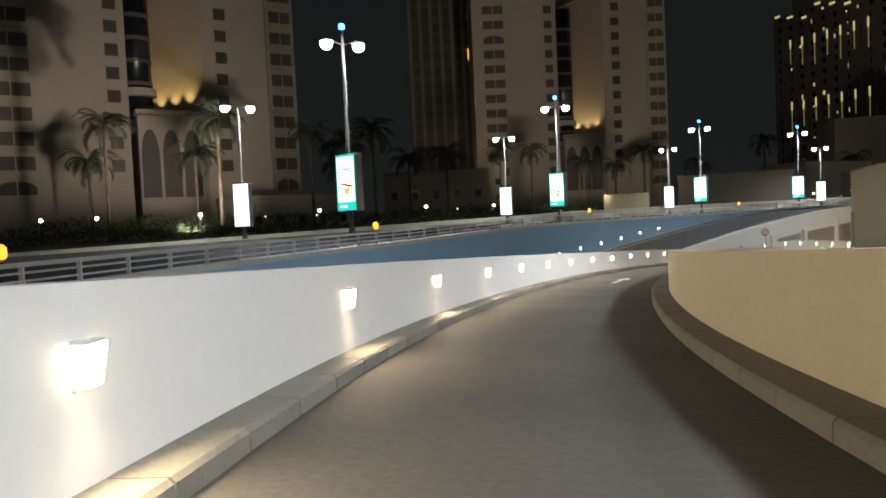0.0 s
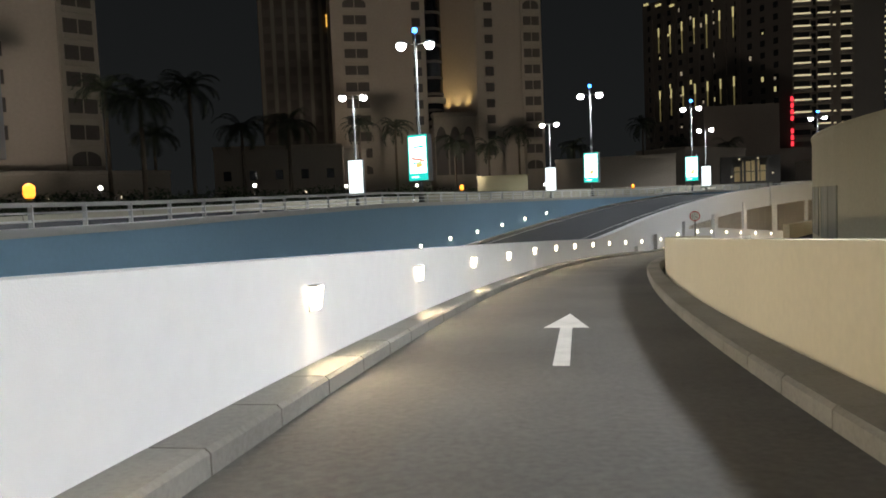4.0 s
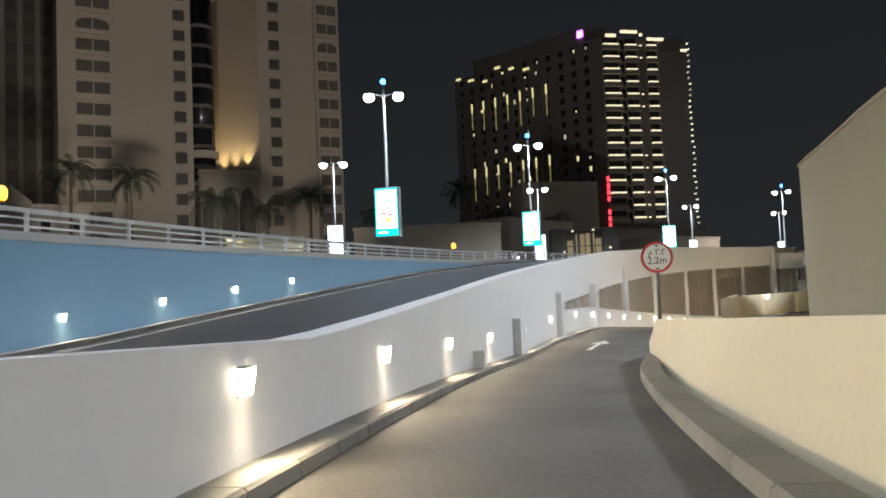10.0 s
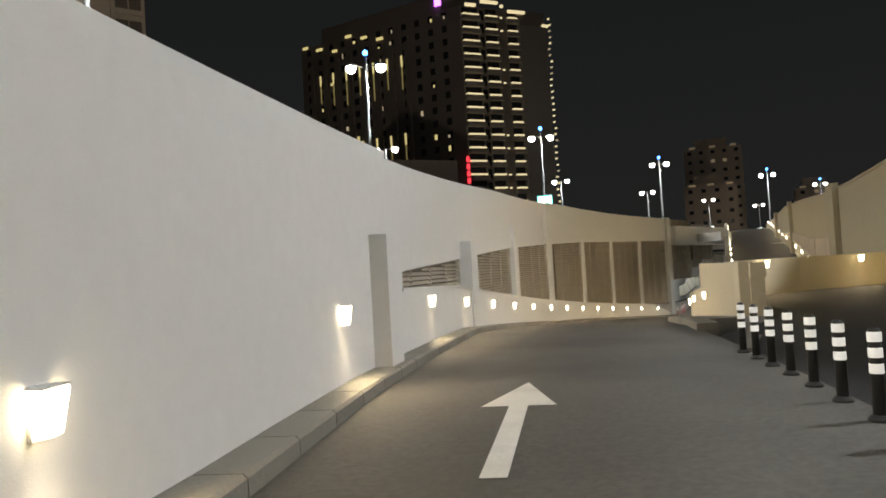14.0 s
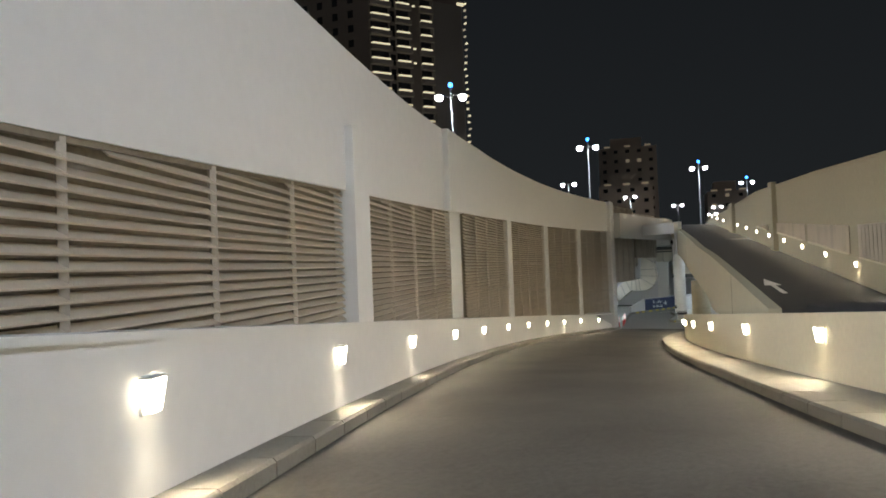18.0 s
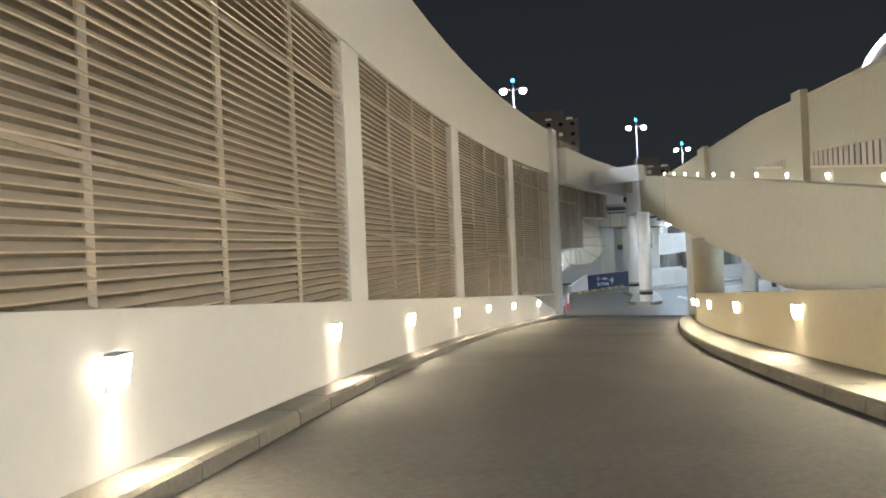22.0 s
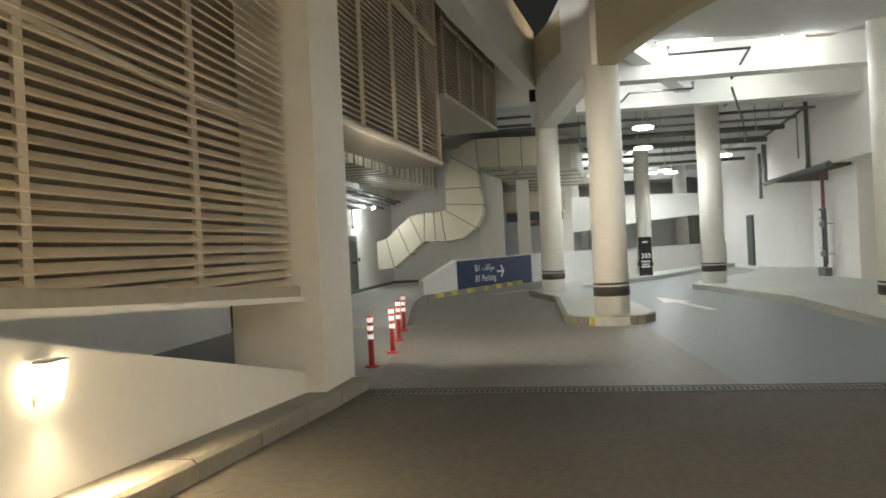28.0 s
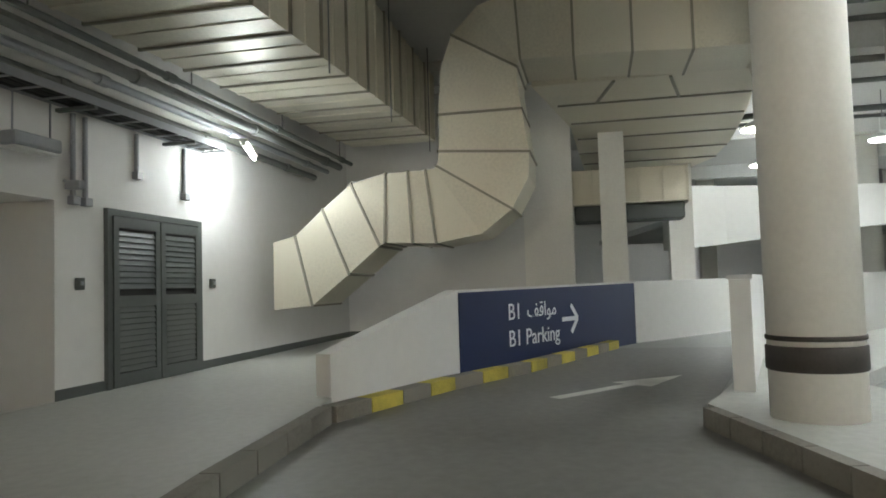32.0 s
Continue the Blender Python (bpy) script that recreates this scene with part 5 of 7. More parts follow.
gpoly("lane_down", LANEGREY, [(-12.9, 5.1), (-8, 4.6), (-5.3, 4.25), (-2.6, 3.8), (-0.5, 3.5), (2.4, 3.25), (4.6, 3.95), (6.2, 4.7), (10, 6.2), (10, 8.6), (4.0, 7.05), (2.6, 6.7), (-0.6, 7.5), (-5.9, 7.6), (-7.0, 8.3), (-7.1, 9.2), (-12.9, 9.5)], 0.001, 0.006, "dark asphalt lane turning down to the level below")
gpoly("lane_right", LANEBLUE, [(-13.0, 9.4), (-7.05, 9.1), (-6.2, 9.4), (-5.2, 9.55), (-2.5, 9.5), (0.5, 9.2), (4.0, 8.55), (4.4, 8.7), (6.4, 9.9), (7.7, 10.95), (9.9, 12.4), (14, 14.6), (14, 17.1), (9, 15.4), (4.4, 12.4), (2.6, 11.85), (1.8, 12.1), (-3.3, 13.05), (-9.5, 12.8), (-13.0, 12.3)], 0.001, 0.005, "smooth blue-grey lane paint")


def kerb_line(pts, width, z0, z1, stripes=True, start=None):
    """Kerb stones in yellow and black along an outline."""
    base = gthing("kerb_edge", pts[0][0], pts[0][1], 0, "yellow and black painted kerb stones", "", "", "structure")
    o = Vector((pts[0][0], -pts[0][1], 0))
    n = 0
    for (a, b), (c, d) in zip(pts[:-1], pts[1:]):
        k = max(1, round(math.hypot(c - a, d - b) / 0.55))
        for i in range(k):
            ha, hb = (z1, z1) if start is None else (start + (z1 - start) * i / k, start + (z1 - start) * (i + 0.97) / k)
            p = Vector((a + (c - a) * i / k, -(b + (d - b) * i / k), ha - (z1 - z0) / 2)) - o
            q = Vector((a + (c - a) * (i + 0.97) / k, -(b + (d - b) * (i + 0.97) / k), hb - (z1 - z0) / 2)) - o
            part("kerb_stone", bar(bmesh.new(), p, q, width, z1 - z0), (YELLOWPAINT if n % 2 else KERB) if stripes else KERB, base)
            n += 1


kerb_line([(2.4, 3.2), (4.6, 3.95), (6.3, 4.75), (10, 6.1)], 0.2, 0.0, 0.16)
kerb_line([(-5.3, 4.16), (-2.6, 3.74)], 0.14, 0.0, 0.178, False, 0.02)
kerb_line([(-2.6, 3.74), (-0.15, 3.4), (2.3, 3.2)], 0.14, 0.0, 0.178, False)
gpart("yellow_line", YELLOWPAINT, (-5.75, -5.65, 0.3, 4.1, 0.001, 0.004), label="thin worn yellow line on the floor")
NOSE = [(-5.95 - 0.83 * math.sin(a), 8.6 - 0.9 * math.cos(a)) for a in np.linspace(math.pi, 0, 13)]
kerb_line(NOSE[:5], 0.12, 0.0, 0.178, False)
kerb_line(NOSE[4:9:4], 0.12, 0.0, 0.178)
kerb_line(NOSE[8:], 0.12, 0.0, 0.178, False)
kerb_line([(-5.95, 7.68), (-0.6, 7.55), (2.4, 6.73)], 0.12, 0.0, 0.178, False)


def column(u, r, radius, top, base=PAVE, band=0.38, label="round white column with a dark band near its foot"):
    ob = gthing("column", u, r, base, label, "column", "round columns")
    bm = bmesh.new()
    lathe(bm, [(radius, 0), (radius, top - base)], 48)
    part("shaft", bm, COLUMN, ob, "", True)
    bm = bmesh.new()
    lathe(bm, [(radius, band), (radius + 0.015, band + 0.01), (radius + 0.015, band + 0.19), (radius, band + 0.2)], 48)
    part("band", bm, BAND, ob, "dark brown band", True)
    bm = bmesh.new()
    lathe(bm, [(radius, band + 0.24), (radius + 0.012, band + 0.245), (radius + 0.012, band + 0.275), (radius, band + 0.28)], 48)
    part("thin_band", bm, BAND, ob, "thin dark line above the band", True)
    return ob


column(-5.9, 8.68, 0.365, 5.4)
column(2.0, 7.51, 0.36, 6.3)
column(2.9, 12.7, 0.37, 6.3)
for u, r in ((-6.2, 14.25), (12, 20.5), (24, 9), (24, 15.5), (31, 11), (31, 19)):
    column(u, r, 0.40, 6.3, 0.0)
column(9.95, 11.45, 0.31, 5.8, PAVE, 0.38, "white wrapped column tied to the ceiling by a cord")
for u, r, radius, top in ((-13.85, 11.55, 0.60, 5.1), (-21.75, 11.65, 0.52, 4.1)):
    stout = gthing("column", u, r, -0.4, "stout plain cream column carrying the ramp's edge", "column", "round columns")
    part("shaft", lathe(bmesh.new(), [(radius, 0), (radius, top)], 48), SANDPAINT if radius < 0.6 else COLUMN, stout, "", True)
for u, r in ((-13.0, 16.0), (-17.5, 15.6)):
    column(u, r, 0.44, 5.0, 0.0)
gpart("pier", COLUMN, (-3.5, -2.3, 16.2, 17.4, 0, 3.8), label="broad white pier under the overhang")
cord = gthing("tie_cord", 9.95, 11.45, 5.8, "thin white cord from the column top to the ceiling", "cord")
part("cord", rod(bmesh.new(), (0, 0, 0.0), (0, 0, 0.5), 0.02, 6), RAIL, cord)
bm = bmesh.new()
for k in range(12):
    a0, a1 = 2 * math.pi * k / 12, 2 * math.pi * (k + 1) / 12
    rod(bm, (-0.09 * math.sin(a0), -0.14 + 0.09 * math.cos(a0), 0.16), (-0.09 * math.sin(a1), -0.14 + 0.09 * math.cos(a1), 0.16), 0.016, 5)
part("loop", bm, RAIL, cord)
gpart("pier", COLUMN, (12.8, 13.3, 5.98, 6.56, 0, 6.3), label="square white pillar behind the ducts")
gpart("pier", COLUMN, (18.3, 18.8, 8.05, 8.75, 0, 6.3), label="square white pillar behind the ducts")
gpart("pier", COLUMN, (12.0, 12.6, 4.25, 5.35, 0, 6.3), label="broad white pillar behind the ducts")
gpart("wall_pier", WHITE, (-14.15, -13.0, 4.0, 5.0, -0.4, 9.35), label="tall white pier at the garage entrance")

# ---- beams over the entrance, open to the sky between them ----
gpart("beam_inner", SOFFIT, (1.7, 2.3, 13.1, 30, 5.75, 6.3), (11, 11.6, -0.3, 30, 5.75, 6.3), (20, 20.6, -6, 30, 5.75, 6.3), (29, 29.6, -6, 30, 5.75, 6.3), label="grey concrete ceiling beams")
gpart("beam_bay", WHITE, (-3.7, -3.2, 8.9, 17, 5.55, 6.3), (0.0, 0.5, 8.4, 17, 5.55, 6.3), label="white ceiling beams beside the ramp")
gpart("upper_wall", WHITE, (1.75, 2.3, -3, 7.0, 6.3, 8.7), (-12.2, -11.9, -3, 3.3, 6.3, 9.2), label="white upper wall over the ceiling's edge")


def slanting(name, ends, low, high, width, label):
    """A deep beam through plan points (u, r), its underside and top at fixed heights."""
    bm = bmesh.new()
    for (a, b), (c, d) in zip(ends[:-1], ends[1:]):
        bar(bm, Vector((a, -b, (low + high) / 2)), Vector((c, -d, (low + high) / 2)), width, high - low)
    ob = part(name, bm, WHITE, None, label)
    ob.matrix_world = GM
    ob["kind"] = "structure"
    return ob


slanting("beam_header", [(-6.2, 8.72), (2.3, 7.45)], 5.41, 8.0, 0.5, "deep cream beam from column to column")
slanting("beam_right", [(-5.8, 8.95), (2.9, 12.7)], 5.9, 6.3, 0.4, "white beam between two columns")
slanting("beam_left", [(-12.4, 5.1), (-6.0, 5.72), (2.0, 7.0)], 6.75, 8.6, 0.5, "deep cream beam beside the louvre boxes")
slanting("beam_tie", [(-6.2, 5.95), (-8.3, 8.8)], 7.0, 7.85, 0.45, "cream tie beam over the lane")


# ---- hanging louvre boxes ----
def louvre_box(a, b, low, high, depth, mullions, rails):
    """A hanging box whose road side is a grille of level slats; a and b are its lower ends in plan."""
    pa, pb = Vector((a[0], -a[1], 0)), Vector((b[0], -b[1], 0))
    d = (pb - pa).normalized()
    back = Vector((-d.y, d.x, 0))
    box_ob = gthing("louvre_box", a[0], a[1], low, "hanging taupe louvre box with a plain underside", "louvre", "louvre boxes")
    o = pa + Vector((0, 0, low))
    length = (pb - pa).length
    for name, mat, x0, x1, y0, y1, z0, z1 in (("underside", BEIGEMETAL, 0, length, 0.0, depth, 0, 0.06), ("back_panel", LOUVREBACK, 0, length, 0.25, 0.3, 0.06, high - low), ("end_panel", BEIGEMETAL, length - 0.05, length, 0.0, depth, 0.06, high - low)):
        bm = bmesh.new()
        vs = [bm.verts.new(d * x + back * y + Vector((0, 0, z))) for x in (x0, x1) for y in (y0, y1) for z in (z0, z1)]
        for q in ((0, 1, 3, 2), (4, 6, 7, 5), (0, 4, 5, 1), (2, 3, 7, 6), (0, 2, 6, 4), (1, 5, 7, 3)):
            bm.faces.new([vs[i] for i in q])
        part(name, bm, mat, box_ob)
    z = 0.1
    mesh = None
    while z < high - low - 0.05:
        if mesh is None:
            mesh = slat_mesh(d * 0.03 + back * 0.12, d * (length - 0.05) + back * 0.12)
        ob = link("slat", mesh, LOUVRE, box_ob)
        ob.location = (0, 0, z)
        z += 0.09
    for k in range(mullions + 1):
        x = length * k / mullions
        x = min(max(x, 0.05), length - 0.05)
        part("mullion", bar(bmesh.new(), d * x + Vector((0, 0, 0.03)), d * x + Vector((0, 0, high - low)), 0.035, 0.06), MULLION, box_ob)
    for zz in rails:
        part("rail", bar(bmesh.new(), d * 0.02 + Vector((0, 0, zz)), d * length + Vector((0, 0, zz)), 0.07, 0.07), LOUVRE, box_ob)
    return box_ob


louvre_box((-12.98, 4.72), (-6.9, 5.3), 3.42, 9.3, 0.9, 4, (0.04, 2.5))
louvre_box((-5.2, 5.2), (0.3, 6.0), 5.22, 9.0, 1.6, 4, (0.04, 1.8))


# ---- ducts ----
def loft(bm, loops):
    """Joins matching loops of points into a closed skin."""
    rows = [[bm.verts.new(p) for p in lp] for lp in loops]
    for p, q in zip(rows[:-1], rows[1:]):
        for k in range(len(p)):
            bm.faces.new((p[k], p[(k + 1) % len(p)], q[(k + 1) % len(p)], q[k]))
    bm.faces.new(rows[0][::-1])
    bm.faces.new(rows[-1])
    bmesh.ops.recalc_face_normals(bm, faces=bm.faces)
    return bm


def duct_ring(loop, grow, along):
    """A flange: the loop grown a little about its centre, with some depth along the duct."""
    c = sum((Vector(p) for p in loop), Vector()) / len(loop)
    big = [Vector(p) + (Vector(p) - c).normalized() * grow for p in loop]
    return [[p - along for p in big], [p + along for p in big]]


duct = gthing("trunk_duct", -8.2, 0.6, 4.0, "large ribbed galvanised ventilation duct hung along the wall", "duct")
stations = [-8.2 + 0.95 * k for k in range(21)]
loops = []
for u in stations:
    z = 0.03 * (u + 8.2) - 0.1
    bulge = 0.03 * ((stations.index(u) * 7) % 3)
    loops.append([Vector((u + 8.2, 0, z)), Vector((u + 8.2, -1.9, z)), Vector((u + 8.2, -1.9, 1.9)), Vector((u + 8.2, 0, 1.9))])
for p, q in zip(loops[:-1], loops[1:]):
    seg = part("duct_section", loft(bmesh.new(), [p, q]), DUCT, duct)
    part("flange", loft(bmesh.new(), duct_ring(p, 0.045, Vector((0.018, 0, 0)))), DUCTSEAM, duct)
    mid = [(a + b) / 2 for a, b in zip(p, q)]
    part("stiffener", loft(bmesh.new(), duct_ring(mid, 0.022, Vector((0.03, 0, 0)))), DUCT, duct)
for k in range(1, 20, 3):
    x = stations[k] + 8.2
    for y in (0.04, -1.94):
        part("hanger", rod(bmesh.new(), (x + 0.2, y, 0.1), (x + 0.2, y, 2.3), 0.012, 6), POLE, duct)

sduct = gthing("bent_duct", 7.0, 4.0, 2.0, "galvanised duct bending down in an S to the wall", "duct")
S_LINE = [((8.4, 5.9), (8.4, 4.8)), ((7.4, 5.97), (7.4, 4.8)), ((6.5, 6.0), (6.5, 4.85)), ((5.6, 6.02), (5.6, 4.88)), ((4.7, 6.03), (4.76, 4.9)), ((4.1, 5.85), (4.73, 4.85)), ((3.65, 5.4), (4.7, 4.78)), ((3.45, 4.86), (4.69, 4.6)), ((3.4, 4.1), (4.75, 4.1)), ((3.38, 3.5), (4.85, 3.4)), ((3.36, 3.32), (4.83, 3.0)), ((3.34, 3.26), (4.55, 2.5)), ((3.3, 3.22), (4.05, 2.12)), ((3.15, 3.2), (3.3, 2.0)), ((2.85, 3.2), (2.9, 2.02)), ((2.47, 3.19), (2.43, 2.05)), ((1.86, 3.05), (2.34, 2.0)), ((1.35, 2.65), (1.8, 1.55)), ((0.85, 2.22), (1.14, 1.04)), ((0.45, 2.13), (0.45, 0.98))]
sl = []
for (r0, z0), (r1, z1) in S_LINE:
    sl.append([Vector((x, -(r - 4.0), z - 2.0)) for x, r, z in ((0, r0, z0), (1.35, r0, z0), (1.35, r1, z1), (0, r1, z1))])
for k, (p, q) in enumerate(zip(sl[:-1], sl[1:])):
    part("duct_section", loft(bmesh.new(), [p, q]), DUCT, sduct)
    if k in (1, 2, 3, 4, 6, 8, 9, 11, 13, 14, 15, 16, 17, 18):
        along = ((q[0] + q[3]) / 2 - (p[0] + p[3]) / 2).normalized() * 0.02
        part("flange", loft(bmesh.new(), duct_ring(p, 0.03, along)), DUCTSEAM, sduct)
# broad plenum behind the bend: flat underside with seams, its outer side bowed
PLAN = [(8.37, 4.82), (8.37, 8.45), (9.4, 8.75), (11.0, 8.98), (12.8, 9.15), (15.0, 9.3), (17.5, 9.3), (19.0, 8.9), (19.0, 5.6), (12.0, 5.38)]
bm = bmesh.new()
lo, hi = ([bm.verts.new((u - 7.0, -(r - 4.0), z - 2.0)) for u, r in PLAN] for z in (4.81, 5.94))
bm.faces.new(lo)
bm.faces.new(hi)
for k in range(len(PLAN)):
    bm.faces.new((lo[k], lo[(k + 1) % len(PLAN)], hi[(k + 1) % len(PLAN)], hi[k]))
bmesh.ops.recalc_face_normals(bm, faces=bm.faces)
part("plenum", bm, DUCT, sduct, "broad duct with a seamed underside")
for (u0, r0), (u1, r1) in (((8.4, 6.25), (9.9, 5.95)), ((9.9, 5.2), (9.9, 8.8)), ((11.6, 5.4), (11.6, 9.0)), ((13.4, 5.5), (13.4, 9.2)), ((15.4, 5.5), (15.4, 9.3)), ((17.2, 5.6), (17.2, 9.3)), ((8.4, 7.2), (9.9, 7.5))):
    part("seam", bar(bmesh.new(), (u0 - 7.0, -(r0 - 4.0), 2.795), (u1 - 7.0, -(r1 - 4.0), 2.795), 0.05, 0.03), DUCTSEAM, sduct)
fan = gthing("cross_duct", 15.5, 5.2, 3.4, "ribbed galvanised duct behind the pillars", "duct")
for k in range(5):
    part("duct_section", gb(bmesh.new(), 0, 1.2, 0.62 * k, 0.62 * k + 0.6, 0, 0.95, 0.02), DUCT, fan)
    part("flange", gb(bmesh.new(), -0.03, 1.23, 0.62 * k + 0.59, 0.62 * k + 0.63, -0.03, 0.98), DUCT, fan)
part("plenum", gb(bmesh.new(), 0.1, 1.1, 0.1, 3.0, -0.45, -0.02, 0.03), GREYDOOR, fan, "dark grey plenum box")

# ---- pipes and trays along the left wall ----
for r, z, rad, mat, nm, lab in ((0.20, 3.62, 0.06, POLE, "wall_pipe", "grey steel pipe under the duct"), (0.48, 3.72, 0.05, CASING, "wall_pipe", "grey steel pipe under the duct"), (0.75, 3.80, 0.07, POLE, "wall_pipe", "grey steel pipe under the duct"), (1.0, 3.85, 0.04, GREYDOOR, "wall_pipe", "dark steel pipe under the duct")):
    p = gthing(nm, -8, r, z, lab, "pipe", "pipes along the wall")
    part("pipe", rod(bmesh.new(), (0, 0, 0), (17.5, 0, 0), rad, 10), mat, p)
    for k in range(6):
        part("coupling", rod(bmesh.new(), (1.4 + 2.9 * k + r, 0, 0), (1.56 + 2.9 * k + r, 0, 0), rad + 0.018, 10), mat, p)
tray = gthing("cable_tray", -8, 0.05, 3.42, "grey steel cable tray with cables along the wall", "cable tray")
for y in (-0.02, -0.42):
    part("side", bar(bmesh.new(), (0, y, 0.04), (13.4, y, 0.04), 0.012, 0.09), CASING, tray)
for k in range(34):
    part("rung", bar(bmesh.new(), (0.2 + 0.4 * k, -0.02, 0.0), (0.2 + 0.4 * k, -0.42, 0.0), 0.03, 0.015), CASING, tray)
for k in range(5):
    part("cable", rod(bmesh.new(), (0, -0.08 - 0.07 * k, 0.03), (13.4, -0.06 - 0.07 * k, 0.03 + 0.012 * (k % 2)), 0.018, 6), BLACKRUBBER, tray)
for k in range(7):
    part("bracket", box(bmesh.new(), (0.5 + 2.0 * k, -0.46, -0.06), (0.56 + 2.0 * k, 0.04, -0.02)), GREYDOOR, tray)
for u, z0, z1 in ((2.95, 2.45, 3.4), (2.75, 2.45, 3.4), (3.9, 2.9, 3.4), (5.0, 2.75, 3.4), (-0.3, 3.0, 3.4), (0.9, 2.9, 3.4)):
    c = gthing("conduit", u, 0.03, z0, "thin grey conduit dropping down the white wall", "conduit", "conduits on the wall")
    part("tube", rod(bmesh.new(), (0, 0, 0), (0, 0, z1 - z0), 0.03, 8), CASING, c)
    part("end_box", box(bmesh.new(), (-0.06, -0.06, -0.1), (0.06, 0.03, 0.0), 0.01), CASING, c)
for u, z in ((-1.0, 3.02), (1.9, 2.9)):
    em = gthing("hanging_light", u, 0.25, z, "unlit grey emergency light hung on two rods", "emergency light", "emergency lights")
    part("body", box(bmesh.new(), (-0.32, -0.1, -0.09), (0.32, 0.1, 0.06), 0.03), CASING, em)
    part("diffuser", box(bmesh.new(), (-0.3, -0.09, -0.12), (0.3, 0.09, -0.091), 0.01), RAIL, em)
    for x in (-0.25, 0.25):
        part("rod", rod(bmesh.new(), (x, 0, 0.06), (x, 0, 0.45), 0.012, 6), CASING, em)
bat = gthing("wall_batten", -3.6, 0.06, 3.0, "unlit white batten light on the wall", "batten light")
part("body", box(bmesh.new(), (-0.6, -0.05, -0.05), (0.6, 0.06, 0.05), 0.02), RAIL, bat)
part("end_cap", box(bmesh.new(), (0.601, -0.045, -0.045), (0.63, 0.05, 0.045), 0.01), CASING, bat)
corn = gthing("security_camera", 2.62, 0.12, 2.55, "small grey security camera on a wall bracket", "camera")
part("arm", rod(bmesh.new(), (0, 0.1, 0.06), (0, 0, 0.02), 0.02, 8), CASING, corn)
part("body", box(bmesh.new(), (-0.05, -0.14, -0.05), (0.05, 0.06, 0.05), 0.015), CASING, corn)


# ---- ceiling lamps ----
def disc_lamp():
    ob = thing("pendant_lamp", (0, 0, 0), 0, "round white disc lamp hung below the ceiling", "pendant lamp", "disc lamps")
    part("shade", lathe(bmesh.new(), [(0.05, 0.16), (0.12, 0.14), (0.24, 0.05), (0.33, 0.0), (0.33, -0.03)], 24), RAIL, ob, "", True)
    part("diffuser", lathe(bmesh.new(), [(0.32, -0.031), (0.31, -0.075), (0.2, -0.095), (0.02, -0.1)], 24), DISCGLOW, ob, "glowing white diffuser", True)
    part("stem", rod(bmesh.new(), (0, 0, 0.16), (0, 0, 1.25), 0.015, 6), RAIL, ob)
    return ob


DISC = disc_lamp()
for i, (u, r, z) in enumerate(((4.8, 10.9, 5.0), (2.0, 10.55, 5.3), (14.2, 13.1, 5.0), (18.9, 14.2, 5.3), (14.5, 9.8, 5.0), (22, 11.5, 5.2), (24, 18, 5.2), (9, 14.6, 5.0), (30, 14, 5.2), (34, 9, 5.2))):
    m = pose(*gar(u, r, z), 0, 0, G_TURN)
    if i == 0:
        DISC.matrix_world = m
    else:
        copy_thing(DISC, m)
    p = gar(u, r, z - 0.14)
    lamp_spot("pendant_light", p, p + Vector((0, 0, -1)), DISC_WATTS, COOL, 164, 0.9, 0.3)


def batten(u, r, z, watts, turn=0.0):
    ob = gthing("batten_lamp", u, r, z, "lit fluorescent batten lamp under the ceiling", "batten lamp", "batten lamps")
    ob.matrix_world = ob.matrix_world @ Matrix.Rotation(radians(turn), 4, "Z")
    part("tray", box(bmesh.new(), (-0.62, -0.06, 0.03), (0.62, 0.06, 0.08), 0.01), RAIL, ob)
    part("tube", rod(bmesh.new(), (-0.6, 0, 0), (0.6, 0, 0), 0.025, 10), TUBEGLOW, ob, "glowing fluorescent tube", True)
    for x in (-0.6, 0.6):
        part("holder", box(bmesh.new(), (x - 0.02, -0.03, -0.03), (x + 0.02, 0.03, 0.03), 0.005), RAIL, ob)
    lamp_point("batten_light", gar(u, r, z - 0.1), watts, COOL, 0.25)


batten(5.6, 0.75, 3.42, 46, 20)
# battens added, not seen themselves, to brighten the ceiling bays
for u, r in ((-4.9, 10.6), (-4.9, 13.2), (-8.0, 12.0), (-1.5, 10.4), (-1.5, 13.0)):
    batten(u, r, 6.05, 30, 90)
# more battens added under the ramp to brighten the columns there
for u, r, z in ((-11.5, 12.6, 5.0), (-16.5, 13.2, 4.45), (-11, 15.5, 5.6), (-22.0, 13.6, 3.95)):
    batten(u, r, z, BAY_WATTS, 90)
for u, r in ((18, 9.5), (18, 12), (27, 14), (22, 7)):
    batten(u, r, 6.0, BAY_WATTS, 90)

# batten added to brighten the duct side and left wall
batten(-2.0, 4.75, 6.2, 35, 8)

# floodlight added out of view behind the pier to brighten column and floor
fl = gthing("entrance_floodlight", -12.99, 4.8, 3.0, "added grey floodlight out of view behind the entrance pier", "floodlight")
part("bracket", box(bmesh.new(), (0, -0.03, -0.05), (0.08, 0.03, 0.05)), CASING, fl)
fhead = part("head", box(bmesh.new(), (0.081, -0.12, -0.16), (0.16, 0.12, 0.08), 0.02), CASING, fl)
part("lens", box(bmesh.new(), (0.161, -0.10, -0.13), (0.168, 0.10, 0.05)), TUBEGLOW, fhead, "glowing floodlight lens")
lamp_spot("entrance_light", gar(-12.75, 4.82, 2.95), gar(-5.5, 7.6, 0.6), 620, (1.0, 0.90, 0.76), 95, 0.8, 0.2)

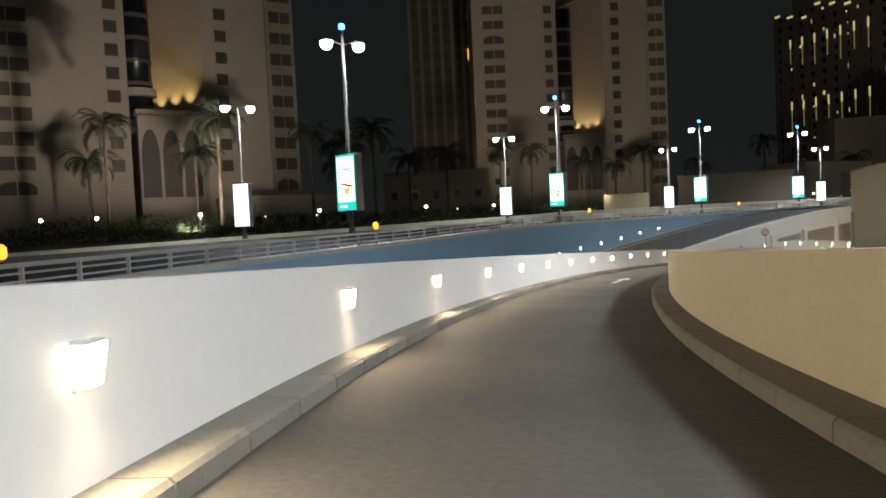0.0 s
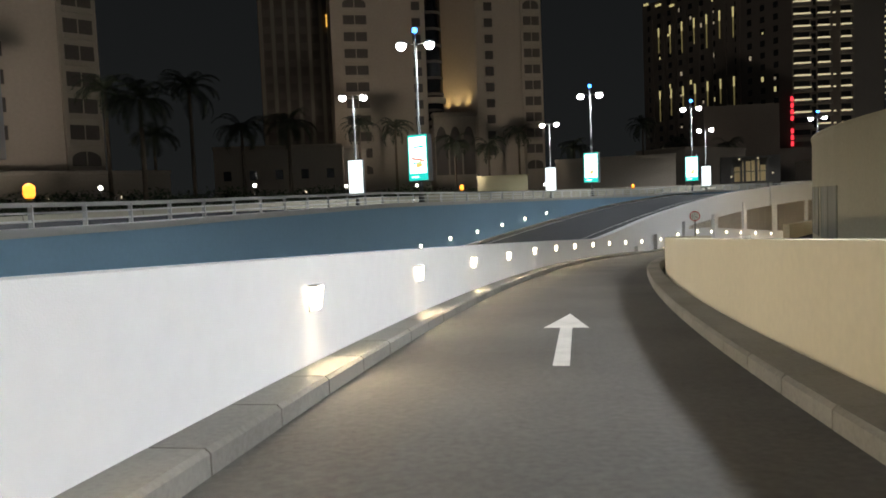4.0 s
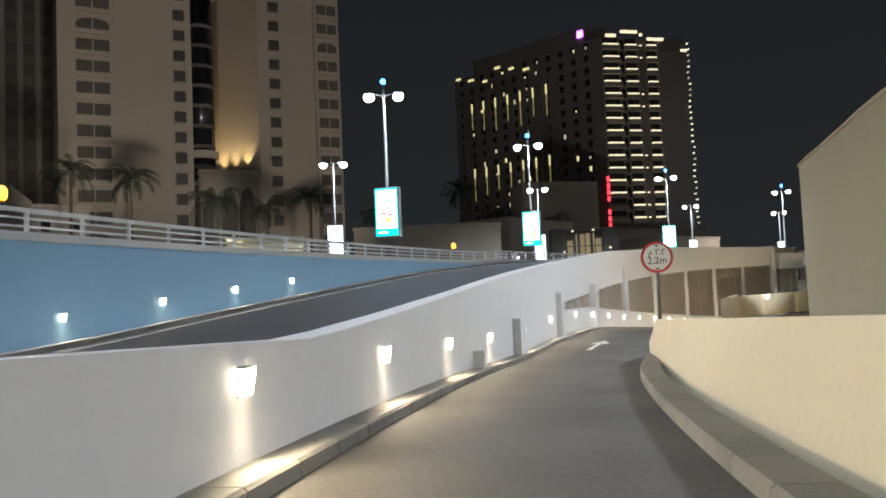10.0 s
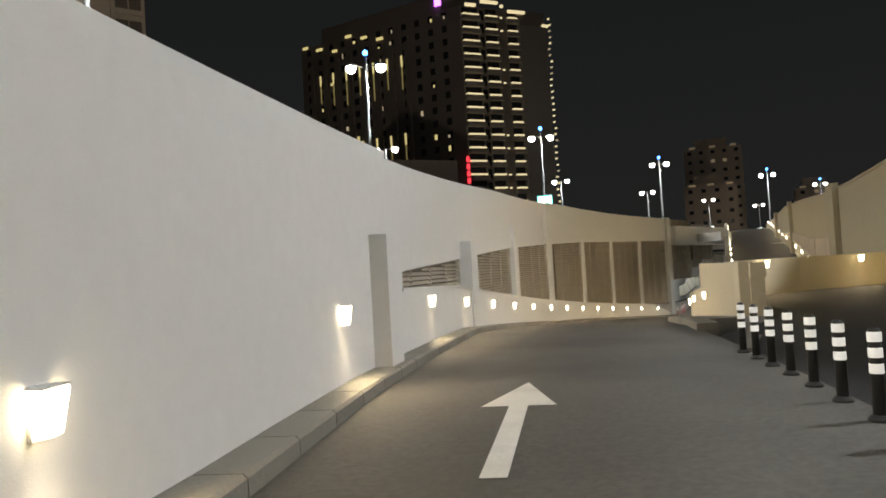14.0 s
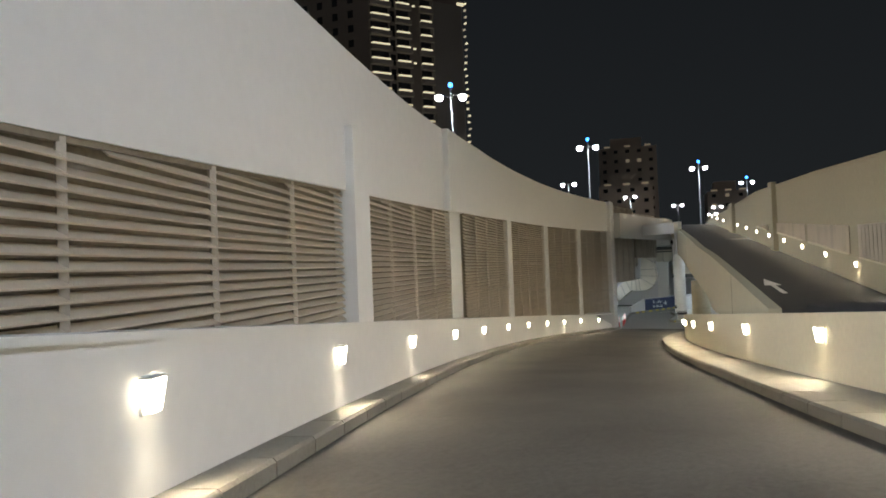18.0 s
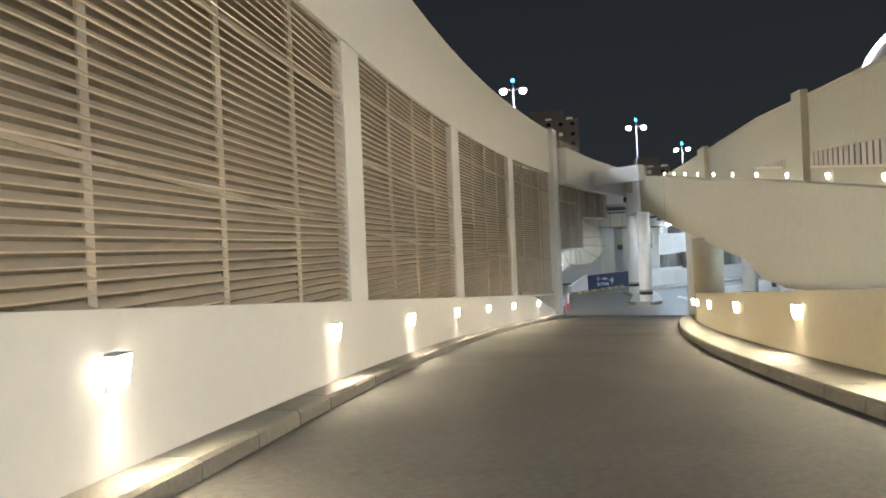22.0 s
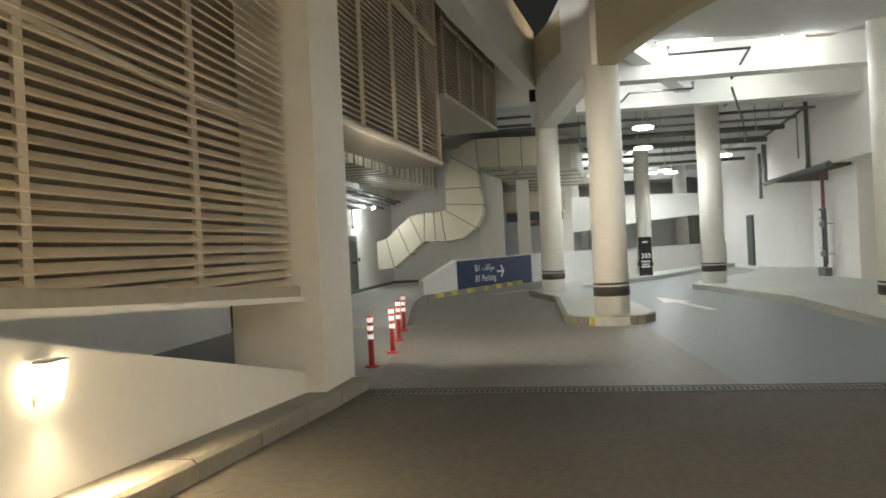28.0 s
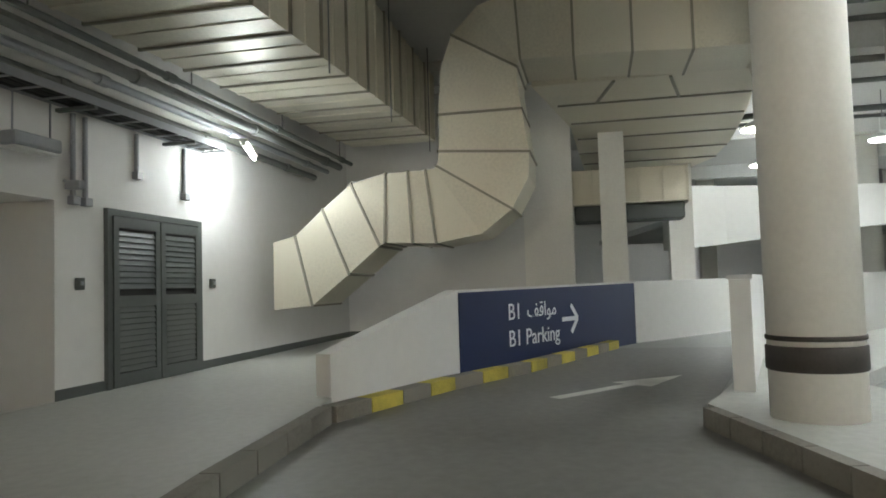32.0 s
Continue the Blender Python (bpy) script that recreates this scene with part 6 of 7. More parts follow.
# ---- ceiling pipes ----
for u, z, rad, r0, r1 in ((3.4, 5.75, 0.05, 7.9, 16.2), (4.6, 5.35, 0.10, 7.9, 15.6), (5.3, 5.75, 0.05, 9, 16.2), (6.6, 5.2, 0.09, 9, 15.6), (8.6, 5.55, 0.05, 9, 16), (10.2, 5.3, 0.07, 9, 16), (13, 5.6, 0.06, 8, 17), (15, 5.4, 0.08, 8, 17), (17, 5.6, 0.05, 8, 17)):
    p = gthing("ceiling_pipe", u, r0, z, "grey steel pipe under the garage ceiling", "pipe", "ceiling pipes")
    part("pipe", rod(bmesh.new(), (0, 0, 0), (0, -(r1 - r0), 0), rad, 10), POLE if rad < 0.08 else GREYDOOR, p)
    for k in range(4):
        y = -(r1 - r0) * (0.1 + 0.26 * k)
        part("hanger", rod(bmesh.new(), (0, y, 0), (0, y, 6.3 - z), 0.012, 5), POLE, p)
        part("clamp", rod(bmesh.new(), (0, y - 0.03, 0), (0, y + 0.03, 0), rad + 0.015, 10), CASING, p)
for pts in (((-2.15, 12.26, 5.73), (-5.2, 11.9, 5.73), (-5.2, 10.2, 5.73)), ((-2.15, 12.26, 5.5), (9, 15.6, 5.5)), ((1.2, 9.6, 5.75), (-1.2, 9.8, 5.75), (-1.2, 11.5, 5.75))):
    p = gthing("sprinkler_pipe", pts[0][0], pts[0][1], pts[0][2], "thin dark sprinkler pipe bent under the ceiling", "pipe", "sprinkler pipes")
    q = [Vector((a - pts[0][0], -(b - pts[0][1]), c - pts[0][2])) for a, b, c in pts]
    for a, b in zip(q[:-1], q[1:]):
        part("pipe", rod(bmesh.new(), a, b, 0.03, 8), GREYDOOR, p)
    part("sprinkler_head", lathe(bmesh.new(), [(0.02, 0.0), (0.02, 0.14), (0.05, 0.15), (0.05, 0.17)], 8, tuple(q[-1])), CASING, p)

# ---- far side: overhanging wall, recess, door and pipes ----
gpart("wall_overhang", WHITE, (-8, 9.0, 16.3, 18.6, 3.8, 6.3), label="white overhanging wall above the recess")
gpart("wall_recess_right", WHITE, (-8, 12.2, 18.6, 18.9, 0, 6.3), (2.0, 4.2, 16.8, 18.6, 0, 3.8), label="white wall of the recess")
bm = bmesh.new()
arc = [Vector((11.0 + 3.2 * (1 - math.cos(a)), -(18.6 - 1.45 * math.sin(a)), 0)) for a in np.linspace(0, math.pi / 2, 14)] + [Vector((24, -17.15, 0)), Vector((24, -18.9, 0)), Vector((11.0, -18.9, 0))]
lo, hi = [bm.verts.new(p) for p in arc], [bm.verts.new(p + Vector((0, 0, 6.3))) for p in arc]
for k in range(len(arc)):
    bm.faces.new((lo[k], lo[(k + 1) % len(arc)], hi[(k + 1) % len(arc)], hi[k]))
bmesh.ops.recalc_face_normals(bm, faces=bm.faces)
ob = part("wall_curved_right", bm, WHITE, None, "rounded white wall beside the far lane", False)
ob.matrix_world = GM
ob["kind"] = "structure"
door = gthing("grey_door", 14.5, 17.14, PAVE, "narrow grey door in two halves in the white wall", "door")
part("frame", box(bmesh.new(), (-0.06, 0.0, 0), (1.06, 0.05, 2.45), 0.01), GREYDOOR, door)
for z0, z1 in ((0.02, 1.15), (1.2, 2.4)):
    part("leaf", box(bmesh.new(), (0, 0.051, z0), (1.0, 0.08, z1), 0.01), GREYDOOR, door)
for pts, rad in ((((9.1, 16.2, 5.3), (9.1, 16.2, 3.72), (6.0, 16.2, 3.74), (2.5, 16.2, 3.78)), 0.09), (((4.3, 16.22, 6.2), (4.3, 16.22, 3.9)), 0.07), (((4.3, 16.2, 5.9), (9.1, 16.2, 5.6)), 0.05), (((9.6, 16.15, 5.0), (9.6, 16.15, 3.2)), 0.06), (((5.2, 16.22, 5.8), (5.2, 16.22, 4.3)), 0.02)):
    p = gthing("down_pipe", pts[0][0], pts[0][1], pts[0][2], "dark grey pipe down the white overhang", "pipe", "down pipes")
    q = [Vector((a - pts[0][0], -(b - pts[0][1]), c - pts[0][2])) for a, b, c in pts]
    for a, b in zip(q[:-1], q[1:]):
        part("pipe", rod(bmesh.new(), a, b, rad, 10), GREYDOOR, p)
        part("elbow", lathe(bmesh.new(), [(0.02, -rad * 1.25), (rad * 1.25, -rad * 0.5), (rad * 1.25, rad * 0.5), (0.02, rad * 1.25)], 10, tuple(b)), GREYDOOR, p)
RUSTRED = material("dull_red_pipe_paint", (0.22, 0.06, 0.05), 0.5, vary=0.2, scale=5.0)
hyd = gthing("pipe_valves", 4.25, 16.62, PAVE, "rusty red and grey pipes with valves standing at the pier", "pipe valves")
part("riser", rod(bmesh.new(), (0.15, -0.05, 0.1), (0.15, -0.05, 3.6), 0.06, 12), RUSTRED, hyd, "rusty red riser")
for x, z0, z1 in ((-0.05, 0.25, 2.25), (-0.28, 0.4, 2.25)):
    part("riser", rod(bmesh.new(), (x, 0.06, z0), (x, 0.06, z1), 0.045, 10), GREYDOOR, hyd)
part("bridge_pipe", rod(bmesh.new(), (-0.28, 0.06, 2.25), (0.15, 0.06, 2.25), 0.045, 10), GREYDOOR, hyd)
for z in (0.75, 1.75):
    part("spindle", rod(bmesh.new(), (-0.28, 0.06, z), (-0.95, 0.06, z), 0.018, 8), GREYDOOR, hyd)
    part("valve_body", lathe(bmesh.new(), [(0.05, -0.12), (0.10, -0.08), (0.13, 0.0), (0.10, 0.08), (0.05, 0.12)], 12, (-0.05, 0.06, z)), CASING, hyd, "", True)
    part("hand_wheel", lathe(bmesh.new(), [(0.02, -0.012), (0.11, -0.012), (0.11, 0.012), (0.02, 0.012)], 14, (-0.28, 0.16, z + 0.2)), RUSTRED, hyd)
part("pipe_foot", box(bmesh.new(), (-0.4, -0.05, 0), (0.25, 0.18, 0.3), 0.03), GREYDOOR, hyd)
DARKSOFFIT = material("dark_brown_soffit", (0.10, 0.088, 0.072), 0.85, vary=0.3, scale=1.5, bump=0.1)
gpart("ceiling_recess", DARKSOFFIT, (2.3, 8.95, 16.32, 18.58, 3.70, 3.796), label="dark brown underside of the overhang")

# ---- curved parapet and the white slab ramp behind it ----
PAR = [(3.3, 7.2), (4.4, 7.45), (6.5, 7.95), (8.9, 8.95), (10.4, 10.0), (11.5, 11.0), (13.5, 12.6), (16.9, 14.8), (21.8, 18.2), (26, 21)]


def band(name, pts, thick, z0, z1, mat, label):
    """An upright band along plan points, each (u, r); z0 and z1 give its heights by index."""
    loops = []
    for i, (u, r) in enumerate(pts):
        a, b = pts[max(0, i - 1)], pts[min(len(pts) - 1, i + 1)]
        t = Vector((b[0] - a[0], -(b[1] - a[1]), 0)).normalized()
        n = Vector((-t.y, t.x, 0)) * thick / 2
        c = Vector((u, -r, 0))
        loops.append([c - n + Vector((0, 0, z0(i))), c + n + Vector((0, 0, z0(i))), c + n + Vector((0, 0, z1(i))), c - n + Vector((0, 0, z1(i)))])
    ob = part(name, loft(bmesh.new(), loops), mat, None, label)
    ob.matrix_world = GM
    ob["kind"] = "structure"
    return ob


band("parapet_curve", PAR, 0.2, lambda i: -0.3, lambda i: 1.28, WHITE, "low curved white parapet round the lane down")
band("parapet_cap", PAR, 0.24, lambda i: 1.283, lambda i: 1.33, WHITE, "thin white cap on the curved parapet")
band("ramp_slab_far", [(19, 8.0), (20, 9.9), (20.5, 11.5), (21, 13.3), (22, 16), (24, 20)], 0.3, lambda i: 2.2 + 0.19 * i, lambda i: 4.25, WHITE, "white side of a ramp to the upper level")
gpoly("ramp_far_deck", SOFFIT, [(19.2, 8.0), (24.2, 20), (30, 20), (30, 6)], 3.0, 3.2, "grey underside of the far ramp")
for u, r in ((26, 10), (26, 13), (28, 16.5)):
    gpart("pier", COLUMN, (u, u + 0.6, r, r + 0.6, 0, 3.0), label="square white pillar under the far ramp")

# ---- black direction sign on the column ----
sg = gthing("direction_sign", 9.5, 11.4, PAVE, "tall black panel with white chevrons and unreadable print", "sign")
part("panel", gb(bmesh.new(), -0.02, 0.03, -0.27, 0.27, 0.0, 1.62, 0.008), BLACKRUBBER, sg)
for k in range(3):
    bm = bmesh.new()
    y = 0.15 - 0.13 * k
    for dz in (-0.075, 0.075):
        bar(bm, (-0.03, y, 0.83 + dz * 1.3), (-0.03, y - 0.09, 0.83), 0.012, 0.06)
    part("chevron", bm, SIGNWHITE, sg)
for z, w in ((0.56, 0.36), (0.44, 0.30), (0.34, 0.36), (1.38, 0.22)):
    part("print_bar", box(bmesh.new(), (-0.028, -w / 2, z), (-0.021, w / 2, z + 0.06)), SIGNWHITE, sg, "unreadable print as a plain bar")

# ---- delineators and barrier at the entrance ----
def delineator(label):
    ob = thing("delineator", (0, 0, 0), 0, label, "delineator", "red delineators")
    part("base", lathe(bmesh.new(), [(0.10, 0), (0.10, 0.02), (0.05, 0.035)], 14), REDPLASTIC, ob)
    part("post", lathe(bmesh.new(), [(0.042, 0.035), (0.040, 0.70), (0.045, 0.72), (0.045, 0.76), (0.02, 0.775)], 14), REDPLASTIC, ob, "", True)
    for z in (0.42, 0.55, 0.67):
        part("reflector_band", lathe(bmesh.new(), [(0.0415, z), (0.046, z + 0.003), (0.046, z + 0.067), (0.0415, z + 0.07)], 14), REFLECT, ob, "white reflective band")
    return ob


DEL = delineator("red flexible delineator post with white bands")
for i, (x, y) in enumerate(((87.9, 107.4), (89.2, 107.9), (90.6, 108.7), (92.0, 109.5))):
    m = pose(x, y, FLOOR, 0, 0, 0)
    if i == 0:
        DEL.matrix_world = m
    else:
        copy_thing(DEL, m)
post = gthing("barrier_post", -8.7, 2.93, 0, "red white and black banded post with a yellow top", "post")
part("foot", lathe(bmesh.new(), [(0.22, 0), (0.22, 0.04), (0.12, 0.08), (0.06, 0.1)], 18), BLACKRUBBER, post)
for k in range(7):
    part("band", lathe(bmesh.new(), [(0.058, 0.1 + 0.13 * k), (0.056, 0.23 + 0.13 * k)], 14), (REDPLASTIC, REFLECT, BLACKRUBBER, REFLECT)[k % 4], post, "", True)
part("cap", lathe(bmesh.new(), [(0.06, 1.01), (0.07, 1.05), (0.065, 1.3), (0.03, 1.4), (0.01, 1.41)], 14), YELLOWPAINT, post, "yellow plastic cap", True)
part("cap_band", lathe(bmesh.new(), [(0.072, 1.15), (0.074, 1.16), (0.074, 1.2), (0.071, 1.21)], 14), BLACKRUBBER, post)
bin_ob = gthing("white_cabinet", -8.05, 2.2, 0, "low white plastic barrier block beside the post", "barrier")
part("body", box(bmesh.new(), (-0.1, 0.0, 0.06), (0.35, 0.75, 0.84), 0.03), RAIL, bin_ob)
part("foot", box(bmesh.new(), (-0.12, 0.03, 0.0), (0.37, 0.72, 0.058), 0.01), BLACKRUBBER, bin_ob)
part("groove", box(bmesh.new(), (-0.108, 0.02, 0.42), (-0.1005, 0.73, 0.46)), CASING, bin_ob)


# ---- floor markings and grating ----
def floor_arrow(tail, tip, half, shaft):
    t, p = Vector((tail[0], -tail[1], 0)), Vector((tip[0], -tip[1], 0))
    d = (p - t).normalized()
    n = Vector((-d.y, d.x, 0))
    neck = t + (p - t) * 0.55
    pts = [t - n * shaft, neck - n * shaft, neck - n * half, p, neck + n * half, neck + n * shaft, t + n * shaft]
    bm = bmesh.new()
    bm.faces.new([bm.verts.new(q + Vector((0, 0, 0.009))) for q in pts])
    bmesh.ops.recalc_face_normals(bm, faces=bm.faces)
    ob = part("floor_arrow", bm, ROADPAINT, None, "white painted arrow on the lane")
    ob.matrix_world = GM
    return tagged(ob, "white painted arrow on the lane", "road marking", "lane arrows")


floor_arrow((-4.3, 11.1), (-0.05, 10.4), 0.38, 0.10)
floor_arrow((3.9, 5.3), (5.9, 6.9), 0.3, 0.09)
drain_at = lambda s, n, up: spot(s, n, road_z(s) + up)
gr = thing("drain_grating", drain_at(30.93, 0.5, 0), 0, "narrow steel drain grating across the entrance", "grating")
o = gr.matrix_world.translation
part("channel", bar(bmesh.new(), drain_at(30.93, 0.5, 0.002) - o, drain_at(30.93, 5.95, 0.002) - o, 0.20, 0.012), BLACKRUBBER, gr)
for s in (30.906, 30.954):
    part("edge", bar(bmesh.new(), drain_at(s, 0.5, 0.004) - o, drain_at(s, 5.95, 0.004) - o, 0.03, 0.02), GREYDOOR, gr)
for k in range(90):
    n = 0.54 + 0.06 * k
    part("slat", bar(bmesh.new(), drain_at(30.91, n, 0.006) - o, drain_at(30.95, n, 0.006) - o, 0.022, 0.016), GREYDOOR, gr)
gpart("threshold", SCREED, (-14.4, -13.6, 0.0, 11.2, -0.05, 0.002), label="pale concrete strip at the entrance")

# ---- low sign wall of the ramp going down ----
wall = gthing("sign_wall", 3.6, 2.9, 0, "low white wall with a navy parking sign and sloping end", "wall")
P0, P1, P2, P3 = (2.85, 3.05), (5.84, 3.85), (11.15, 6.55), (16.6, 10.7)
bm = bmesh.new()
loops = []
for (u, r), z0, z1 in ((P0, 0.1, 0.62), (P1, 0.0, 1.24), (P2, -0.5, 1.28), (P3, -0.9, 1.3)):
    d = Vector((0.9, -0.42, 0)).normalized()
    side = Vector((-d.y, d.x, 0)) * 0.22
    c = Vector((u - 3.6, -(r - 2.9), 0))
    loops.append([bm.verts.new(c + Vector((0, 0, z0))), bm.verts.new(c + side + Vector((0, 0, z0))), bm.verts.new(c + side + Vector((0, 0, z1))), bm.verts.new(c + Vector((0, 0, z1)))])
for p, q in zip(loops[:-1], loops[1:]):
    for k in range(4):
        bm.faces.new((p[k], p[(k + 1) % 4], q[(k + 1) % 4], q[k]))
bm.faces.new(loops[0][::-1])
bm.faces.new(loops[-1])
bmesh.ops.recalc_face_normals(bm, faces=bm.faces)
part("wall_body", bm, WHITE, wall)
# panel on the face of the wall
pa, pb = Vector((P1[0] - 3.6, -(P1[1] - 2.9), 0)), Vector((P2[0] - 3.6, -(P2[1] - 2.9), 0))
pd = (pb - pa).normalized()
pn = Vector((pd.y, -pd.x, 0))
bm = bmesh.new()
vs = [bm.verts.new(p + pn * o + Vector((0, 0, z))) for p, zl, zh in ((pa, 0.03, 1.20), (pb, -0.3, 1.25)) for o, z in ((0.004, zl), (0.03, zl), (0.03, zh), (0.004, zh))]
for q in ((0, 1, 2, 3), (7, 6, 5, 4), (0, 4, 5, 1), (1, 5, 6, 2), (2, 6, 7, 3), (3, 7, 4, 0)):
    bm.faces.new([vs[i] for i in q])
bmesh.ops.recalc_face_normals(bm, faces=bm.faces)
panel = part("sign_panel", bm, NAVY, wall, "navy blue sign panel")


def letters(text, size, place, turn_m, mat, parent, name="lettering", align="LEFT"):
    cu = bpy.data.curves.new(name, "FONT")
    cu.body, cu.size, cu.extrude, cu.align_x = text, size, 0.004, align
    cu.space_character = 1.0
    tmp = bpy.data.objects.new("tmp", cu)
    mesh = bpy.data.meshes.new_from_object(tmp)
    bpy.data.objects.remove(tmp)
    ob = link(name, mesh, mat, parent)
    ob.matrix_basis = Matrix.Translation(place) @ turn_m
    return ob


tm = Matrix((pd, Vector((0, 0, 1)), pn)).transposed().to_4x4()
L = (pb - pa).length
at_sign = lambda x, z: pa + pd * x + pn * 0.036 + Vector((0, 0, z))
letters("B1", 0.37, at_sign(0.205 * L, 0.74), tm, SIGNWHITE, panel)
letters("B1 Parking", 0.37, at_sign(0.205 * L, 0.32), tm, SIGNWHITE, panel)
letters("\uFED2\uFED7\uFE8D\uFEEE\uFEE3", 0.34, at_sign(0.205 * L + 0.56, 0.76), tm, SIGNWHITE, panel)
bm = bmesh.new()
ax, az = 0.54 * L, 0.66
for a, b in (((ax - 0.30, az), (ax + 0.22, az)), ((ax + 0.02, az + 0.24), (ax + 0.25, az)), ((ax + 0.02, az - 0.24), (ax + 0.25, az))):
    bar(bm, at_sign(a[0], a[1]), at_sign(b[0], b[1]), 0.012, 0.075)
part("arrow", bm, SIGNWHITE, panel, "white arrow pointing right")

# ---- doors in the garage wall ----
def door_leaf(name, parent, x0, x1, z0, z1, slats, mat):
    # behind slats the leaf is black, standing in for the shade between them
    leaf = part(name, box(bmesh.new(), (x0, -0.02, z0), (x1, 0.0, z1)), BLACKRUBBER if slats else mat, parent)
    mid = (z0 + z1) / 2
    for a, b, c, d in ((x0, x0 + 0.1, z0, z1), (x1 - 0.1, x1, z0, z1), (x0 + 0.1, x1 - 0.1, z0, z0 + 0.16), (x0 + 0.1, x1 - 0.1, z1 - 0.14, z1), (x0 + 0.1, x1 - 0.1, mid - 0.07, mid + 0.07)):
        part("leaf_rail", box(bmesh.new(), (a, -0.055, c), (b, -0.0205, d)), mat, leaf)
    if slats:
        step = (z1 - z0 - 0.34) / slats
        for i in range(slats):
            z = z0 + 0.18 + step * i
            if abs(z - mid) < 0.09:
                continue
            bm = bmesh.new()
            vs = [bm.verts.new(p) for p in ((x0 + 0.1, -0.05, z), (x1 - 0.1, -0.05, z), (x1 - 0.1, -0.022, z + step * 0.85), (x0 + 0.1, -0.022, z + step * 0.85), (x0 + 0.1, -0.043, z - 0.006), (x1 - 0.1, -0.043, z - 0.006))]
            bm.faces.new(vs[:4])
            bm.faces.new((vs[0], vs[4], vs[5], vs[1]))
            part("slat", bm, mat, leaf)
    return leaf


door = gthing("louvre_door", 3.3, 0.02, PAVE, "grey metal double door with louvred leaves in a white wall", "door")
part("frame", box(box(box(bmesh.new(), (0, -0.04, 0), (0.08, 0.06, 2.2)), (2.02, -0.04, 0), (2.1, 0.06, 2.2)), (0.08, -0.04, 2.12), (2.02, 0.06, 2.2)), GREYDOOR, door)
door_leaf("leaf", door, 0.09, 1.04, 0.01, 2.11, 24, GREYDOOR)
door_leaf("leaf", door, 1.06, 2.01, 0.01, 2.11, 24, GREYDOOR)
door = gthing("steel_door", -5.75, 0.02, PAVE, "wide dark grey metal door of three louvred leaves", "door")
for k in range(3):
    door_leaf("leaf", door, 0.02 + 1.17 * k, 1.17 + 1.17 * k, 0.01, 2.53, 30, GREYDOOR)
for u in (2.86, 5.75):
    sw = gthing("wall_switch", u, 0.0, 1.45, "small grey call point on the white wall", "switch", "call points")
    part("box", box(bmesh.new(), (-0.06, -0.05, -0.07), (0.06, 0, 0.07), 0.01), GREYDOOR, sw)
    part("button", box(bmesh.new(), (-0.025, -0.062, -0.02), (0.025, -0.051, 0.03), 0.004), CASING, sw)

# ---- ceiling details over the duct ----
for u in (-5.5, -1.5):
    gpart("beam_duct", SOFFIT, (u, u + 0.45, -0.3, 4.4, 5.98, 6.3), label="grey concrete ceiling beam over the duct")
det = gthing("smoke_detector", 0.0, 4.0, 5.25, "white smoke detector on a thin rod", "detector")
part("rod", rod(bmesh.new(), (0, 0, 0.06), (0, 0, 1.05), 0.012, 6), POLE, det)
part("body", lathe(bmesh.new(), [(0.03, 0.06), (0.11, 0.04), (0.12, 0.0), (0.08, -0.05), (0.02, -0.06)], 16), RAIL, det, "", True)
for u, r0, r1, z in ((3.2, 0.5, 7.0, 6.1), (4.3, 0.5, 7.0, 6.0), (6.4, 2.8, 8.8, 6.18), (3.6, 0.5, 7.0, 5.75)):
    p = gthing("ceiling_pipe", u, r0, z, "grey steel pipe under the garage ceiling", "pipe", "ceiling pipes")
    part("pipe", rod(bmesh.new(), (0, 0, 0), (0, -(r1 - r0), 0), 0.05, 8), GREYDOOR, p)
    for k in range(3):
        y = -(r1 - r0) * (0.15 + 0.33 * k)
        part("hanger", rod(bmesh.new(), (0, y, 0), (0, y, 6.3 - z), 0.012, 5), POLE, p)


# ---- road arrows ----
def road_arrow(s0, s1, n, half, shaft, skew=0.0):
    """A straight arrow painted on the road from s0 to s1."""
    neck = s0 + (s1 - s0) * 0.62
    pts = [(s0, -shaft), (neck, -shaft), (neck, -half), (s1, 0), (neck, half), (neck, shaft), (s0, shaft)]
    bm = bmesh.new()
    bm.faces.new([bm.verts.new(spot(s, n + d - skew * (s1 - s), road_z(s) + 0.007)) for s, d in pts])
    bmesh.ops.recalc_face_normals(bm, faces=bm.faces)
    return tagged(part("road_arrow", bm, ROADPAINT), "white arrow painted on the dark asphalt", "road marking", "road arrows")


road_arrow(5.15, 6.17, 2.2, 0.30, 0.08)
road_arrow(16.26, 17.1, 2.02, 0.36, 0.09, 0.22)

# straight arrow on the rising ramp
bm = bmesh.new()
bm.faces.new([bm.verts.new(ramp(u, n, ramp_z(u) + 0.008)) for u, n in ((-13.0, 1.98), (-13.0, 2.18), (-10.6, 2.18), (-10.6, 2.42), (-8.4, 2.08), (-10.6, 1.74), (-10.6, 1.98))])
bmesh.ops.recalc_face_normals(bm, faces=bm.faces)
tagged(part("road_arrow", bm, ROADPAINT), "worn white arrow painted on the rising ramp", "road marking", "road arrows")

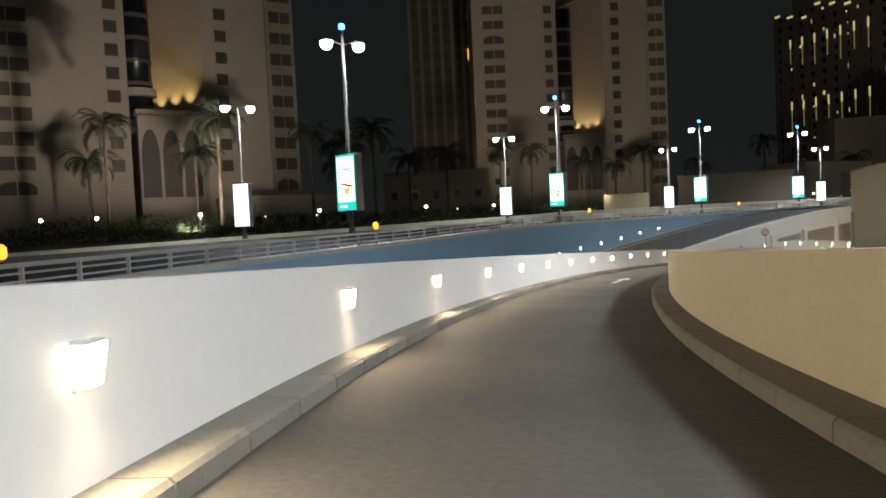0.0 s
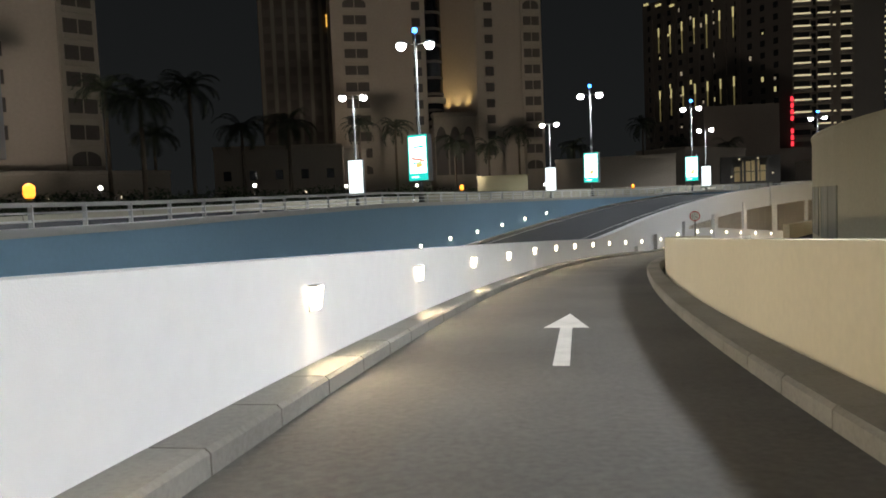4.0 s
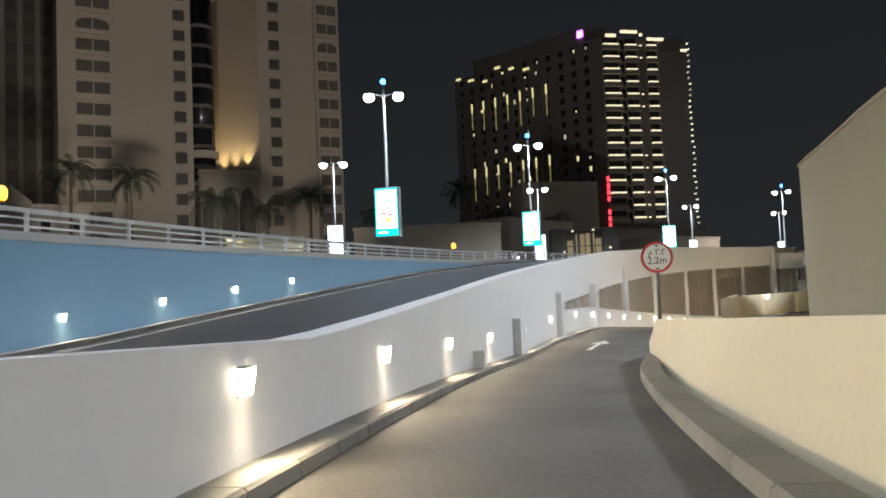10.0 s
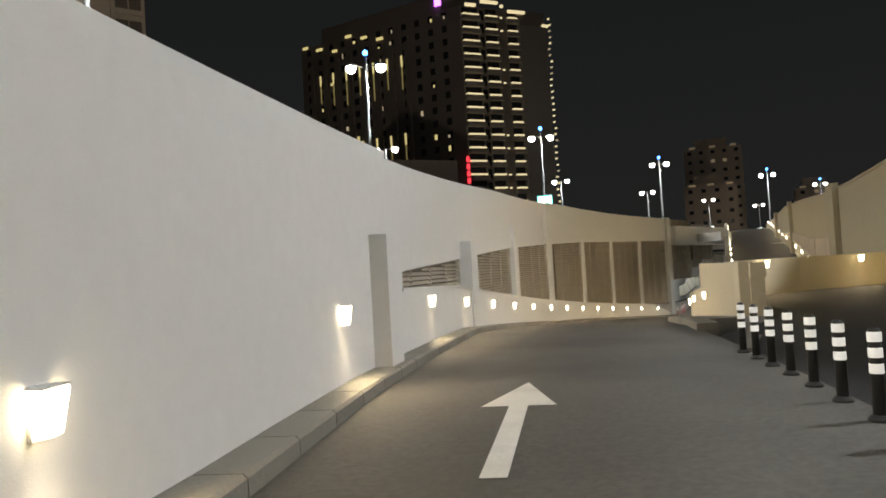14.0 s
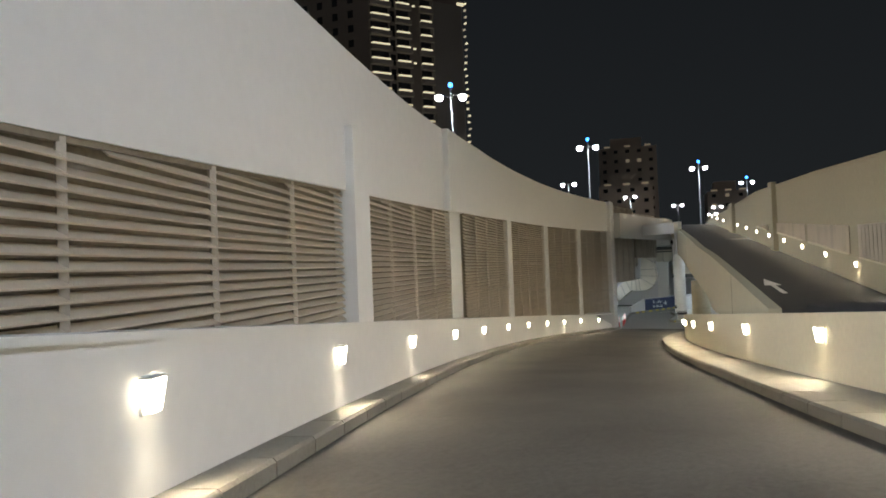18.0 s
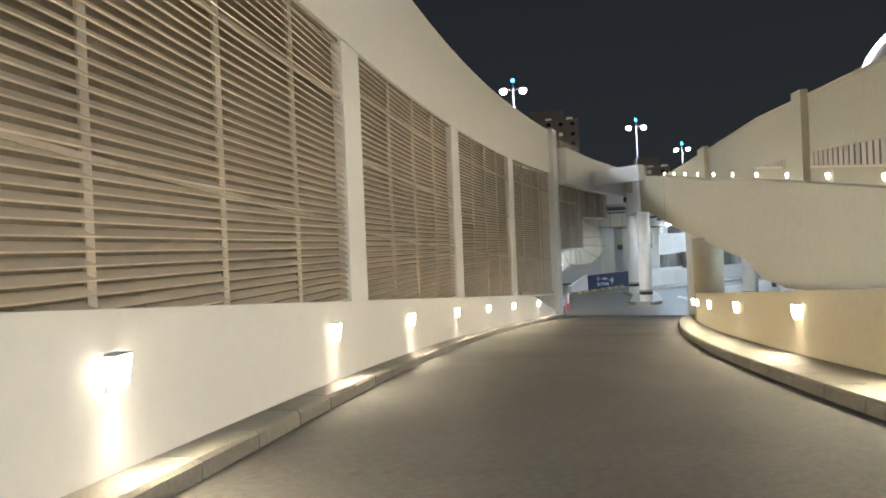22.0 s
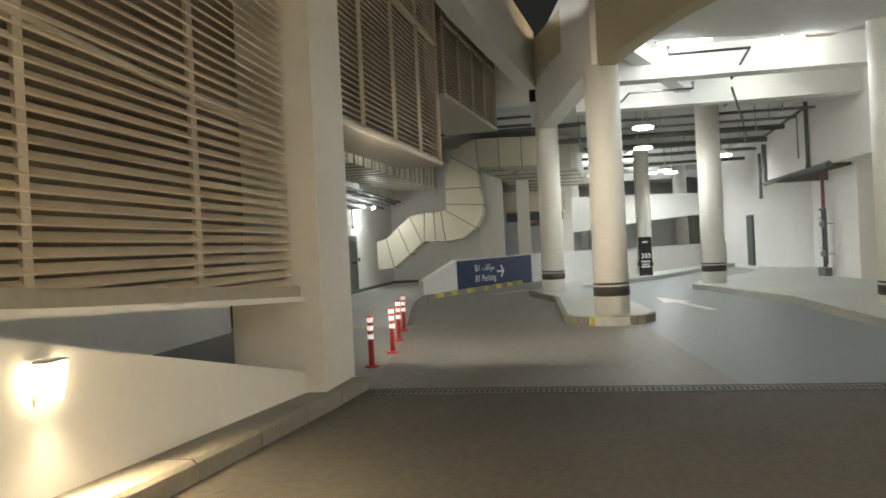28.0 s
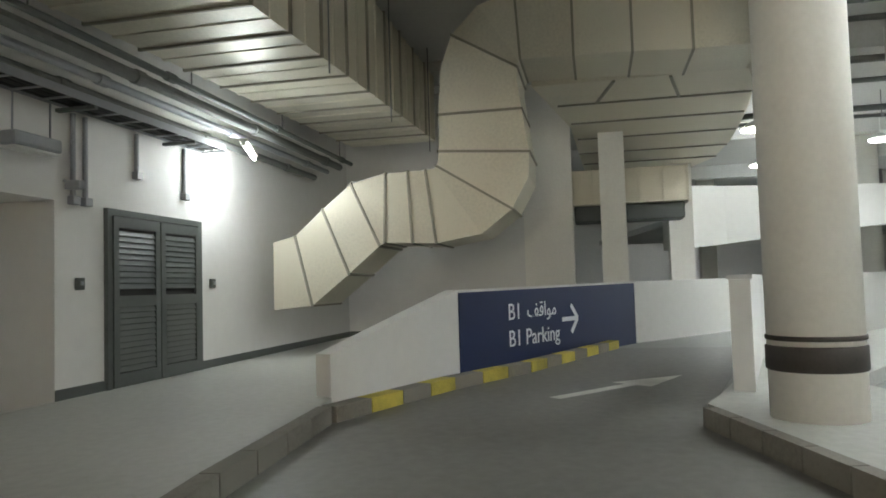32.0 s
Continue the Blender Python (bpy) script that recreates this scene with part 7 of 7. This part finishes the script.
# ---- bollards before the median's nose ----
def bollard():
    ob = thing("bollard", (0, 0, 0), 0, "black plastic bollard with three white reflective bands", "bollard", "bollards on the nose")
    part("base", lathe(bmesh.new(), [(0.085, 0), (0.085, 0.02), (0.055, 0.05)], 16), BLACKRUBBER, ob)
    part("post", lathe(bmesh.new(), [(0.048, 0.05), (0.044, 0.68), (0.04, 0.70), (0.02, 0.71)], 16), BLACKRUBBER, ob, "", True)
    for z in (0.36, 0.48, 0.60):
        part("reflector_band", lathe(bmesh.new(), [(0.0475, z), (0.051, z + 0.004), (0.051, z + 0.071), (0.0475, z + 0.075)], 16), REFLECT, ob, "white reflective band")
    return ob


BOL = bollard()
bollard_x = lerp([(0, 38.0), (8, 33.33), (9, 32.86)])
bollard_y = lerp([(0, 70.36), (8, 66.07), (9, 65.46)])
for k in range(10):
    s = 17.6 - 0.1725 * k
    m = pose(bollard_x(k), bollard_y(k), road_z(s), 0, 0, turn_at(s))
    if k == 0:
        BOL.matrix_world = m
    else:
        copy_thing(BOL, m)

# ---- round height-limit sign ----
SIGNRED = material("red_sign_rim", (0.55, 0.03, 0.03), 0.4, vary=0.08, scale=6.0)
SIGNDISC = material("white_sign_disc", (0.80, 0.80, 0.78), 0.4, vary=0.05, scale=5.0)
hs = thing("height_sign", (26.98, 59.5, road_z(14.1) + 1.12), face_turn((26.98, 59.5), (20.5, 51.0)), "round white height limit sign with red rim on a pole", "road sign")
zc = 0.07 - (road_z(14.1) + 1.12)
part("pole", lathe(bmesh.new(), [(0.035, 0), (0.035, zc + 0.25)], 12), POLE, hs, "", True)


def disc(bm, radius, y0, y1, z, sides=40):
    return tube(bm, [((0, y0, z), radius, radius, (1, 0, 0), (0, 0, 1)), ((0, y1, z), radius, radius, (1, 0, 0), (0, 0, 1))], sides)


part("rim", disc(bmesh.new(), 0.31, -0.06, -0.04, zc), SIGNRED, hs, "red rim of the sign")
plate = part("disc", disc(bmesh.new(), 0.26, -0.066, -0.061, zc), SIGNDISC, hs, "white sign face")
tsign = Matrix.Rotation(math.pi / 2, 4, "X")
letters("2.2m", 0.19, Vector((0, -0.067, zc - 0.13)), tsign, BLACKRUBBER, plate, "lettering", "CENTER")
letters("\uFEE1 \u0662.\u0662", 0.17, Vector((0, -0.067, zc + 0.05)), tsign, BLACKRUBBER, plate, "lettering", "CENTER")
for sg in (1, -1):
    bm = bmesh.new()
    bm.faces.new([bm.verts.new(p) for p in ((-0.05, -0.068, zc + sg * 0.245), (0.05, -0.068, zc + sg * 0.245), (0, -0.068, zc + sg * 0.205))])
    part("arrow_mark", bm, BLACKRUBBER, plate, "small black triangle")

# ---- orange warning lamps on the railing ----
ORANGEGLOW = material("orange_lamp_lens", (1, 0.4, 0.05), emit=2.2, glow=(1.0, 0.33, 0.03), vary=0)
for s in (2.68, 7.2, 14.24, 21.3):
    w = thing("warning_lamp", spot(s, BLUE_N - 0.25, rail_base(s) + 0.685), 0, "orange warning lamp clamped on the white handrail", "warning lamp", "warning lamps")
    part("foot", box(bmesh.new(), (-0.08, -0.06, 0), (0.08, 0.06, 0.05), 0.01), BLACKRUBBER, w)
    part("stem", lathe(bmesh.new(), [(0.07, 0.05), (0.07, 0.12)], 10), YELLOWPAINT, w, "", True)
    part("lens", lathe(bmesh.new(), [(0.10, 0.12), (0.15, 0.2), (0.15, 0.42), (0.08, 0.5), (0.01, 0.52)], 14), ORANGEGLOW, w, "glowing orange lens", True)


# ---- palms ----
def palm(height, seed):
    """A date palm: ringed tapered trunk and a crown of drooping fronds with single leaflets."""
    rnd = random.Random(seed)
    ob = thing("palm_tree", (0, 0, 0), 0, "tall date palm with a ringed trunk and drooping fronds", "palm tree", "palm trees")
    prof = []
    for k in range(24):
        z = height * k / 23
        prof.append((0.26 - 0.09 * k / 23 + (0.025 if k % 2 else 0.0), z))
    part("trunk", lathe(bmesh.new(), prof, 10), TRUNK, ob, "", True)
    verts, faces = [], []
    for f in range(30):
        az = 2 * math.pi * f / 30 * 7.0 + rnd.uniform(-0.15, 0.15)
        rise = rnd.uniform(-0.35, 1.15)
        length = rnd.uniform(3.6, 5.2)
        d = Vector((math.cos(az), math.sin(az), 0))
        side = Vector((-d.y, d.x, 0))
        p = Vector((0, 0, height))
        pts = [p]
        for k in range(12):
            ang = rise - 1.9 * (k / 11) ** 1.4
            p = p + (d * math.cos(ang) + Vector((0, 0, math.sin(ang)))) * length / 12
            pts.append(p)
        for k in range(1, 12):
            wl = 1.0 * math.sin(math.pi * (0.15 + 0.8 * k / 12)) * rnd.uniform(0.8, 1.15)
            for sg in (-1, 1):
                for h in (0.0, 0.5):
                    a = pts[k].lerp(pts[k + 1], h)
                    b = pts[k].lerp(pts[k + 1], h + 0.4)
                    t = a + side * sg * wl * 0.8 + (pts[k + 1] - pts[k]).normalized() * wl * 0.5 + Vector((0, 0, -0.28 * wl + rnd.uniform(-0.08, 0.08)))
                    i = len(verts)
                    verts += [tuple(a), tuple(b), tuple(t)]
                    faces.append((i, i + 1, i + 2))
            i = len(verts)
            verts += [tuple(pts[k - 1] + side * 0.03), tuple(pts[k - 1] - side * 0.03), tuple(pts[k] - side * 0.025), tuple(pts[k] + side * 0.025)]
            faces.append((i, i + 1, i + 2, i + 3))
    mesh = bpy.data.meshes.new("crown")
    mesh.from_pydata(verts, [], faces)
    link("crown", mesh, LEAF, ob, "crown of drooping green fronds")
    return ob


PALMS = [palm(11.0, 3), palm(14.5, 8)]
used = set()
for i, (x, y, k) in enumerate(((-41.7, 89.7, 1), (-27, 88, 1), (-19.2, 107.8, 1), (-9.7, 106.8, 1), (-5.0, 117.8, 0), (-17.7, 125.5, 0), (1.2, 113.4, 0), (19.8, 153.4, 1), (12.7, 148.5, 1), (48.5, 169.0, 1), (38.4, 156.0, 0), (-48, 98, 0), (-33, 97, 0), (60, 166, 0), (30, 148, 0), (72, 158, 1), (84, 166, 0), (-12, 92, 0), (100, 172, 0))):
    m = pose(x, y, GROUND_Z, 0, 0, 47 * i)
    if k not in used:
        PALMS[k].matrix_world = m
        used.add(k)
    else:
        copy_thing(PALMS[k], m)


# ---- low villas and walls behind the street ----
VILLAWALL = material("villa_sand_render", (0.36, 0.31, 0.25), 0.9, vary=0.12, scale=0.4)


def villa(a, b, height, depth, label, glazed=True):
    turn, w = facade_frame(a, b)
    ob = thing("villa", (a[0], a[1], GROUND_Z), turn, label, "villa", "low villas")
    bm = bmesh.new()
    box(bm, (0, 0, 0), (w, depth, height))
    part("wall", bm, VILLAWALL, ob)
    part("parapet", box(bmesh.new(), (-0.15, -0.15, height), (w + 0.15, depth + 0.15, height + 0.5), 0.05), VILLAWALL, ob)
    win = one_mesh("window", (-0.55, -0.05, -0.7), (0.55, 0.04, 0.7))
    rim = bmesh.new()
    for lo, hi in (((-0.68, -0.12, -0.84), (0.68, 0, -0.7)), ((-0.68, -0.12, 0.7), (0.68, 0, 0.84)), ((-0.68, -0.12, -0.7), (-0.55, 0, 0.7)), ((0.55, -0.12, -0.7), (0.68, 0, 0.7))):
        box(rim, lo, hi)
    rim_mesh = bpy.data.meshes.new("window_frame")
    rim.to_mesh(rim_mesh)
    rim.free()
    n, fl = max(2, int(w / 3.4)), max(1, int(height / 3.4)) if glazed else 0
    for f in range(fl):
        for k in range(n):
            q = link("window", win, WINDOW, ob)
            q.location = (w * (k + 0.5) / n, -0.01, 1.9 + 3.3 * f)
            link("window_frame", rim_mesh, VILLAWALL, q)
    for k in range(2 if glazed else 0):
        part("wall_light", lathe(bmesh.new(), [(0.1, 0), (0.14, 0.1), (0.12, 0.26), (0.03, 0.3)], 10, (w * (0.3 + 0.4 * k), -0.16, 2.4)), STRIP, ob, "small glowing wall light")
    return ob


villa((-10.0, 127.0), (8.5, 126.0), 9.0, 12, "sand-coloured three-storey villa behind palms")
villa((-34.0, 112.0), (-15.0, 121.0), 5.5, 8, "low sand-coloured villa with small windows")
villa((4.0, 156.0), (14.5, 157.5), 11.0, 12, "sand-coloured villa block with dark windows")
villa((50.0, 150.0), (70.0, 141.0), 7.0, 9, "low plain sand-coloured building beside the street", False)
villa((78.0, 152.0), (98.0, 162.0), 9.0, 12, "low plain sand-coloured hall under the lit tower", False)
villa((118.0, 160.0), (138.0, 164.0), 6.0, 10, "low plain sand-coloured block beside the street", False)

# ---- hedges: thousands of small leaves along the street ----
def hedge(points, wide, high, count, seed):
    rnd = random.Random(seed)
    verts, faces = [], []
    for _ in range(count):
        k = rnd.randrange(len(points) - 1)
        f = rnd.random()
        x, y = (points[k][j] + (points[k + 1][j] - points[k][j]) * f for j in (0, 1))
        lump = 0.75 + 0.25 * math.sin(x * 1.3) * math.cos(y * 0.9)
        c = Vector((x + rnd.gauss(0, wide / 3), y + rnd.gauss(0, wide / 3), GROUND_Z + high * lump * rnd.random() ** 0.6))
        a, t = rnd.uniform(0, 6.28), rnd.uniform(-0.9, 0.9)
        u = Vector((math.cos(a), math.sin(a), t)) * 0.22
        w = Vector((-math.sin(a), math.cos(a), rnd.uniform(-0.6, 0.6))) * 0.11
        i = len(verts)
        verts += [tuple(c - u), tuple(c - w), tuple(c + u), tuple(c + w)]
        faces.append((i, i + 1, i + 2, i + 3))
    mesh = bpy.data.meshes.new("hedge")
    mesh.from_pydata(verts, [], faces)
    return tagged(link("hedge", mesh, HEDGE), "dark green hedge along the upper street", "hedge", "", "stuff")


hedge([(-60, 66), (-34, 78), (-12, 88), (6, 101), (26, 122), (46, 138), (70, 150), (100, 158)], 2.2, 1.7, 16000, 5)
hedge([(-50, 84), (-28, 96), (-6, 108), (12, 124), (34, 146)], 4.0, 3.2, 12000, 9)


# ---- far towers and their lights ----
FARWIN = material("dim_far_window", (1.0, 0.8, 0.5), emit=0.07, glow=(1.0, 0.80, 0.52), vary=0)


def far_tower(x, y, w, d, floors, turn, seed, share):
    rnd = random.Random(seed)
    ob = thing("far_tower", (x, y, GROUND_Z), turn, "distant brown tower with a few lit windows", "tower", "far towers")
    h = floors * 3.6
    part("wall", box(bmesh.new(), (-w / 2, 0, 0), (w / 2, d, h)), STONE, ob)
    part("roof_block", box(bmesh.new(), (-w * 0.3, d * 0.2, h), (w * 0.25, d * 0.8, h + 4)), STONE, ob)
    pane = one_mesh("window", (-0.7, -0.1, -0.6), (0.7, 0.05, 0.6))
    lit = one_mesh("window", (-0.7, -0.12, -0.6), (0.7, 0.05, 0.6))
    n = int(w / 3.6)
    for f in range(floors):
        for k in range(n):
            on = rnd.random() < share
            q = link("window", lit if on else pane, FARWIN if on else WINDOW, ob)
            q.location = (-w / 2 + w * (k + 0.5) / n, 0, 2.0 + 3.6 * f)
    for k in range(3):
        part("roof_light", box(bmesh.new(), (-w * 0.4 + w * 0.35 * k, -0.3, h + 0.1), (-w * 0.4 + w * 0.35 * k + 2.2, 0.3, h + 0.7)), FARWIN, ob, "dim roof light")


far_tower(275, 222, 21, 18, 11, -58, 4, 0.05)
far_tower(244, 204, 17, 14, 6, -57, 6, 0.06)
far_tower(300, 196, 14, 18, 6, -60, 12, 0.25)
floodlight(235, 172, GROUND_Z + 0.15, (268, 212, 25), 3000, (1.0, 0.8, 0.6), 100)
for i, (x, y) in enumerate(((236, 149), (262, 160), (222, 163), (250, 178), (290, 170), (205, 165))):
    copy_thing(PALE if i < 2 else LOW, pose(x, y, GROUND_Z, 0, 0, face_turn((x, y), (60, 80))))


# ---- domed building with a lit rim, far behind the ramp ----
dome = thing("domed_building", (206.0, 99.0, GROUND_Z), 0, "far sand-coloured domed building with a bright white rim", "building")
part("drum", lathe(bmesh.new(), [(17.0, 0), (17.0, 15.5), (17.4, 15.6), (17.4, 16.4), (17.0, 16.5)], 64), VILLAWALL, dome, "", True)
prof = [(17.0 * math.cos(a), 16.5 + 16.0 * math.sin(a)) for a in np.linspace(0, math.pi / 2 - 0.02, 16)]
part("dome_roof", lathe(bmesh.new(), prof, 64), VILLAWALL, dome, "", True)
RIMGLOW = material("white_roof_rim_light", (1, 1, 1), emit=5.0, glow=(0.95, 1.0, 1.0), vary=0)
side, up = Vector((0.69, -0.72, 0)), Vector((0, 0, 1))
for k in range(14):
    a0, a1 = math.pi * (0.97 - 0.40 * k / 14), math.pi * (0.97 - 0.40 * (k + 1) / 14)
    p, q = (side * 17.3 * math.cos(a) + up * (16.5 + 16.3 * math.sin(a)) for a in (a0, a1))
    part("rim_light", rod(bmesh.new(), p, q, 0.45, 6), RIMGLOW, dome, "glowing white rim tube")
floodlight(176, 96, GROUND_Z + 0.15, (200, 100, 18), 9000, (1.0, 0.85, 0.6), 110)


# ---- garden lamps among the hedges ----
def garden_lamp():
    ob = thing("garden_lamp", (0, 0, 0), 0, "low black garden lamp with a glowing white globe", "garden lamp", "garden lamps")
    part("post", lathe(bmesh.new(), [(0.07, 0), (0.05, 0.1), (0.04, 2.4)], 10), BLACKRUBBER, ob, "", True)
    part("globe", lathe(bmesh.new(), [(0.05, 2.4), (0.16, 2.46), (0.2, 2.6), (0.16, 2.75), (0.03, 2.8)], 14), GLOBE, ob, "glowing white globe", True)
    return ob


GLOBE = material("garden_lamp_globe", (1, 1, 1), emit=7.0, glow=(1.0, 0.93, 0.8), vary=0)
GL = garden_lamp()
for i, (x, y) in enumerate(((-41, 73), (-36, 74.5), (-27, 80), (-15, 88), (-2, 95), (8, 108), (18, 116), (30, 130), (44, 139), (61, 148), (80, 153), (96, 158))):
    m = pose(x, y, GROUND_Z, 0, 0, 0)
    if i == 0:
        GL.matrix_world = m
    else:
        copy_thing(GL, m)
